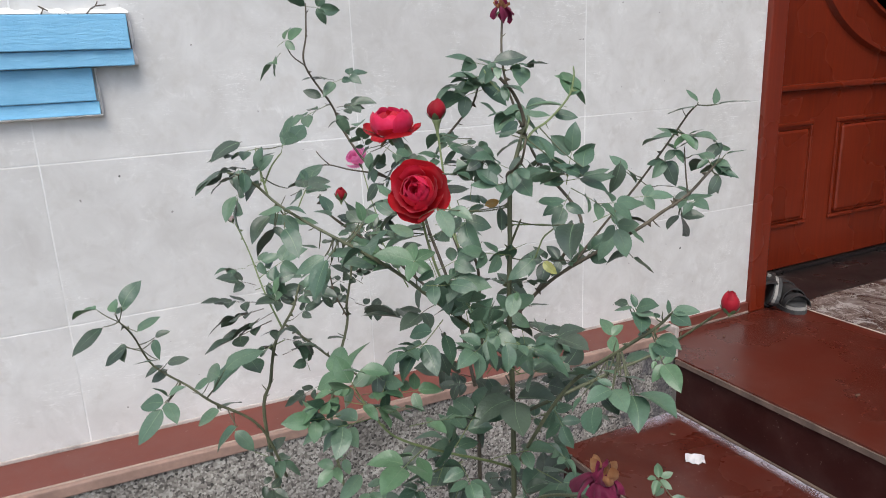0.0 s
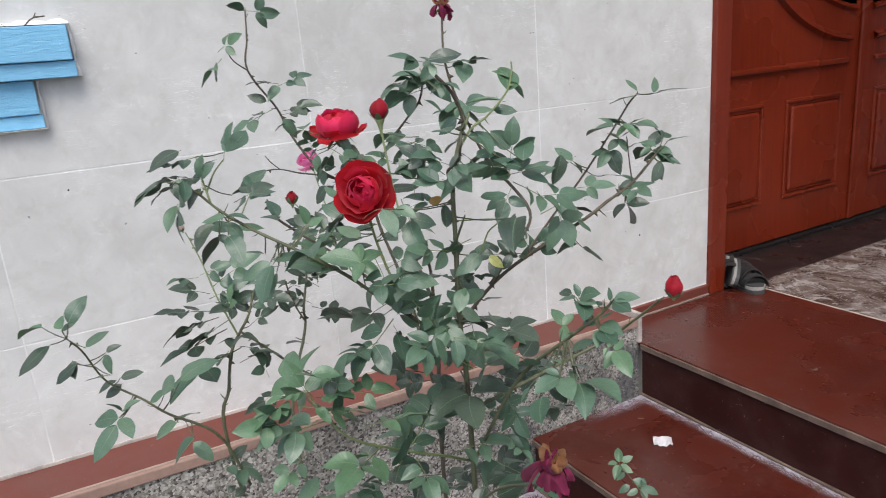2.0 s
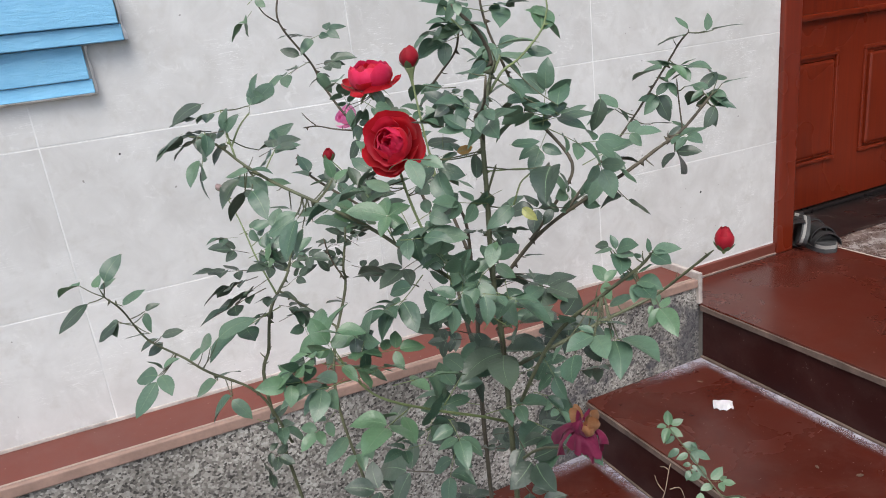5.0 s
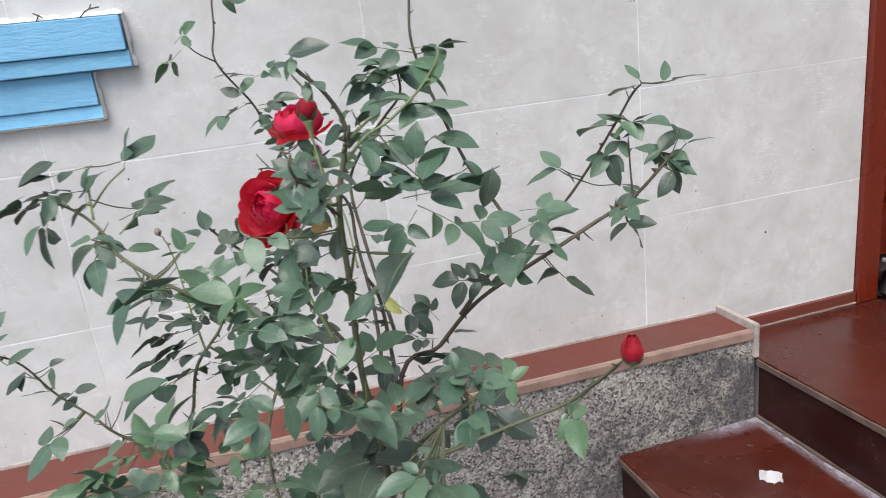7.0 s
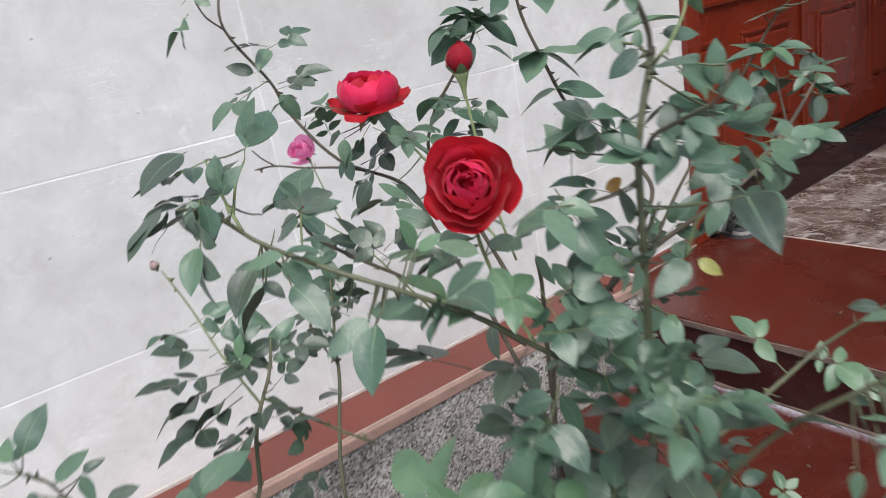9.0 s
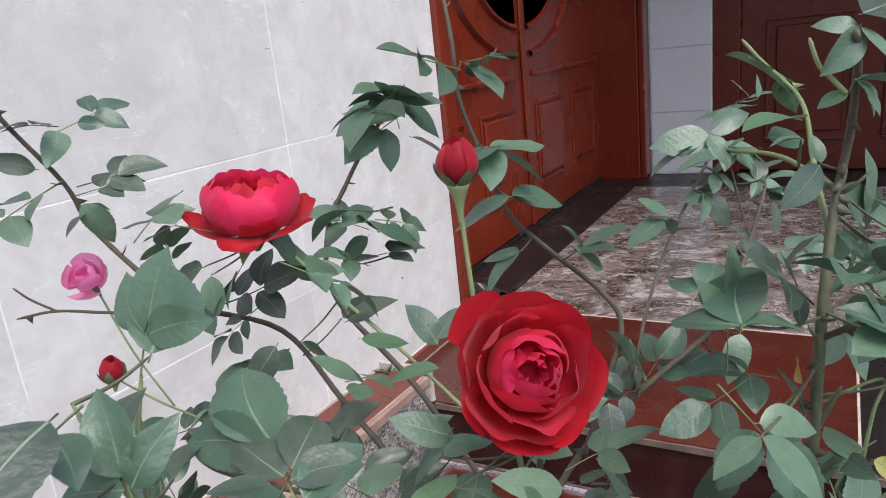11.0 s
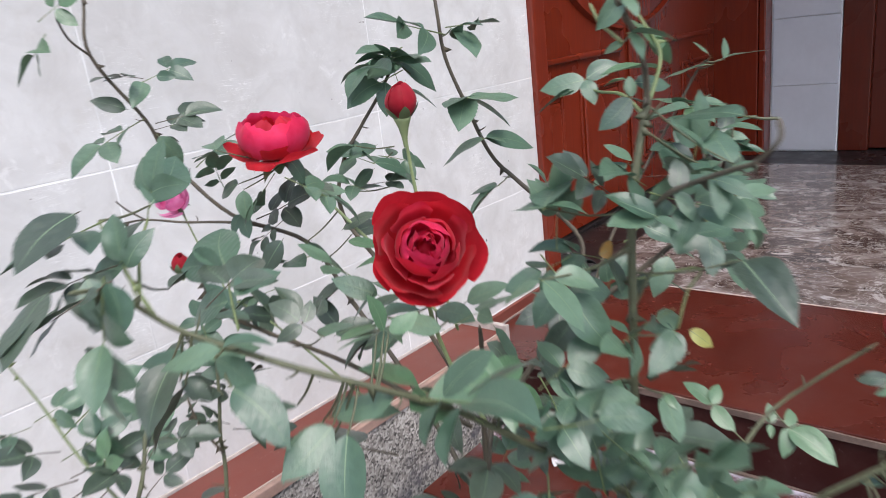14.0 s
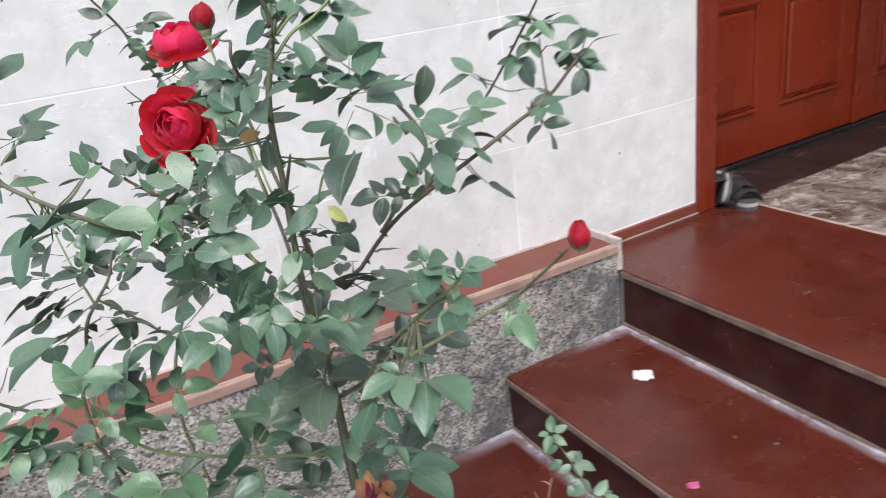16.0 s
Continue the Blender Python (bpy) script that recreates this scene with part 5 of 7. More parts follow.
leaf(stem_a, (0.630, 1.200, 1.514), (0.602, 1.220, 1.523), "five")
leaf(north, (0.753, 1.205, 1.601), (0.696, 1.200, 1.585), "five")
leaf(north, (0.756, 1.210, 1.583), (0.705, 1.210, 1.571), "three")
leaf(north, (0.735, 1.225, 1.516), (0.768, 1.210, 1.502), "five")
leaf(north, (0.731, 1.225, 1.526), (0.703, 1.230, 1.520), "one")
leaf(north, (0.713, 1.220, 1.497), (0.741, 1.200, 1.497), "dark_three")
leaf(north, (0.709, 1.220, 1.493), (0.682, 1.230, 1.509), "three")
leaf(north, (0.751, 1.210, 1.576), (0.736, 1.210, 1.605), "five")
leaf(left_bud, (0.470, 1.385, 1.353), (0.436, 1.380, 1.358), "three", 30)
leaf(left_bud, (0.477, 1.385, 1.356), (0.510, 1.370, 1.369), "three", 30)
leaf(left_bud, (0.489, 1.370, 1.341), (0.539, 1.350, 1.372), "five", 20)
leaf(left_bud, (0.478, 1.365, 1.333), (0.437, 1.360, 1.347), "dark_three")
leaf(left_bud, (0.480, 1.360, 1.328), (0.516, 1.340, 1.351), "five", 20)
leaf(left_bud, (0.480, 1.350, 1.316), (0.524, 1.330, 1.334), "dark", 20)
leaf(left_mid, (0.520, 1.325, 1.307), (0.549, 1.320, 1.342), "five")
leaf(left_bud, (0.478, 1.350, 1.312), (0.416, 1.340, 1.327), "dark", 10)
leaf(left_bud, (0.479, 1.345, 1.303), (0.416, 1.340, 1.299), "dark", 10)
leaf(left_bud, (0.494, 1.330, 1.307), (0.503, 1.330, 1.342), "young_three")
leaf(left_bud, (0.489, 1.330, 1.300), (0.440, 1.320, 1.285), "dark_three")
leaf(left_bud, (0.482, 1.320, 1.292), (0.410, 1.310, 1.273), "dark", 35)
leaf(left_mid, (0.499, 1.305, 1.269), (0.540, 1.290, 1.255), "dark")
leaf(left_mid, (0.492, 1.300, 1.269), (0.408, 1.270, 1.256), "five", 45)
leaf(left_mid, (0.514, 1.310, 1.293), (0.545, 1.300, 1.314), "dark_three", 10)
leaf(left_mid, (0.506, 1.310, 1.286), (0.523, 1.299, 1.273), "dark_one")
leaf(cross, (0.523, 1.285, 1.226), (0.514, 1.280, 1.260), "three")
leaf(cross, (0.534, 1.270, 1.208), (0.490, 1.270, 1.191), "dark")
leaf(mid, (0.597, 1.342, 1.234), (0.569, 1.330, 1.253), "dark_one")
leaf(mid_twig, (0.581, 1.345, 1.285), (0.570, 1.351, 1.306), "dark_one")
leaf(mid, (0.629, 1.350, 1.318), (0.640, 1.340, 1.352), "dark")
leaf(mid, (0.628, 1.350, 1.313), (0.599, 1.360, 1.342), "dark")
leaf(mid, (0.612, 1.345, 1.292), (0.585, 1.350, 1.313), "dark")
leaf(mid, (0.629, 1.350, 1.322), (0.619, 1.360, 1.372), "five")
leaf(left_mid, (0.437, 1.260, 1.141), (0.482, 1.240, 1.120), "five")
leaf(left_mid, (0.435, 1.260, 1.100), (0.464, 1.240, 1.085), "dark")
leaf(left_mid, (0.450, 1.270, 1.132), (0.474, 1.270, 1.150), "dark_one")
leaf(left_mid, (0.428, 1.260, 1.086), (0.443, 1.250, 1.044), "dark")
leaf(low_left, (0.491, 0.960, 1.362), (0.511, 0.950, 1.342), "dark_three")
leaf(low_left, (0.482, 0.950, 1.368), (0.503, 0.939, 1.367), "young_one")
leaf(low_left, (0.466, 0.950, 1.354), (0.426, 0.945, 1.343), "young")
leaf(low_left, (0.488, 0.955, 1.318), (0.435, 0.945, 1.330), "five")
leaf(low_left, (0.481, 0.955, 1.320), (0.447, 0.948, 1.310), "three")
leaf(low_left, (0.510, 0.960, 1.332), (0.551, 0.950, 1.331), "young")
leaf(low_left, (0.504, 0.960, 1.317), (0.507, 0.950, 1.343), "one")
leaf(low_left, (0.538, 0.965, 1.273), (0.518, 0.950, 1.260), "dark_one")
leaf(low_left, (0.578, 0.975, 1.241), (0.571, 0.970, 1.282), "three")
leaf(low_left, (0.569, 0.975, 1.249), (0.601, 0.970, 1.248), "three")
leaf(low_left, (0.469, 0.960, 1.288), (0.439, 0.950, 1.275), "young")
leaf(low_left, (0.478, 0.960, 1.262), (0.452, 0.950, 1.253), "one")
leaf(low_left, (0.501, 0.950, 1.254), (0.469, 0.940, 1.247), "five")
leaf(low_left, (0.537, 0.930, 1.247), (0.505, 0.920, 1.253), "five")
leaf(low_left, (0.545, 0.940, 1.245), (0.559, 0.940, 1.280), "three")
leaf(main, (0.610, 0.940, 1.504), (0.569, 0.930, 1.535), "five")
leaf(main, (0.637, 0.950, 1.525), (0.605, 0.950, 1.541), "three")
leaf(main, (0.635, 0.955, 1.445), (0.591, 0.950, 1.459), "five")
leaf(main, (0.638, 0.955, 1.439), (0.657, 0.940, 1.443), "one")
leaf(main, (0.635, 0.955, 1.418), (0.663, 0.940, 1.417), "dark")
leaf(arch, (0.576, 0.980, 1.422), (0.571, 0.960, 1.401), "one")
leaf(arch, (0.588, 1.020, 1.385), (0.551, 1.000, 1.376), "dark_three")
leaf(arch, (0.587, 1.050, 1.398), (0.575, 1.040, 1.379), "dark_one")
leaf(arch, (0.574, 0.980, 1.383), (0.523, 0.960, 1.362), "five")
leaf(arch, (0.583, 0.950, 1.413), (0.600, 0.930, 1.383), "five")
leaf(main, (0.603, 0.930, 1.377), (0.584, 0.920, 1.416), "five")
leaf(main, (0.613, 0.930, 1.391), (0.588, 0.910, 1.376), "three")
sucker = cane([(0.840, 1.020, 0.250), (0.900, 0.940, 0.750), (0.879, 0.874, 1.052), (0.873, 0.909, 1.062), (0.878, 0.939, 1.069), (0.883, 0.971, 1.081), (0.885, 1.006, 1.095)], 0.0014, 0.0006, BARK_GREEN, 0, 35)
leaf(sucker, (0.886, 1.007, 1.096), (0.895, 1.019, 1.110), "young_one", 0.0, True, (-0.45, -0.45, 0.77))
leaf(sucker, (0.888, 1.007, 1.098), (0.902, 0.999, 1.104), "young_one", 0.0, True, (-0.45, -0.45, 0.77))
leaf(sucker, (0.884, 1.008, 1.096), (0.872, 1.012, 1.097), "young_one", 0.0, True, (-0.45, -0.45, 0.77))
leaf(sucker, (0.885, 1.006, 1.094), (0.869, 0.997, 1.086), "young_one", 0.0, True, (-0.45, -0.45, 0.77))
leaf(sucker, (0.887, 1.005, 1.095), (0.891, 0.988, 1.090), "young_one", 0.0, True, (-0.45, -0.45, 0.77))
leaf(sucker, (0.884, 0.995, 1.089), (0.870, 0.995, 1.085), "one", 0.0, True, (-0.45, -0.45, 0.77))
leaf(sucker, (0.885, 0.982, 1.085), (0.895, 0.965, 1.077), "one", 0.0, True, (-0.45, -0.45, 0.77))
leaf(sucker, (0.883, 0.979, 1.083), (0.898, 0.957, 1.076), "three", 0.0, True, (-0.45, -0.45, 0.77))
leaf(sucker, (0.878, 0.980, 1.081), (0.863, 0.984, 1.075), "one", 0.0, True, (-0.45, -0.45, 0.77))
leaf(sucker, (0.882, 0.970, 1.079), (0.867, 0.973, 1.076), "one", 0.0, True, (-0.45, -0.45, 0.77))
leaf(sucker, (0.880, 0.959, 1.075), (0.865, 0.949, 1.066), "five", 0.0, True, (-0.45, -0.45, 0.77))
leaf(sucker, (0.881, 0.955, 1.071), (0.880, 0.940, 1.064), "one", 0.0, True, (-0.45, -0.45, 0.77))
leaf(sucker, (0.876, 0.942, 1.070), (0.862, 0.950, 1.064), "one", 0.0, True, (-0.45, -0.45, 0.77))
leaf(sucker, (0.878, 0.930, 1.068), (0.896, 0.930, 1.078), "young_one", 0.0, True, (-0.45, -0.45, 0.77))
leaf(sucker, (0.879, 0.927, 1.066), (0.889, 0.910, 1.069), "young_three", 0.0, True, (-0.45, -0.45, 0.77))
leaf(sucker, (0.877, 0.925, 1.063), (0.862, 0.929, 1.061), "young_one", 0.0, True, (-0.45, -0.45, 0.77))
leaf(sucker, (0.873, 0.910, 1.061), (0.867, 0.899, 1.055), "young_three", 0.0, True, (-0.45, -0.45, 0.77))
leaf(sucker, (0.876, 0.903, 1.058), (0.888, 0.892, 1.060), "young_one", 0.0, True, (-0.45, -0.45, 0.77))
leaf(sucker, (0.876, 0.891, 1.056), (0.887, 0.880, 1.057), "young_three", 0.0, True, (-0.45, -0.45, 0.77))
leaf(sucker, (0.879, 0.882, 1.052), (0.867, 0.883, 1.048), "young_one", 0.0, True, (-0.45, -0.45, 0.77))
leaf(sucker, (0.861, 0.928, 1.059), (0.852, 0.917, 1.049), "young_one", 0.0, True, (-0.45, -0.45, 0.77))
leaf(sucker, (0.863, 0.920, 1.054), (0.858, 0.899, 1.046), "one", 0.0, True, (-0.45, -0.45, 0.77))
cane([(0.820, 0.958, 1.019), (0.841, 0.965, 1.044), (0.855, 0.973, 1.065), (0.860, 0.975, 1.071)], 0.0007, 0.0004, DRY_STALK, 0, 50, "dry_twig")
cane([(0.855, 0.973, 1.064), (0.853, 0.977, 1.067), (0.849, 0.981, 1.067)], 0.0007, 0.0004, DRY_STALK, 0, 51, "dry_twig")
cane([(0.841, 0.965, 1.044), (0.839, 0.974, 1.051), (0.840, 0.981, 1.059)], 0.0007, 0.0004, DRY_STALK, 0, 52, "dry_twig")
cane([(0.847, 0.963, 1.047), (0.854, 0.959, 1.049), (0.857, 0.955, 1.048), (0.856, 0.948, 1.040)], 0.0007, 0.0004, DRY_STALK, 0, 53, "dry_twig")
leaf(arch_up, (0.477, 1.135, 1.537), (0.488, 1.125, 1.567), "three", keep=True)
leaf(arch, (0.460, 1.119, 1.514), (0.469, 1.097, 1.532), "dark_one")
leaf(arch, (0.446, 1.101, 1.514), (0.448, 1.116, 1.543), "three")
leaf(stem_a, (0.646, 1.257, 1.518), (0.628, 1.273, 1.489), "three")
leaf(stem_a, (0.656, 1.243, 1.523), (0.662, 1.222, 1.504), "one")
leaf(stem_a, (0.662, 1.240, 1.500), (0.678, 1.215, 1.504), "one")
leaf(stem_a, (0.662, 1.205, 1.474), (0.672, 1.180, 1.490), "dark_one")
leaf(stem_a, (0.648, 1.186, 1.471), (0.661, 1.163, 1.467), "young_one")
leaf(north, (0.731, 1.233, 1.511), (0.717, 1.264, 1.525), "three")
leaf(north, (0.734, 1.228, 1.511), (0.738, 1.201, 1.508), "one")
leaf(north, (0.730, 1.231, 1.506), (0.717, 1.246, 1.493), "one")
leaf(stem_b, (0.617, 1.149, 1.457), (0.602, 1.171, 1.483), "three")
leaf(arch_back, (0.611, 1.213, 1.480), (0.596, 1.226, 1.459), "dark_one")
leaf(tall_left, (0.658, 1.274, 1.476), (0.632, 1.289, 1.458), "dark")
leaf(arch_back, (0.590, 1.181, 1.434), (0.589, 1.195, 1.457), "dark_one")
leaf(arch_back, (0.590, 1.178, 1.431), (0.610, 1.158, 1.454), "dark_three")
leaf(arch_back, (0.603, 1.180, 1.436), (0.615, 1.171, 1.455), "dark_one")
leaf(stem_b, (0.581, 1.091, 1.466), (0.566, 1.109, 1.482), "one")
leaf(stem_b, (0.581, 1.093, 1.469), (0.566, 1.109, 1.452), "one")
leaf(arch_back, (0.569, 1.173, 1.430), (0.567, 1.193, 1.461), "dark_three")
leaf(arch_back, (0.599, 1.158, 1.420), (0.615, 1.139, 1.431), "dark_one")
leaf(arch_back, (0.534, 1.168, 1.462), (0.529, 1.188, 1.479), "one")
leaf(arch_back, (0.526, 1.142, 1.463), (0.514, 1.165, 1.470), "one")
leaf(stem_b, (0.557, 1.119, 1.445), (0.548, 1.143, 1.465), "dark_three")
leaf(arch_back, (0.605, 1.142, 1.410), (0.619, 1.124, 1.424), "dark_one")
leaf(arch_back, (0.608, 1.164, 1.423), (0.604, 1.182, 1.443), "dark_one")
leaf(arch_back, (0.615, 1.138, 1.434), (0.629, 1.123, 1.447), "dark_one")
leaf(stem_b, (0.600, 1.107, 1.440), (0.580, 1.127, 1.418), "dark_three")
leaf(stem_c, (0.644, 1.133, 1.475), (0.641, 1.148, 1.497), "one")
leaf(stem_c, (0.645, 1.134, 1.478), (0.657, 1.122, 1.495), "one")
leaf(stem_b, (0.633, 1.127, 1.468), (0.620, 1.151, 1.468), "young_one")
leaf(tall_left, (0.651, 1.293, 1.416), (0.624, 1.310, 1.411), "three")
leaf(tall_left, (0.642, 1.284, 1.410), (0.624, 1.287, 1.394), "one")
leaf(bud_line, (0.631, 1.282, 1.409), (0.627, 1.275, 1.386), "dark_one")
leaf(stem_b, (0.580, 1.044, 1.453), (0.563, 1.062, 1.467), "one")
leaf(stem_b, (0.577, 1.044, 1.444), (0.582, 1.029, 1.475), "three")
leaf(stem_b, (0.600, 1.049, 1.448), (0.611, 1.020, 1.463), "three")
leaf(stem_b, (0.632, 1.047, 1.433), (0.634, 1.033, 1.413), "one")
leaf(stem_b, (0.561, 1.080, 1.457), (0.562, 1.056, 1.455), "one")
leaf(main, (0.616, 0.989, 1.496), (0.629, 0.987, 1.533), "three")
leaf(main, (0.633, 0.974, 1.485), (0.613, 0.996, 1.496), "three")
leaf(main, (0.617, 0.984, 1.490), (0.599, 1.008, 1.481), "three")
leaf(main, (0.602, 0.989, 1.493), (0.599, 0.957, 1.460), "three")
leaf(right, (0.758, 0.946, 1.520), (0.749, 0.943, 1.491), "dark_one")
leaf(main, (0.679, 0.963, 1.530), (0.668, 0.976, 1.522), "dark_one")
leaf(main, (0.664, 0.928, 1.533), (0.664, 0.941, 1.553), "one")
leaf(main, (0.662, 0.938, 1.438), (0.666, 0.927, 1.430), "yellow")
leaf(main, (0.643, 0.940, 1.457), (0.624, 0.963, 1.444), "three")
leaf(main, (0.625, 0.988, 1.451), (0.610, 0.999, 1.431), "dark_one")
leaf(main, (0.633, 0.963, 1.466), (0.639, 0.969, 1.488), "dark_one")
leaf(main, (0.618, 0.967, 1.492), (0.630, 0.963, 1.495), "orange", 30)
leaf(arch, (0.555, 0.970, 1.426), (0.580, 0.935, 1.437), "five")
leaf(main, (0.607, 0.963, 1.398), (0.574, 0.983, 1.395), "five")
leaf(main, (0.610, 0.956, 1.389), (0.599, 0.938, 1.353), "five")
leaf(main, (0.624, 0.932, 1.370), (0.642, 0.882, 1.363), "three")
leaf(main, (0.637, 0.935, 1.374), (0.631, 0.916, 1.347), "three")
leaf(main, (0.582, 0.990, 1.365), (0.582, 0.968, 1.347), "one")
leaf(low_left, (0.489, 0.969, 1.335), (0.508, 0.941, 1.347), "young")
leaf(low_left, (0.484, 0.959, 1.334), (0.472, 0.970, 1.370), "young_three")
leaf(low_left, (0.503, 0.948, 1.322), (0.522, 0.921, 1.338), "five")
leaf(main, (0.618, 0.999, 1.300), (0.592, 1.014, 1.300), "dark")
leaf(main, (0.615, 0.993, 1.277), (0.613, 0.972, 1.260), "dark_one")
leaf(main, (0.630, 0.990, 1.307), (0.633, 0.966, 1.294), "dark_one")
leaf(main, (0.597, 1.033, 1.327), (0.598, 1.011, 1.312), "dark_one")
leaf(back, (0.643, 1.066, 1.236), (0.625, 1.073, 1.210), "dark")
leaf(back, (0.636, 1.112, 1.321), (0.645, 1.092, 1.296), "dark")
leaf(low_right, (0.670, 0.940, 1.292), (0.671, 0.912, 1.261), "five")
leaf(low_right, (0.664, 0.928, 1.251), (0.671, 0.901, 1.239), "five")
leaf(right, (0.755, 0.959, 1.471), (0.755, 0.941, 1.433), "three")
leaf(right, (0.785, 0.961, 1.479), (0.809, 0.935, 1.480), "three")
leaf(arch, (0.431, 1.100, 1.555), (0.401, 1.090, 1.546), "dark_one")
leaf(arch, (0.406, 1.080, 1.533), (0.377, 1.070, 1.523), "dark_one")
leaf(arch, (0.424, 1.090, 1.531), (0.422, 1.080, 1.511), "one")
leaf(arch, (0.416, 1.070, 1.510), (0.400, 1.060, 1.492), "one")

# sprays of single leaflets round the blooms
spray(dead, (0.783, 1.169, 1.558), (0.771, 1.156, 1.557), [((0.734, 1.136, 1.544), "one"), ((0.806, 1.131, 1.553), "one"), ((0.788, 1.124, 1.538), "one"), ((0.729, 1.145, 1.565), "one")])
spray(dead, (0.769, 1.174, 1.606), (0.792, 1.180, 1.612), [((0.776, 1.140, 1.604), "one")])
spray(north, (0.757, 1.200, 1.580), (0.760, 1.219, 1.594), [((0.718, 1.206, 1.589), "one"), ((0.719, 1.213, 1.610), "one"), ((0.744, 1.179, 1.602), "one"), ((0.763, 1.182, 1.589), "one"), ((0.786, 1.192, 1.571), "one"), ((0.735, 1.251, 1.577), "one")])
spray(dead, (0.793, 1.163, 1.526), (0.772, 1.143, 1.524), [((0.807, 1.117, 1.518), "one"), ((0.759, 1.183, 1.510), "one"), ((0.772, 1.123, 1.527), "one")])
spray(dead, (0.804, 1.143, 1.488), (0.790, 1.147, 1.481), [((0.763, 1.167, 1.463), "one"), ((0.790, 1.178, 1.478), "one")])
spray(dead, (0.810, 1.125, 1.469), (0.805, 1.109, 1.481), [((0.794, 1.112, 1.502), "one"), ((0.809, 1.079, 1.502), "one"), ((0.769, 1.085, 1.482), "one"), ((0.776, 1.078, 1.491), "one")])
spray(stem_a, (0.652, 1.245, 1.530), (0.609, 1.270, 1.545), [((0.625, 1.301, 1.553), "one"), ((0.599, 1.286, 1.538), "one")])
spray(stem_a, (0.652, 1.245, 1.530), (0.623, 1.265, 1.512), [((0.619, 1.263, 1.488), "one")])
spray(stem_a, (0.652, 1.245, 1.530), (0.624, 1.272, 1.516), [((0.620, 1.300, 1.511), "dark_one")])
spray(stem_a, (0.652, 1.244, 1.529), (0.643, 1.235, 1.534), [((0.651, 1.222, 1.515), "one")])
spray(stem_a, (0.657, 1.231, 1.513), (0.657, 1.238, 1.507), [((0.657, 1.203, 1.513), "dark_one")])
spray(north, (0.742, 1.222, 1.489), (0.716, 1.245, 1.489), [((0.735, 1.229, 1.494), "one")])
spray(tall_left, (0.690, 1.270, 1.431), (0.709, 1.247, 1.453), [((0.749, 1.237, 1.460), "dark_one")])
spray(north, (0.746, 1.222, 1.517), (0.705, 1.204, 1.517), [((0.747, 1.216, 1.516), "one"), ((0.728, 1.189, 1.510), "one"), ((0.736, 1.235, 1.521), "one")])
spray(north, (0.747, 1.220, 1.522), (0.707, 1.225, 1.530), [((0.700, 1.256, 1.518), "one")])
spray(main, (0.641, 0.959, 1.509), (0.594, 0.982, 1.522), [((0.636, 0.987, 1.536), "one"), ((0.609, 1.009, 1.521), "one"), ((0.602, 0.964, 1.523), "one")])
spray(main, (0.641, 0.959, 1.491), (0.574, 0.974, 1.493), [((0.575, 0.951, 1.475), "one"), ((0.559, 0.987, 1.490), "one")])
spray(stem_a, (0.663, 1.208, 1.488), (0.639, 1.222, 1.469), [((0.662, 1.201, 1.438), "one")])
spray(stem_b, (0.607, 1.075, 1.445), (0.594, 1.107, 1.445), [((0.613, 1.091, 1.449), "one")])
spray(stem_b, (0.609, 1.074, 1.437), (0.625, 1.087, 1.440), [((0.622, 1.058, 1.443), "one")])
spray(stem_b, (0.609, 1.074, 1.436), (0.639, 1.073, 1.443), [((0.650, 1.049, 1.457), "one")])
spray(stem_b, (0.607, 1.075, 1.445), (0.594, 1.089, 1.441), [((0.563, 1.085, 1.439), "one")])
spray(stem_b, (0.605, 1.073, 1.453), (0.553, 1.099, 1.447), [((0.580, 1.093, 1.450), "young_one")])
spray(arch_back, (0.577, 1.168, 1.421), (0.563, 1.128, 1.439), [((0.596, 1.134, 1.444), "one")])
spray(arch, (0.493, 1.021, 1.468), (0.503, 1.056, 1.436), [((0.531, 1.037, 1.440), "one")])
spray(arch, (0.490, 1.024, 1.470), (0.494, 1.050, 1.440), [((0.460, 1.042, 1.437), "one")])
spray(arch, (0.493, 1.021, 1.468), (0.488, 1.038, 1.437), [((0.470, 1.024, 1.422), "one")])
spray(arch, (0.460, 1.073, 1.492), (0.452, 1.050, 1.478), [((0.452, 1.020, 1.466), "one")])
spray(arch, (0.455, 1.085, 1.496), (0.448, 1.087, 1.484), [((0.424, 1.077, 1.467), "dark_one")])
spray(arch, (0.424, 1.083, 1.526), (0.426, 1.078, 1.530), [((0.422, 1.063, 1.514), "one")])
spray(arch, (0.455, 1.085, 1.496), (0.469, 1.098, 1.472), [((0.443, 1.102, 1.483), "one")])
spray(arch, (0.455, 1.085, 1.496), (0.470, 1.098, 1.472), [((0.494, 1.089, 1.476), "one")])

# leaflets of the arching shoot over the steps
spray(right_up, (0.938, 1.025, 1.560), (0.970, 1.022, 1.559), [((0.971, 0.981, 1.568), "one")])
spray(right_up, (0.938, 1.025, 1.560), (0.952, 1.012, 1.560), [((0.954, 1.013, 1.578), "one")])
spray(right_up, (0.938, 1.025, 1.560), (0.930, 1.016, 1.564), [((0.923, 1.026, 1.579), "one")])
spray(right_up, (0.934, 1.027, 1.555), (0.920, 1.012, 1.559), [((0.922, 1.054, 1.554), "one")])
spray(right_up, (0.919, 1.040, 1.526), (0.899, 1.022, 1.527), [((0.890, 1.063, 1.524), "one")])
spray(right_up, (0.920, 1.039, 1.529), (0.917, 1.032, 1.527), [((0.910, 1.061, 1.534), "one")])
spray(right_up, (0.921, 1.038, 1.531), (0.946, 1.041, 1.520), [((0.956, 1.012, 1.526), "one")])
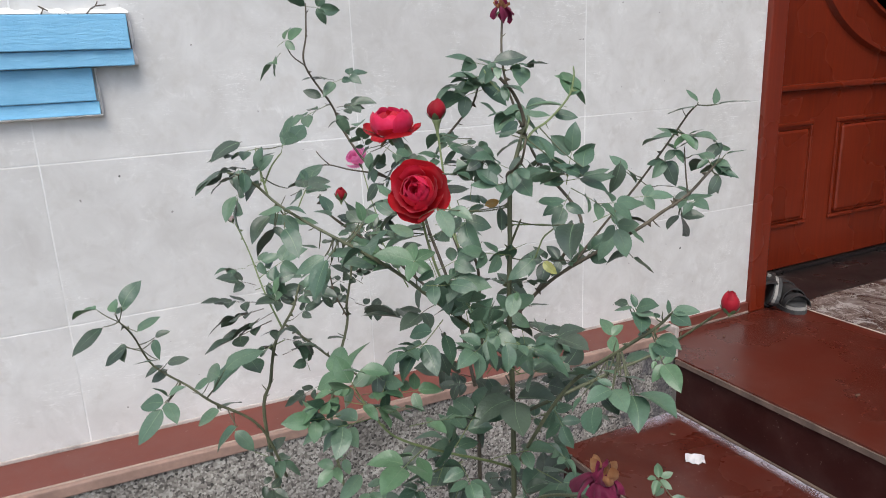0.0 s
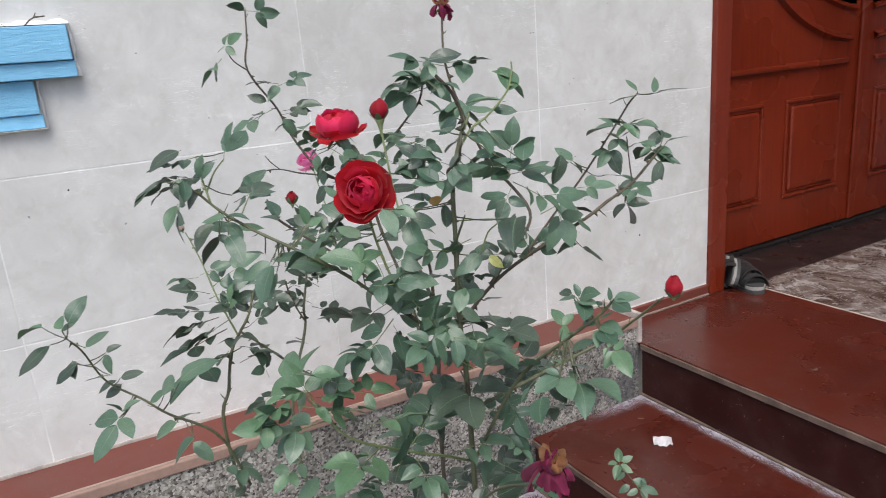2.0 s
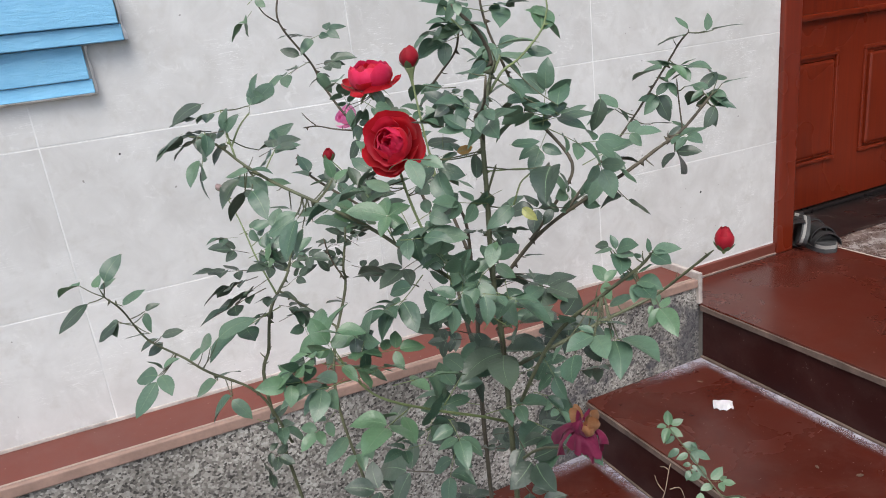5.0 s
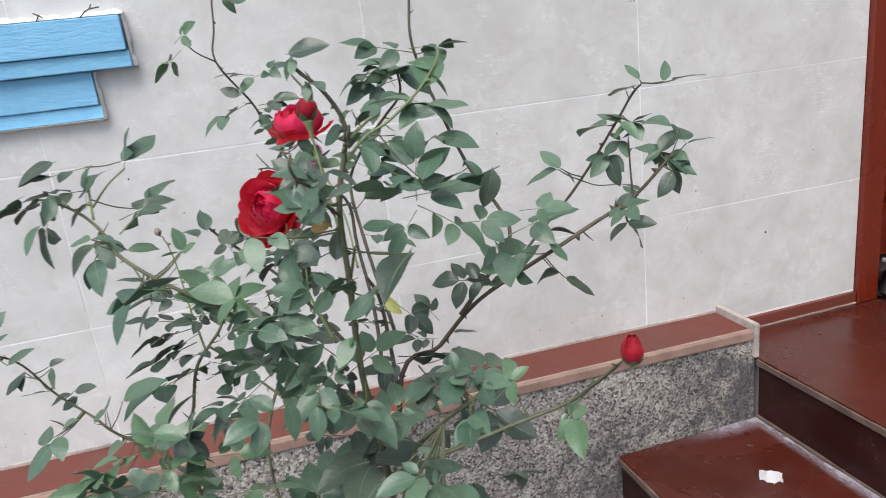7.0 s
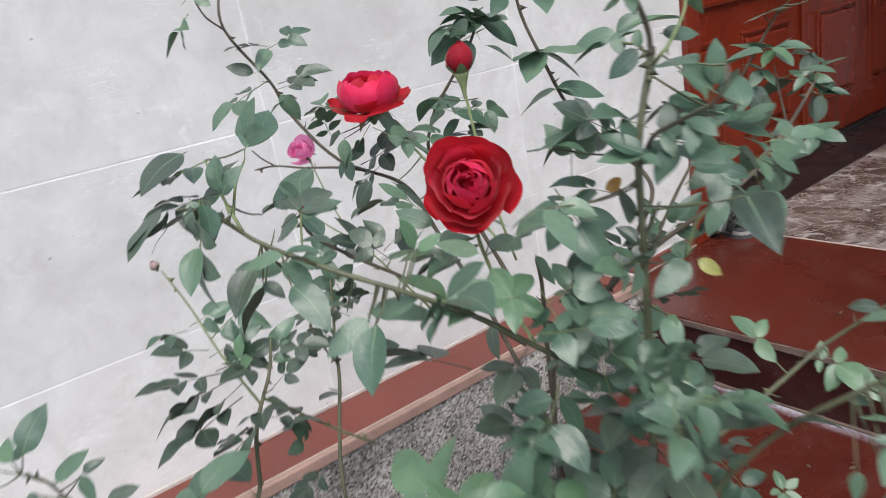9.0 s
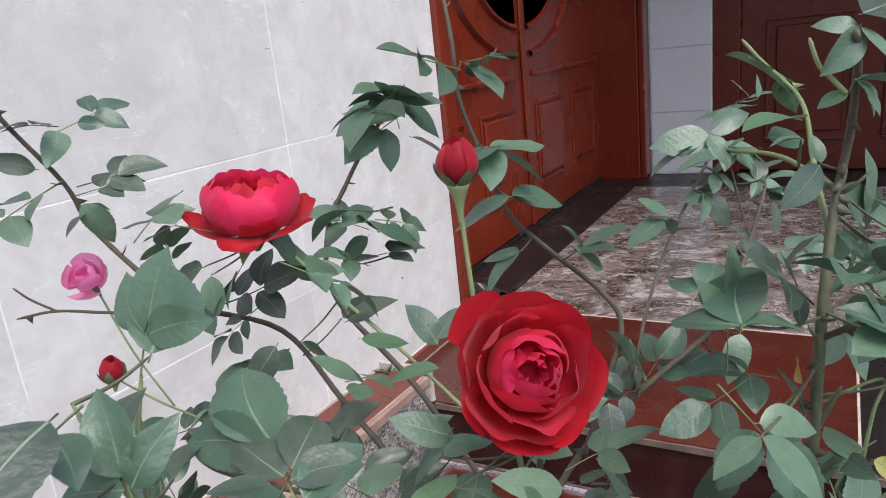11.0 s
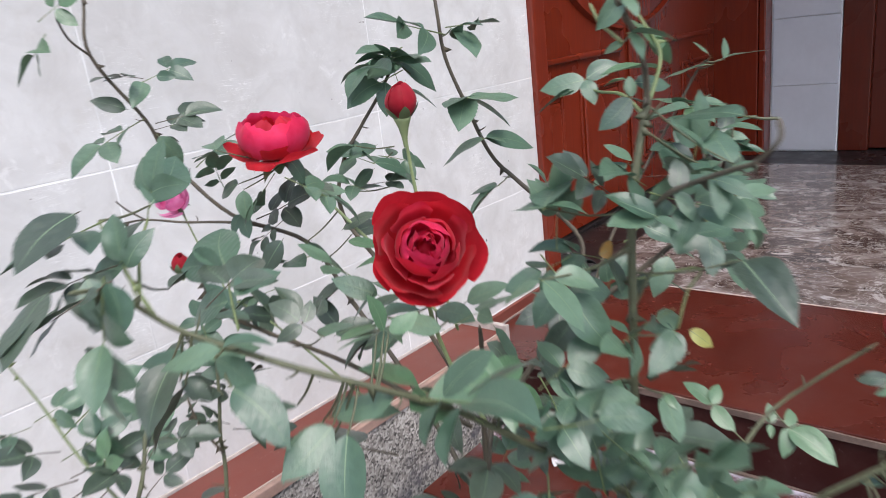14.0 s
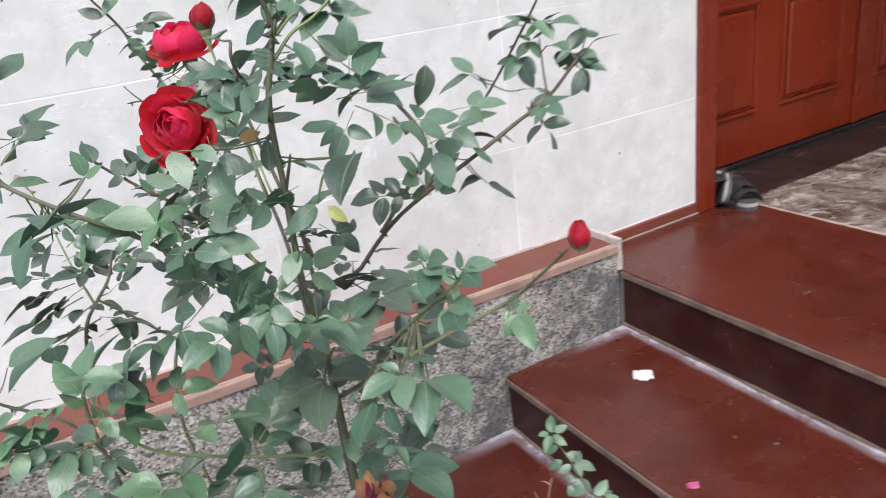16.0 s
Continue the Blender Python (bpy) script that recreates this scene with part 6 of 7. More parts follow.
spray(right_up, (0.921, 1.038, 1.531), (0.915, 1.025, 1.528), [((0.921, 1.007, 1.517), "young_one")])
spray(right, (0.952, 1.005, 1.492), (0.962, 1.007, 1.507), [((0.989, 1.038, 1.518), "one")])
spray(right, (0.952, 1.005, 1.492), (0.975, 1.012, 1.501), [((0.994, 0.996, 1.508), "one")])
spray(right_twig, (0.922, 1.024, 1.500), (0.912, 1.004, 1.506), [((0.910, 0.971, 1.512), "one")])
spray(right, (0.952, 1.005, 1.492), (0.963, 1.017, 1.490), [((0.960, 1.036, 1.477), "one")])
spray(right, (0.952, 1.005, 1.492), (0.965, 1.018, 1.489), [((0.955, 0.983, 1.485), "one")])
spray(right, (0.952, 1.005, 1.492), (0.961, 1.018, 1.493), [((0.961, 0.996, 1.494), "one")])
spray(right, (0.947, 1.006, 1.487), (0.955, 1.009, 1.479), [((0.965, 1.018, 1.456), "dark_one")])
spray(right, (0.952, 1.005, 1.492), (0.964, 1.031, 1.492), [((0.980, 1.065, 1.488), "one")])
spray(right_up, (0.890, 1.063, 1.472), (0.937, 1.086, 1.456), [((0.943, 1.046, 1.467), "dark_one")])
spray(right, (0.907, 1.013, 1.454), (0.918, 1.026, 1.432), [((0.896, 1.022, 1.423), "dark_one")])
spray(right, (0.907, 1.013, 1.454), (0.917, 1.023, 1.433), [((0.933, 1.001, 1.436), "dark_one")])
spray(right, (0.906, 1.013, 1.454), (0.917, 1.019, 1.431), [((0.946, 1.035, 1.407), "dark_one")])
spray(right, (0.831, 1.033, 1.412), (0.846, 1.031, 1.394), [((0.829, 1.053, 1.385), "dark_one")])
spray(right, (0.833, 1.031, 1.413), (0.850, 1.026, 1.390), [((0.878, 1.015, 1.374), "dark_one")])
spray(right_up, (0.892, 1.061, 1.475), (0.869, 1.061, 1.487), [((0.859, 1.080, 1.505), "one")])
spray(right_up, (0.890, 1.062, 1.472), (0.868, 1.066, 1.486), [((0.840, 1.085, 1.480), "one")])
spray(right_up, (0.892, 1.061, 1.475), (0.872, 1.061, 1.485), [((0.886, 1.062, 1.472), "one")])
spray(right, (0.838, 1.025, 1.418), (0.804, 1.006, 1.429), [((0.780, 1.008, 1.408), "one")])

# leaflets of the low, the arching and the reaching shoots
spray(left_low, (0.303, 1.220, 1.362), (0.283, 1.224, 1.379), [((0.258, 1.247, 1.373), "young_one")])
spray(left_low, (0.303, 1.220, 1.362), (0.308, 1.196, 1.385), [((0.326, 1.193, 1.410), "one")])
spray(left_low, (0.303, 1.220, 1.362), (0.301, 1.212, 1.376), [((0.300, 1.234, 1.387), "young_one")])
spray(left_low, (0.304, 1.224, 1.359), (0.300, 1.233, 1.368), [((0.317, 1.230, 1.378), "one")])
spray(left_low, (0.303, 1.220, 1.362), (0.287, 1.218, 1.360), [((0.252, 1.205, 1.346), "dark_one")])
spray(left_low, (0.303, 1.220, 1.362), (0.319, 1.202, 1.353), [((0.340, 1.205, 1.369), "one")])
spray(left_low, (0.320, 1.260, 1.317), (0.338, 1.258, 1.323), [((0.353, 1.254, 1.331), "dark_one")])
spray(left_low, (0.323, 1.263, 1.310), (0.337, 1.269, 1.317), [((0.333, 1.249, 1.304), "one")])
spray(left_low, (0.339, 1.272, 1.276), (0.348, 1.287, 1.277), [((0.371, 1.276, 1.284), "dark_one")])
spray(left_low, (0.323, 1.264, 1.308), (0.337, 1.239, 1.302), [((0.311, 1.232, 1.306), "one")])
spray(left_low, (0.337, 1.273, 1.278), (0.343, 1.288, 1.275), [((0.321, 1.282, 1.271), "dark_one")])
spray(left_low, (0.342, 1.271, 1.274), (0.348, 1.294, 1.266), [((0.327, 1.291, 1.258), "dark_one")])
spray(left_low, (0.322, 1.263, 1.311), (0.306, 1.276, 1.311), [((0.278, 1.279, 1.299), "dark_one")])
spray(left_low, (0.324, 1.265, 1.306), (0.302, 1.291, 1.311), [((0.299, 1.268, 1.301), "dark_one")])
spray(left_low, (0.357, 1.263, 1.261), (0.341, 1.245, 1.252), [((0.329, 1.248, 1.268), "one")])
spray(left_low, (0.359, 1.262, 1.259), (0.342, 1.229, 1.259), [((0.358, 1.226, 1.271), "one")])
spray(left_low, (0.359, 1.262, 1.260), (0.335, 1.219, 1.257), [((0.310, 1.248, 1.246), "one")])
spray(left_low, (0.360, 1.262, 1.259), (0.337, 1.223, 1.255), [((0.344, 1.193, 1.249), "one")])
spray(left_low, (0.360, 1.262, 1.259), (0.332, 1.221, 1.250), [((0.299, 1.204, 1.227), "one")])
spray(left_low, (0.379, 1.250, 1.242), (0.388, 1.224, 1.270), [((0.370, 1.237, 1.260), "one")])
spray(left_low, (0.384, 1.247, 1.237), (0.396, 1.199, 1.283), [((0.386, 1.243, 1.277), "one")])
spray(left_low, (0.384, 1.247, 1.238), (0.407, 1.230, 1.276), [((0.446, 1.228, 1.301), "one")])
spray(left_low, (0.400, 1.242, 1.224), (0.397, 1.244, 1.221), [((0.426, 1.274, 1.221), "one")])
spray(left_low, (0.398, 1.242, 1.225), (0.396, 1.235, 1.223), [((0.366, 1.249, 1.209), "one")])
spray(left_low, (0.406, 1.241, 1.219), (0.404, 1.165, 1.233), [((0.374, 1.176, 1.209), "one")])
spray(left_low, (0.412, 1.240, 1.214), (0.404, 1.192, 1.214), [((0.420, 1.173, 1.196), "one")])
spray(arch_up, (0.449, 1.124, 1.545), (0.477, 1.129, 1.545), [((0.507, 1.150, 1.563), "one")])
spray(arch_up, (0.449, 1.108, 1.519), (0.480, 1.136, 1.500), [((0.505, 1.142, 1.506), "dark_one")])
spray(arch, (0.465, 1.059, 1.488), (0.453, 1.053, 1.495), [((0.433, 1.065, 1.498), "one")])
spray(arch, (0.465, 1.060, 1.488), (0.453, 1.053, 1.495), [((0.472, 1.044, 1.495), "one")])
spray(arch, (0.463, 1.065, 1.490), (0.454, 1.062, 1.488), [((0.465, 1.049, 1.472), "one")])
spray(arch, (0.457, 1.081, 1.495), (0.451, 1.086, 1.471), [((0.432, 1.100, 1.450), "dark_one")])
spray(arch, (0.455, 1.085, 1.496), (0.452, 1.091, 1.472), [((0.459, 1.079, 1.463), "dark_one")])
spray(arch, (0.491, 1.023, 1.469), (0.481, 1.026, 1.452), [((0.453, 1.028, 1.443), "one")])
spray(arch, (0.494, 1.020, 1.467), (0.480, 1.015, 1.452), [((0.458, 1.002, 1.425), "one")])
spray(arch, (0.481, 1.032, 1.476), (0.484, 1.053, 1.453), [((0.467, 1.054, 1.463), "one")])
spray(arch, (0.490, 1.024, 1.470), (0.485, 1.031, 1.452), [((0.507, 1.012, 1.458), "one")])
spray(arch, (0.499, 1.015, 1.464), (0.521, 1.028, 1.479), [((0.517, 1.030, 1.498), "young_one")])
spray(arch, (0.500, 1.015, 1.463), (0.521, 1.025, 1.479), [((0.532, 1.016, 1.487), "young_one")])
spray(arch, (0.498, 1.017, 1.465), (0.519, 1.031, 1.478), [((0.503, 1.043, 1.475), "young_one")])
spray(main_right, (0.676, 0.964, 1.559), (0.698, 0.926, 1.523), [((0.717, 0.944, 1.545), "one")])
spray(main_right, (0.661, 0.961, 1.549), (0.698, 0.929, 1.517), [((0.678, 0.939, 1.530), "one")])
spray(main_right, (0.661, 0.961, 1.549), (0.700, 0.929, 1.515), [((0.725, 0.923, 1.520), "one")])
spray(low_front, (0.683, 0.820, 1.403), (0.679, 0.835, 1.420), [((0.673, 0.851, 1.418), "one")])
spray(low_front, (0.681, 0.823, 1.400), (0.683, 0.845, 1.419), [((0.680, 0.860, 1.418), "dark_one")])
spray(low_front, (0.684, 0.819, 1.404), (0.681, 0.834, 1.420), [((0.681, 0.838, 1.431), "one")])
spray(low_front, (0.684, 0.819, 1.404), (0.681, 0.833, 1.419), [((0.681, 0.813, 1.430), "one")])
spray(low_front, (0.684, 0.818, 1.405), (0.682, 0.832, 1.418), [((0.679, 0.811, 1.421), "one")])
spray(low_front, (0.683, 0.820, 1.403), (0.680, 0.833, 1.417), [((0.666, 0.808, 1.416), "one")])
spray(low_front, (0.694, 0.807, 1.421), (0.686, 0.802, 1.424), [((0.689, 0.803, 1.434), "one")])
spray(low_front, (0.694, 0.807, 1.421), (0.688, 0.800, 1.426), [((0.696, 0.782, 1.432), "one")])
spray(low_front, (0.694, 0.807, 1.421), (0.687, 0.800, 1.424), [((0.683, 0.778, 1.424), "one")])
spray(low_front, (0.689, 0.812, 1.413), (0.684, 0.814, 1.417), [((0.693, 0.819, 1.419), "one")])
spray(low_front, (0.684, 0.819, 1.404), (0.687, 0.818, 1.401), [((0.678, 0.827, 1.401), "one")])
spray(low_front, (0.686, 0.815, 1.408), (0.682, 0.811, 1.406), [((0.686, 0.799, 1.416), "one")])
spray(low_front, (0.685, 0.817, 1.406), (0.681, 0.809, 1.401), [((0.681, 0.786, 1.405), "one")])
spray(low_front, (0.684, 0.818, 1.405), (0.680, 0.809, 1.399), [((0.665, 0.795, 1.396), "one")])
spray(low_front, (0.685, 0.817, 1.407), (0.682, 0.807, 1.400), [((0.671, 0.779, 1.400), "one")])
spray(low_front, (0.671, 0.840, 1.381), (0.659, 0.824, 1.368), [((0.657, 0.796, 1.380), "one")])
spray(low_front, (0.670, 0.840, 1.381), (0.658, 0.826, 1.369), [((0.655, 0.842, 1.371), "one")])
spray(low_front, (0.670, 0.841, 1.381), (0.645, 0.818, 1.363), [((0.619, 0.815, 1.363), "one")])
spray(low_front, (0.671, 0.840, 1.382), (0.646, 0.819, 1.365), [((0.639, 0.828, 1.370), "one")])
spray(low_front, (0.670, 0.840, 1.381), (0.646, 0.818, 1.363), [((0.633, 0.791, 1.365), "one")])
spray(low_front, (0.670, 0.845, 1.377), (0.625, 0.815, 1.355), [((0.605, 0.790, 1.350), "one")])
spray(low_front, (0.671, 0.838, 1.384), (0.656, 0.807, 1.360), [((0.638, 0.779, 1.353), "one")])
spray(low_front, (0.671, 0.838, 1.384), (0.658, 0.805, 1.361), [((0.662, 0.766, 1.368), "one")])
spray(low_front, (0.671, 0.838, 1.384), (0.655, 0.809, 1.361), [((0.658, 0.821, 1.365), "one")])
spray(low_front, (0.668, 0.851, 1.371), (0.644, 0.827, 1.352), [((0.640, 0.805, 1.352), "dark_one")])
spray(low_front, (0.668, 0.852, 1.370), (0.625, 0.831, 1.357), [((0.610, 0.828, 1.354), "one")])
spray(low_front, (0.670, 0.844, 1.377), (0.677, 0.840, 1.371), [((0.686, 0.827, 1.385), "one")])
spray(low_front, (0.669, 0.849, 1.373), (0.671, 0.843, 1.367), [((0.670, 0.856, 1.368), "one")])
spray(arch, (0.560, 0.998, 1.414), (0.554, 0.988, 1.444), [((0.521, 1.003, 1.453), "young_one"), ((0.558, 1.009, 1.459), "young_one"), ((0.578, 0.993, 1.452), "young_one"), ((0.564, 0.971, 1.433), "young_one"), ((0.539, 0.972, 1.436), "young_one")], (-0.55, -0.50, 0.62))
spray(arch, (0.598, 0.980, 1.375), (0.585, 0.967, 1.427), [((0.598, 0.980, 1.438), "one"), ((0.587, 0.982, 1.433), "one"), ((0.608, 0.943, 1.423), "one"), ((0.569, 0.952, 1.418), "one"), ((0.588, 0.951, 1.409), "one")], (-0.50, -0.55, 0.62))
spray(main_left, (0.621, 0.953, 1.612), (0.624, 0.952, 1.615), [((0.621, 0.964, 1.619), "one"), ((0.620, 0.942, 1.607), "one"), ((0.615, 0.960, 1.602), "one")], (-0.50, -0.52, 0.62))
spray(main_left, (0.634, 0.952, 1.599), (0.629, 0.954, 1.594), [((0.626, 0.963, 1.590), "young_one")], (-0.50, -0.52, 0.62))
spray(main_left, (0.632, 0.952, 1.601), (0.630, 0.952, 1.598), [((0.627, 0.942, 1.590), "one"), ((0.640, 0.933, 1.597), "one"), ((0.631, 0.944, 1.587), "young_one")])
spray(main_side, (0.689, 1.007, 1.569), (0.690, 1.007, 1.573), [((0.675, 1.028, 1.572), "one"), ((0.701, 0.991, 1.581), "one"), ((0.680, 0.997, 1.561), "one")], (-0.50, -0.52, 0.62))
spray(main_side, (0.689, 1.007, 1.569), (0.687, 1.012, 1.568), [((0.673, 1.031, 1.561), "one"), ((0.678, 1.017, 1.567), "young_one"), ((0.680, 1.024, 1.569), "young_one")])
spray(main_side, (0.667, 0.970, 1.562), (0.662, 0.969, 1.574), [((0.659, 0.980, 1.574), "young_one")])
spray(main, (0.655, 0.954, 1.563), (0.652, 0.962, 1.566), [((0.636, 0.971, 1.554), "one"), ((0.656, 0.964, 1.577), "young_one")], (-0.50, -0.52, 0.62))
spray(near_twig, (0.607, 0.881, 1.561), (0.601, 0.891, 1.563), [((0.608, 0.921, 1.570), "one")], (-0.30, -0.45, 0.80))
spray(near_twig, (0.617, 0.910, 1.534), (0.618, 0.909, 1.533), [((0.616, 0.893, 1.529), "one"), ((0.608, 0.901, 1.522), "one"), ((0.624, 0.916, 1.538), "one")], (-0.50, -0.52, 0.62))
spray(near_twig, (0.622, 0.928, 1.526), (0.622, 0.928, 1.526), [((0.631, 0.931, 1.541), "dark_one"), ((0.616, 0.917, 1.517), "one")], (-0.50, -0.52, 0.62))
spray(main, (0.642, 0.959, 1.511), (0.613, 0.934, 1.516), [((0.602, 0.950, 1.531), "one"), ((0.594, 0.949, 1.516), "one"), ((0.609, 0.922, 1.513), "one")], (-0.50, -0.52, 0.62))
spray(main, (0.640, 0.960, 1.476), (0.680, 0.917, 1.475), [((0.649, 0.882, 1.467), "dark_one"), ((0.679, 0.933, 1.471), "dark_one")], (-0.50, -0.52, 0.62))
spray(main, (0.641, 0.959, 1.489), (0.587, 0.976, 1.490), [((0.598, 0.957, 1.486), "one")], (-0.50, -0.52, 0.62))
spray(main, (0.640, 0.960, 1.440), (0.654, 0.943, 1.440), [((0.653, 0.959, 1.443), "one"), ((0.671, 0.954, 1.451), "one"), ((0.628, 0.941, 1.431), "one"), ((0.640, 0.950, 1.434), "one"), ((0.643, 0.935, 1.431), "one")], (-0.50, -0.52, 0.62))
spray(right_up, (0.922, 1.037, 1.533), (0.929, 1.030, 1.525), [((0.946, 1.022, 1.532), "one"), ((0.907, 1.041, 1.535), "one"), ((0.945, 1.007, 1.526), "one"), ((0.908, 1.029, 1.517), "young_one"), ((0.926, 1.010, 1.514), "one")])
spray(right_up, (0.914, 1.044, 1.516), (0.920, 1.037, 1.509), [((0.916, 1.051, 1.518), "young_one"), ((0.938, 1.035, 1.519), "one"), ((0.918, 1.021, 1.499), "one"), ((0.902, 1.036, 1.499), "one")])
spray(right_up, (0.905, 1.051, 1.500), (0.911, 1.044, 1.495), [((0.893, 1.055, 1.494), "one"), ((0.905, 1.026, 1.471), "dark_one"), ((0.891, 1.040, 1.479), "one"), ((0.917, 1.028, 1.482), "one")])
spray(right, (0.945, 1.006, 1.485), (0.951, 0.999, 1.480), [((0.966, 0.997, 1.491), "one"), ((0.954, 1.011, 1.496), "one"), ((0.961, 0.980, 1.482), "one"), ((0.932, 0.992, 1.463), "dark_one")])
spray(right, (0.949, 1.006, 1.489), (0.945, 1.011, 1.497), [((0.929, 1.012, 1.491), "one"), ((0.959, 1.007, 1.507), "one"), ((0.944, 1.023, 1.506), "one"), ((0.965, 1.011, 1.518), "dark_one")])
spray(right, (0.920, 1.011, 1.462), (0.921, 1.011, 1.460), [((0.898, 1.016, 1.450), "dark_one"), ((0.916, 1.026, 1.469), "one")])
spray(low_right, (0.800, 0.928, 1.320), (0.797, 0.917, 1.310), [((0.780, 0.915, 1.297), "young_one"), ((0.811, 0.920, 1.318), "young_one"), ((0.786, 0.884, 1.301), "young_one")], (-0.50, -0.45, 0.70))
spray(low_right, (0.797, 0.931, 1.316), (0.799, 0.930, 1.308), [((0.791, 0.927, 1.303), "young_one"), ((0.810, 0.934, 1.319), "young_one")], (-0.50, -0.45, 0.70))
spray(low_right, (0.767, 0.938, 1.308), (0.764, 0.960, 1.334), [((0.766, 0.981, 1.347), "young_one"), ((0.778, 0.959, 1.345), "young_one"), ((0.757, 0.942, 1.323), "young_one")], (-0.50, -0.45, 0.70))
spray(main, (0.640, 0.961, 1.412), (0.634, 0.941, 1.412), [((0.618, 0.926, 1.398), "one"), ((0.629, 0.933, 1.409), "young_one")], (-0.50, -0.45, 0.70))

# crowded tips of the shoots
whorl(main, (0.640, 0.950, 1.330), ["five", "five", "three"], 0.055, 6)

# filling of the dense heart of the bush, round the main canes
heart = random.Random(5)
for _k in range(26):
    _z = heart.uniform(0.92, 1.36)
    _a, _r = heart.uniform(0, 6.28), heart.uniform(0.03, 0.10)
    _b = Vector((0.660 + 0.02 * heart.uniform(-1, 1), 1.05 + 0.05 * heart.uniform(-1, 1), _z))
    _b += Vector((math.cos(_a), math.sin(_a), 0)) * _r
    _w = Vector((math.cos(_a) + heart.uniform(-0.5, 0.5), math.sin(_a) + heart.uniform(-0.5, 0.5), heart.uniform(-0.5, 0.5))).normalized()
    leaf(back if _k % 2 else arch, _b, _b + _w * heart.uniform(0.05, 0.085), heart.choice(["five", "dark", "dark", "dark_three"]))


def scatter(parent, line, count, low, high, kinds, reach, seed):
    """More leaves along a cane, turned all ways."""
    rnd, path = random.Random(seed), glide(line, 8)
    for k in range(count):
        q = path[int(len(path) * (low + (high - low) * (k + rnd.random()) / count)) % len(path)]
        a = 2.4 * k + rnd.uniform(-0.5, 0.5)
        w = Vector((math.cos(a), 0.8 * math.sin(a) - 0.25, rnd.uniform(-0.25, 0.55))).normalized()
        foot = q + w * 0.012
        leaf(parent, foot, foot + w * reach * rnd.uniform(0.75, 1.2), rnd.choice(kinds))


scatter(main, [(0.648, 0.970, 1.22), (0.639, 0.962, 1.37), (0.641, 0.959, 1.50), (0.656, 0.954, 1.56)], 3, 0.05, 1.0, ["five", "five", "dark"], 0.048, 21)
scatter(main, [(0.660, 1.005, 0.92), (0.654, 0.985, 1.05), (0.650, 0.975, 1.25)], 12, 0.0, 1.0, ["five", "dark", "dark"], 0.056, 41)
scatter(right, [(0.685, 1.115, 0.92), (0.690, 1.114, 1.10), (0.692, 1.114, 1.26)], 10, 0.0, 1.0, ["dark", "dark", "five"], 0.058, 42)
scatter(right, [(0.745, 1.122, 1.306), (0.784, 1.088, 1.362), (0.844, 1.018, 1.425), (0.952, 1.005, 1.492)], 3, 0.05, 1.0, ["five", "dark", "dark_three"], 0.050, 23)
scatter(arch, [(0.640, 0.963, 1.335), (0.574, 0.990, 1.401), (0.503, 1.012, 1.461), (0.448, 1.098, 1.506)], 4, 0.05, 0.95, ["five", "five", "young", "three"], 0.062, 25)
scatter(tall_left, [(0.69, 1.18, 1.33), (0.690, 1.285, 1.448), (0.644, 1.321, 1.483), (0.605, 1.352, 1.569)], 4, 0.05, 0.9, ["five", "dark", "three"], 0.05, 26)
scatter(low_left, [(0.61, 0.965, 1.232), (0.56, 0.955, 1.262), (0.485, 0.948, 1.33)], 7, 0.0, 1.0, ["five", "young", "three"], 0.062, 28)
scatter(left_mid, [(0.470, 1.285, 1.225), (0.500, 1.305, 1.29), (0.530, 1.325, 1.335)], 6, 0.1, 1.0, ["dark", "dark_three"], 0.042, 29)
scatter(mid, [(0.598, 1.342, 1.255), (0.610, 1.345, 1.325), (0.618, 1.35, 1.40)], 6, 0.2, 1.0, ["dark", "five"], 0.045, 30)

# blooms
open_rose((0.604, 1.072, 1.488), (-0.60, -0.66, 0.38), 0.0296, "fully open crimson rose with a hot pink heart", 4, (-0.25, 0.45, -1.1))
cupped_rose((0.649, 1.252, 1.532), (-0.10, -0.14, 1.0), 0.0315, "half-open crimson and pink rose seen from its side", 7, (-0.45, -0.70, 0.0))
rosebud((0.644, 1.112, 1.561), (-0.05, -0.05, 1.0), 0.0158, PETAL_BUD, "fat crimson bud on a pale stem", 1, 1.28, 0.46)
rosebud((0.818, 0.857, 1.381), (0.12, 0.05, 1.0), 0.0128, PETAL_BUD, "slim scarlet bud on a long stem", 2, 1.55, 0.30, 0.30)
rosebud((0.611, 1.362, 1.437), (0.0, -0.1, 1.0), 0.0125, PETAL_BUD, "small red bud just opening", 3, 1.30, 0.75, 0.6)
small_rose((0.682, 1.475, 1.472), (-0.45, -0.45, 0.7), 0.0190, PETAL_PALE, "small faded pink bloom", 8)
rosebud((0.463, 1.391, 1.420), (-0.3, -0.1, 1.0), 0.0068, PETAL_FADED, "tiny withered whitish bud", 5, 1.3, 0.6, 0.5)
wilted_rose((0.603, 0.778, 1.312), (0.05, -0.1, 1.0), 0.0218, 3, PETAL_DRY, PETAL_WILTED, "withered magenta rose with a dry brown heart")
wilted_rose((0.771, 1.180, 1.676), (-0.1, -0.1, 1.0), 0.016, 6, PETAL_DRY, PETAL_WILTED, "shrivelled dark red rose at the top of the bush")

# ---------------------------------------------------------------- loose things


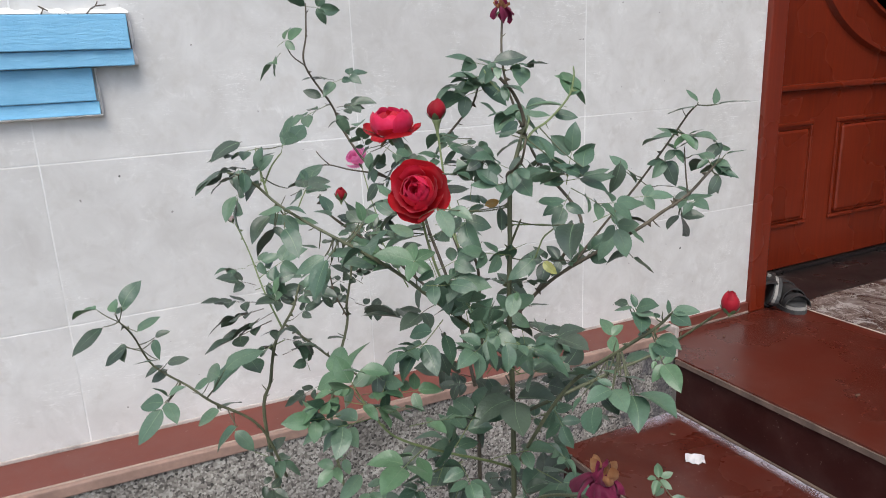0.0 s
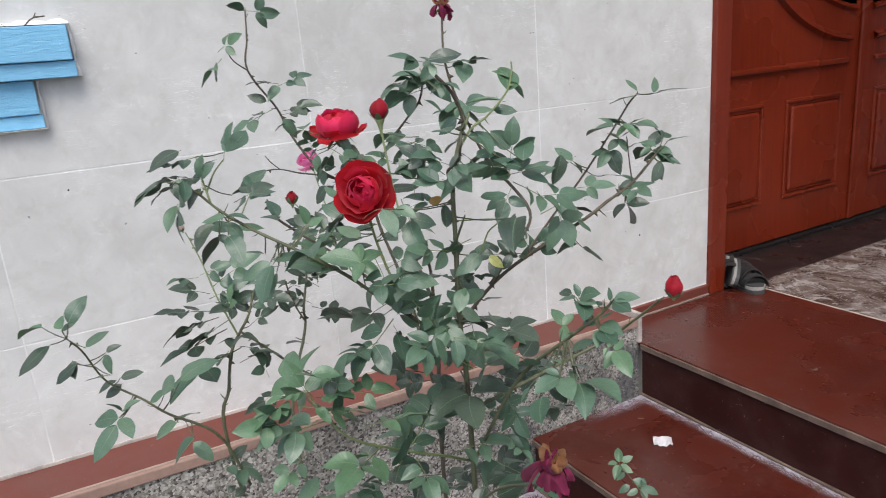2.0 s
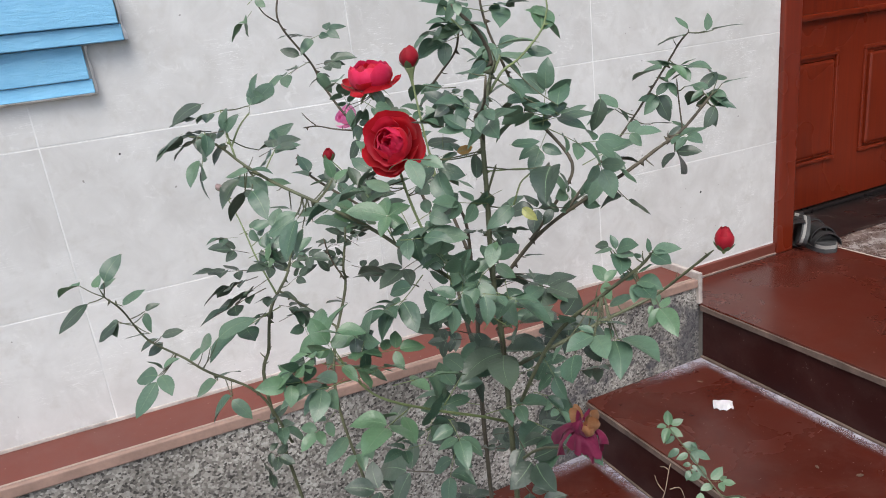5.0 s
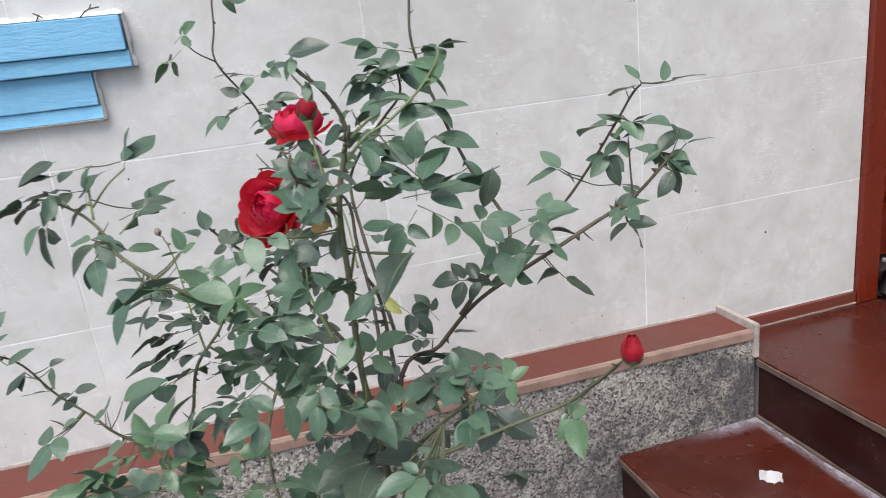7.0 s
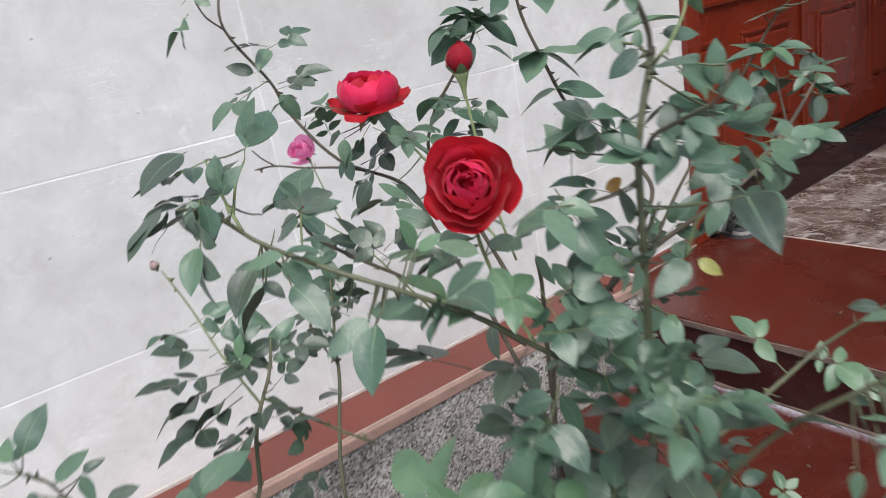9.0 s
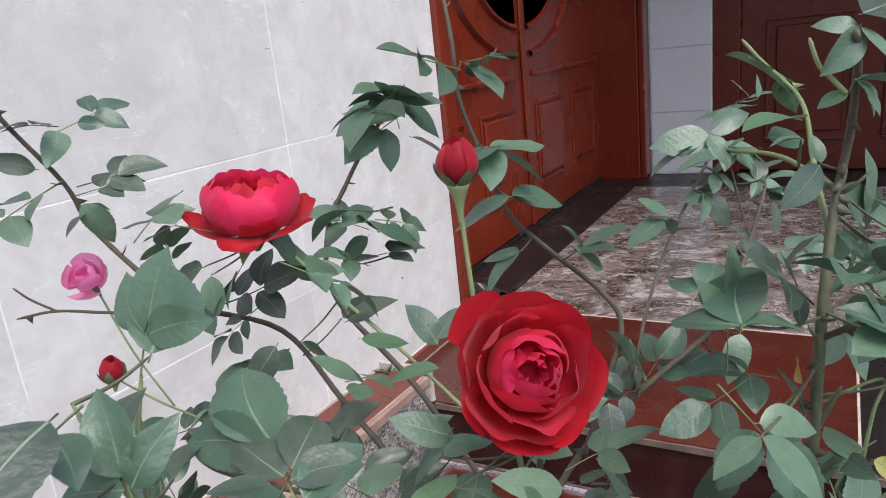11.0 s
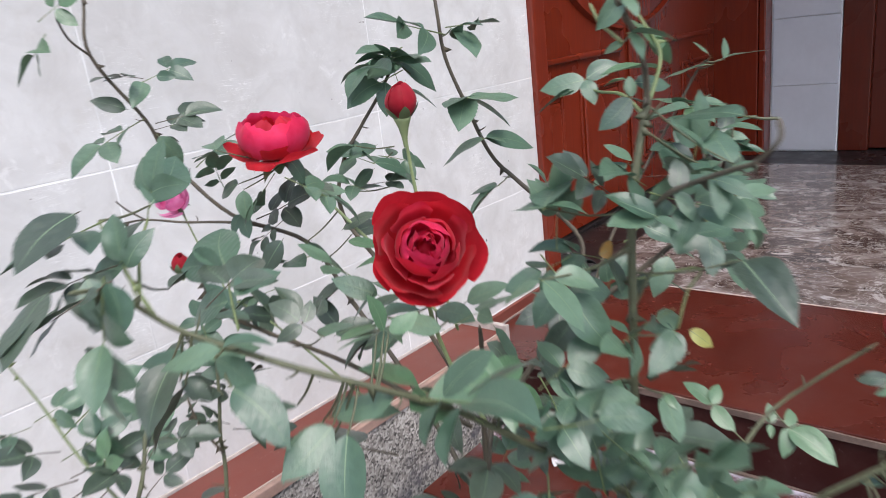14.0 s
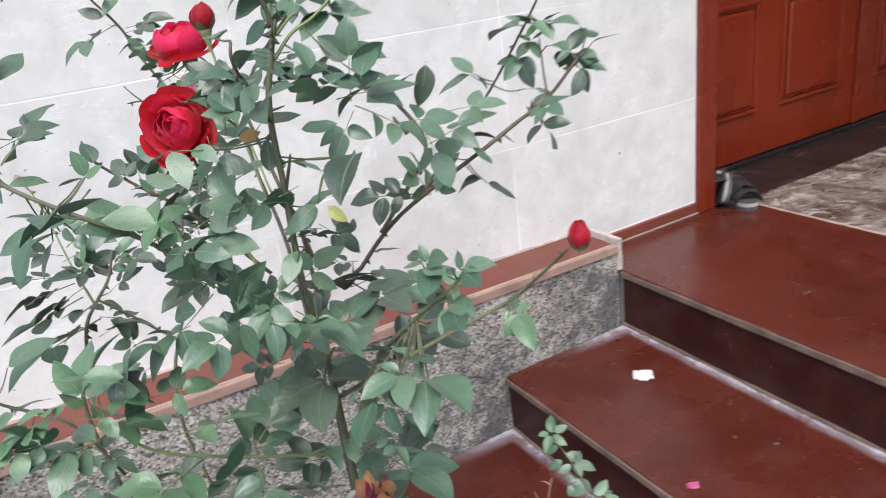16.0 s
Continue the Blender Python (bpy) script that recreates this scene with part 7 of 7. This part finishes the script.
def crumpled(name, place, size, mat, label, category, seed):
    """A small torn scrap lying crumpled on the step."""
    rnd, bm, rows = random.Random(seed), bmesh.new(), []
    for j in range(5):
        rows.append([bm.verts.new(((i / 6 - 0.5) * size * (1.9 + 0.3 * rnd.random()), (j / 4 - 0.5) * size * (0.9 + 0.25 * rnd.random()) * (0.45 + 0.65 * math.sin(3.1416 * (i + 0.4) / 7)), 0.0012 + size * 0.34 * rnd.random() * (0.3 + abs(i - 3) / 4) + size * 0.16 * (i % 2) + size * 0.16 * j)) for i in range(7)])
    for p, q in zip(rows, rows[1:]):
        for i in range(6):
            bm.faces.new((p[i], p[i + 1], q[i + 1], q[i]))
    bmesh.ops.solidify(bm, geom=list(bm.faces), thickness=0.0006)
    low = min(v.co.z for v in bm.verts)
    for v in bm.verts:
        v.co.z -= low
    ob = part(name, bm, mat)
    ob.matrix_world = pose(*place, 0, 0, rnd.uniform(-40, 0))
    return tagged(ob, label, category)


PAPER = plain("white_paper", (0.86, 0.84, 0.85), 0.8, 0.08, 60, 0.1)
crumpled("paper_scrap", (1.620, 1.620, TREAD_Z + 0.0005), 0.024, PAPER, "torn crumpled scrap of white paper on the red step", "paper scrap", 4)
crumpled("fallen_petal", (1.412, 1.274, TREAD_Z + 0.0005), 0.0115, PETAL_PALE, "fallen pink rose petal on the red step", "petal", 9)

# crumbs of dry leaves on the steps
CRUMB = plain("dry_leaf_crumb", (0.10, 0.055, 0.035), 0.85, 0.4, 60, 0.3)
for _x, _y, _z, _r in (
    (1.758, 1.266, TREAD_Z, 0.0060),
    (1.646, 1.257, TREAD_Z, 0.0050),
    (1.599, 1.326, TREAD_Z, 0.0040),
    (1.673, 1.754, TREAD_Z, 0.0050),
    (1.995, 1.437, PORCH_Z, 0.0060),
    (2.023, 1.899, PORCH_Z, 0.0050),
):
    _b = bmesh.new()
    bmesh.ops.create_icosphere(_b, subdivisions=2, radius=_r)
    for _v in _b.verts:
        _v.co = Vector((_v.co.x * 1.5, _v.co.y * 0.8, max(0.0, 0.45 * _v.co.z + _r * 0.3))) * heart.uniform(0.75, 1.2)
    _o = part("dry_leaf_crumb", _b, CRUMB)
    _o.matrix_world = pose(_x, _y, _z + 0.0004, 0, 0, heart.uniform(0, 180))
    tagged(_o, "curled brown crumb of dry leaf on the steps", "leaf crumb", "dry leaf crumbs on the steps")

# a pair of worn dark grey sandals by the door
RUBBER = plain("grey_rubber", (0.045, 0.045, 0.046), 0.75, 0.3, 40, 0.3)
RUBBER_PALE = plain("pale_sole_rubber", (0.26, 0.25, 0.235), 0.8, 0.2, 40, 0.3)
STRAP = plain("black_strap", (0.026, 0.025, 0.025), 0.55, 0.3, 50, 0.2)


def outline(ln, wide, k, steps=28):
    """The outline of a sole, heel at the origin and toe along y."""
    a = 6.2832 * k / steps
    f = 0.5 - 0.5 * math.cos(a)
    half = wide * (0.36 + 0.16 * math.sin(f * 3.14) + 0.10 * f) * math.sin(math.acos(1 - 2 * f)) ** 0.55
    return (half if a <= math.pi else -half), f * ln


def sandal(m, label):
    ob = tagged(new("sandal"), label, "sandal", "pair of sandals by the door")
    ob.matrix_world = m
    for nm, mat, z0, z1, grow in (("outsole", RUBBER, 0.0, 0.014, 1.0), ("midsole", RUBBER_PALE, 0.0145, 0.026, 0.985), ("footbed", RUBBER, 0.0265, 0.032, 0.95)):
        bm = bmesh.new()
        rings = [[bm.verts.new((outline(0.25, 0.105, k)[0] * grow, 0.125 + (outline(0.25, 0.105, k)[1] - 0.125) * grow, z)) for k in range(28)] for z in (z0, z1)]
        for k in range(28):
            bm.faces.new((rings[0][k], rings[0][(k + 1) % 28], rings[1][(k + 1) % 28], rings[1][k]))
        bm.faces.new(rings[1])
        bm.faces.new(rings[0][::-1])
        bmesh.ops.remove_doubles(bm, verts=bm.verts, dist=0.0003)
        part(nm, bm, mat, ob)
    for y, w, rise in ((0.150, 0.072, 0.055), (0.078, 0.045, 0.060), (0.210, 0.034, 0.042)):
        bm, rows = bmesh.new(), []
        for k in range(15):
            a = math.pi * k / 14
            rows.append([bm.verts.new((0.052 * math.cos(a) * r, y + d, 0.022 + rise * math.sin(a) * r)) for d, r in ((-w / 2, 1.0), (w / 2, 1.0), (w / 2, 1.07), (-w / 2, 1.07))])
        for p, q in zip(rows, rows[1:]):
            for j in range(4):
                bm.faces.new((p[j], p[(j + 1) % 4], q[(j + 1) % 4], q[j]))
        bmesh.ops.recalc_face_normals(bm, faces=bm.faces)
        part("strap", bm, STRAP, ob)
    part("buckle", block(0.048, 0.145, 0.045, 0.060, 0.163, 0.062, 0.002), RUBBER_PALE, ob, "pale plastic buckle")
    return ob


sandal(pose(2.490, 2.085, PORCH_Z + 0.0005, 0, 0, 150) @ Matrix.Diagonal((0.80, 0.86, 0.95, 1.0)), "worn dark grey sandal with black straps lying by the door")
sandal(pose(2.338, 1.950, PORCH_Z + 0.044, 0, -74, -48) @ Matrix.Diagonal((0.80, 0.80, 0.80, 1.0)), "worn dark grey sandal tipped on its side against the door frame")
# ---------------------------------------------------------------- tiles, laid last
# wall tiles 0.6725 x 0.34 m with pale joints
TILE_W, TILE_H, JOINT = 0.6725, 0.34, 0.0025
_tile = mesh_of("tile", block(JOINT / 2, -0.004, JOINT / 2, TILE_W - JOINT / 2, 0.006, TILE_H - JOINT / 2, 0.0008, 1), WALL_TILE)
for _i in range(-6, 3):
    for _j in range(-1, 7):
        _x, _z = 0.211 + _i * TILE_W, 1.112 + _j * TILE_H
        if _i == 2:
            _cut = mesh_of("tile", block(JOINT / 2, -0.004, JOINT / 2, 2.262 - _x, 0.006, TILE_H - JOINT / 2, 0.0008, 1), WALL_TILE)
            piece("tile", _cut, wall_north, pose(_x, WALL_Y + 0.002, _z))
        else:
            piece("tile", _tile, wall_north, pose(_x, WALL_Y + 0.002, _z))
_tile = mesh_of("tile", block(-0.004, 0.0015, 0.0015, 0.006, 0.345, 0.3735, 0.0008, 1), GREY_TILE)
for _j in range(8):
    piece("tile", _tile, wall_east, pose(4.80, 1.6225, 0.735 + _j * 0.375))


def slabs(name, parent, mat, xs, ys, z, thick=0.010, gap=0.003, bevel=0.0015):
    """Floor tiles between the joints xs and ys."""
    for xa, xb in zip(xs, xs[1:]):
        for ya, yb in zip(ys, ys[1:]):
            me = mesh_of(name, block(xa + gap / 2, ya + gap / 2, z - thick, xb - gap / 2, yb - gap / 2, z, bevel), mat)
            piece(name, me, parent, Matrix())


# porch: red strip at the front, marble field, black border
slabs("tile", porch_base, RED_TILE, [1.782, 2.45], [-0.02, 0.44, 0.89][2:] + [2.010], PORCH_Z, 0.011)
slabs("tile", porch_base, GRANITE, [1.782, 2.45], [-2.6, -0.9, 0.89], PORCH_Z, 0.011)
# pale grout in the joints round the red tread
part("joint", block(2.4490, -1.95, PORCH_Z - 0.004, 2.4550, 1.980, PORCH_Z + 0.0008), PALE_JOINT, porch_base, "pale grout line")
part("joint", block(1.7840, 0.8870, PORCH_Z - 0.004, 2.4485, 0.8930, PORCH_Z + 0.0008), PALE_JOINT, porch_base, "pale grout line")
slabs("tile", floor, MARBLE, [2.453, 3.12, 3.785, 4.43], [-2.0, -1.34, -0.68, -0.015, 0.65, 1.317, 1.985], PORCH_Z, 0.003, 0.0015, 0.0005)
slabs("tile", floor, GRANITE, [2.453, 3.4, 4.33], [1.986, 2.262], PORCH_Z, 0.003, 0.0015, 0.0005)
slabs("tile", floor, GRANITE, [4.431, 4.80], [-2.0, -0.9, 0.0, 0.9, 1.6, 2.262], PORCH_Z, 0.003, 0.0015, 0.0005)
slabs("tile", floor, GRANITE, [2.3295, 2.4525], [2.0115, 2.248], PORCH_Z, 0.011, 0.001, 0.0005)
slabs("tile", floor, GRANITE, [4.331, 4.4305], [1.986, 2.262], PORCH_Z, 0.003, 0.0015, 0.0005)
# treads and risers
slabs("tile", step_base, RED_TILE, [1.362, 1.788], [0.89, 1.862], TREAD_Z, 0.011)
slabs("tile", step_base, GRANITE, [1.362, 1.788], [-2.6, -0.9, 0.89], TREAD_Z, 0.011)
slabs("tile", landing_base, RED_TILE, [0.945, 1.372], [0.89, 1.862], LANDING_Z, 0.011)
slabs("tile", landing_base, GRANITE, [0.945, 1.372], [-2.6, 0.89], LANDING_Z, 0.011)


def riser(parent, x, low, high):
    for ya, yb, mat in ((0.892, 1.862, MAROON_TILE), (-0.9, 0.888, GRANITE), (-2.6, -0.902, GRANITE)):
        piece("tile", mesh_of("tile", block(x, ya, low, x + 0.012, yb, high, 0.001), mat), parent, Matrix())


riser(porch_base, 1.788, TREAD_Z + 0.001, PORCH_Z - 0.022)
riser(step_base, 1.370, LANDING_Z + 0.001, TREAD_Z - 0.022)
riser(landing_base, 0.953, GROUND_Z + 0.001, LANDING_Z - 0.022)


def worn_line(parent, name, x0, z0, x1, z1, seed, wear=0.5):
    """An uneven strip of cement along a step, from the wall outwards."""
    bm, rnd = bmesh.new(), random.Random(seed)
    rows = []
    for k in range(61):
        y = 1.860 - k * 0.05
        w = 1.0 - wear * rnd.random()
        rows.append([bm.verts.new(p) for p in ((x0, y, z0), (x0, y, z0 + (z1 - z0) * w), (x0 + (x1 - x0) * w, y, z0 + (z1 - z0) * w), (x0 + (x1 - x0) * w, y, z0))])
    for a, b in zip(rows, rows[1:]):
        for k in range(4):
            bm.faces.new((a[k], a[(k + 1) % 4], b[(k + 1) % 4], b[k]))
    bmesh.ops.recalc_face_normals(bm, faces=bm.faces)
    return part(name, bm, NOSING, parent, "worn grey cement line")


for _parent, _x, _z, _s in ((porch_base, 1.776, PORCH_Z - 0.020, 1), (step_base, 1.356, TREAD_Z - 0.020, 2), (landing_base, 0.939, LANDING_Z - 0.020, 3)):
    worn_line(_parent, "nosing", _x + 0.012, _z + 0.0005, _x + 0.001, _z + 0.0165, _s, 0.14)
for _parent, _x, _z, _s in ((step_base, 1.787, TREAD_Z + 0.0006, 4), (landing_base, 1.369, LANDING_Z + 0.0006, 5)):
    worn_line(_parent, "joint", _x, _z, _x - 0.010, _z + 0.006, _s)


def lime_bloom(parent, x, z):
    """Pale stain on a tread along the foot of the riser and of the wall."""
    bm = bmesh.new()
    for x0, y0, x1, y1 in ((x - 0.070, -2.0, x, 1.858), (x - 0.40, 1.790, x - 0.070, 1.858)):
        bm.faces.new([bm.verts.new((a, b, z)) for a, b in ((x0, y0), (x1, y0), (x1, y1), (x0, y1))])
    return part("lime_stain", bm, make_lime("lime_bloom", x), parent, "pale lime stain")


lime_bloom(step_base, 1.786, TREAD_Z + 0.0007)
lime_bloom(landing_base, 1.368, LANDING_Z + 0.0007)


# dark specks on the wall
for _x, _z, _r in ((1.940, 1.010, 0.0035), (0.352, 1.415, 0.0022), (0.118, 1.672, 0.002)):
    _b = bmesh.new()
    bmesh.ops.create_icosphere(_b, subdivisions=1, radius=_r)
    piece("speck", mesh_of("speck", _b, STRAP), wall_north, pose(_x, WALL_Y - 0.002, _z) @ Matrix.Diagonal((1.0, 0.4, 1.2, 1.0)))
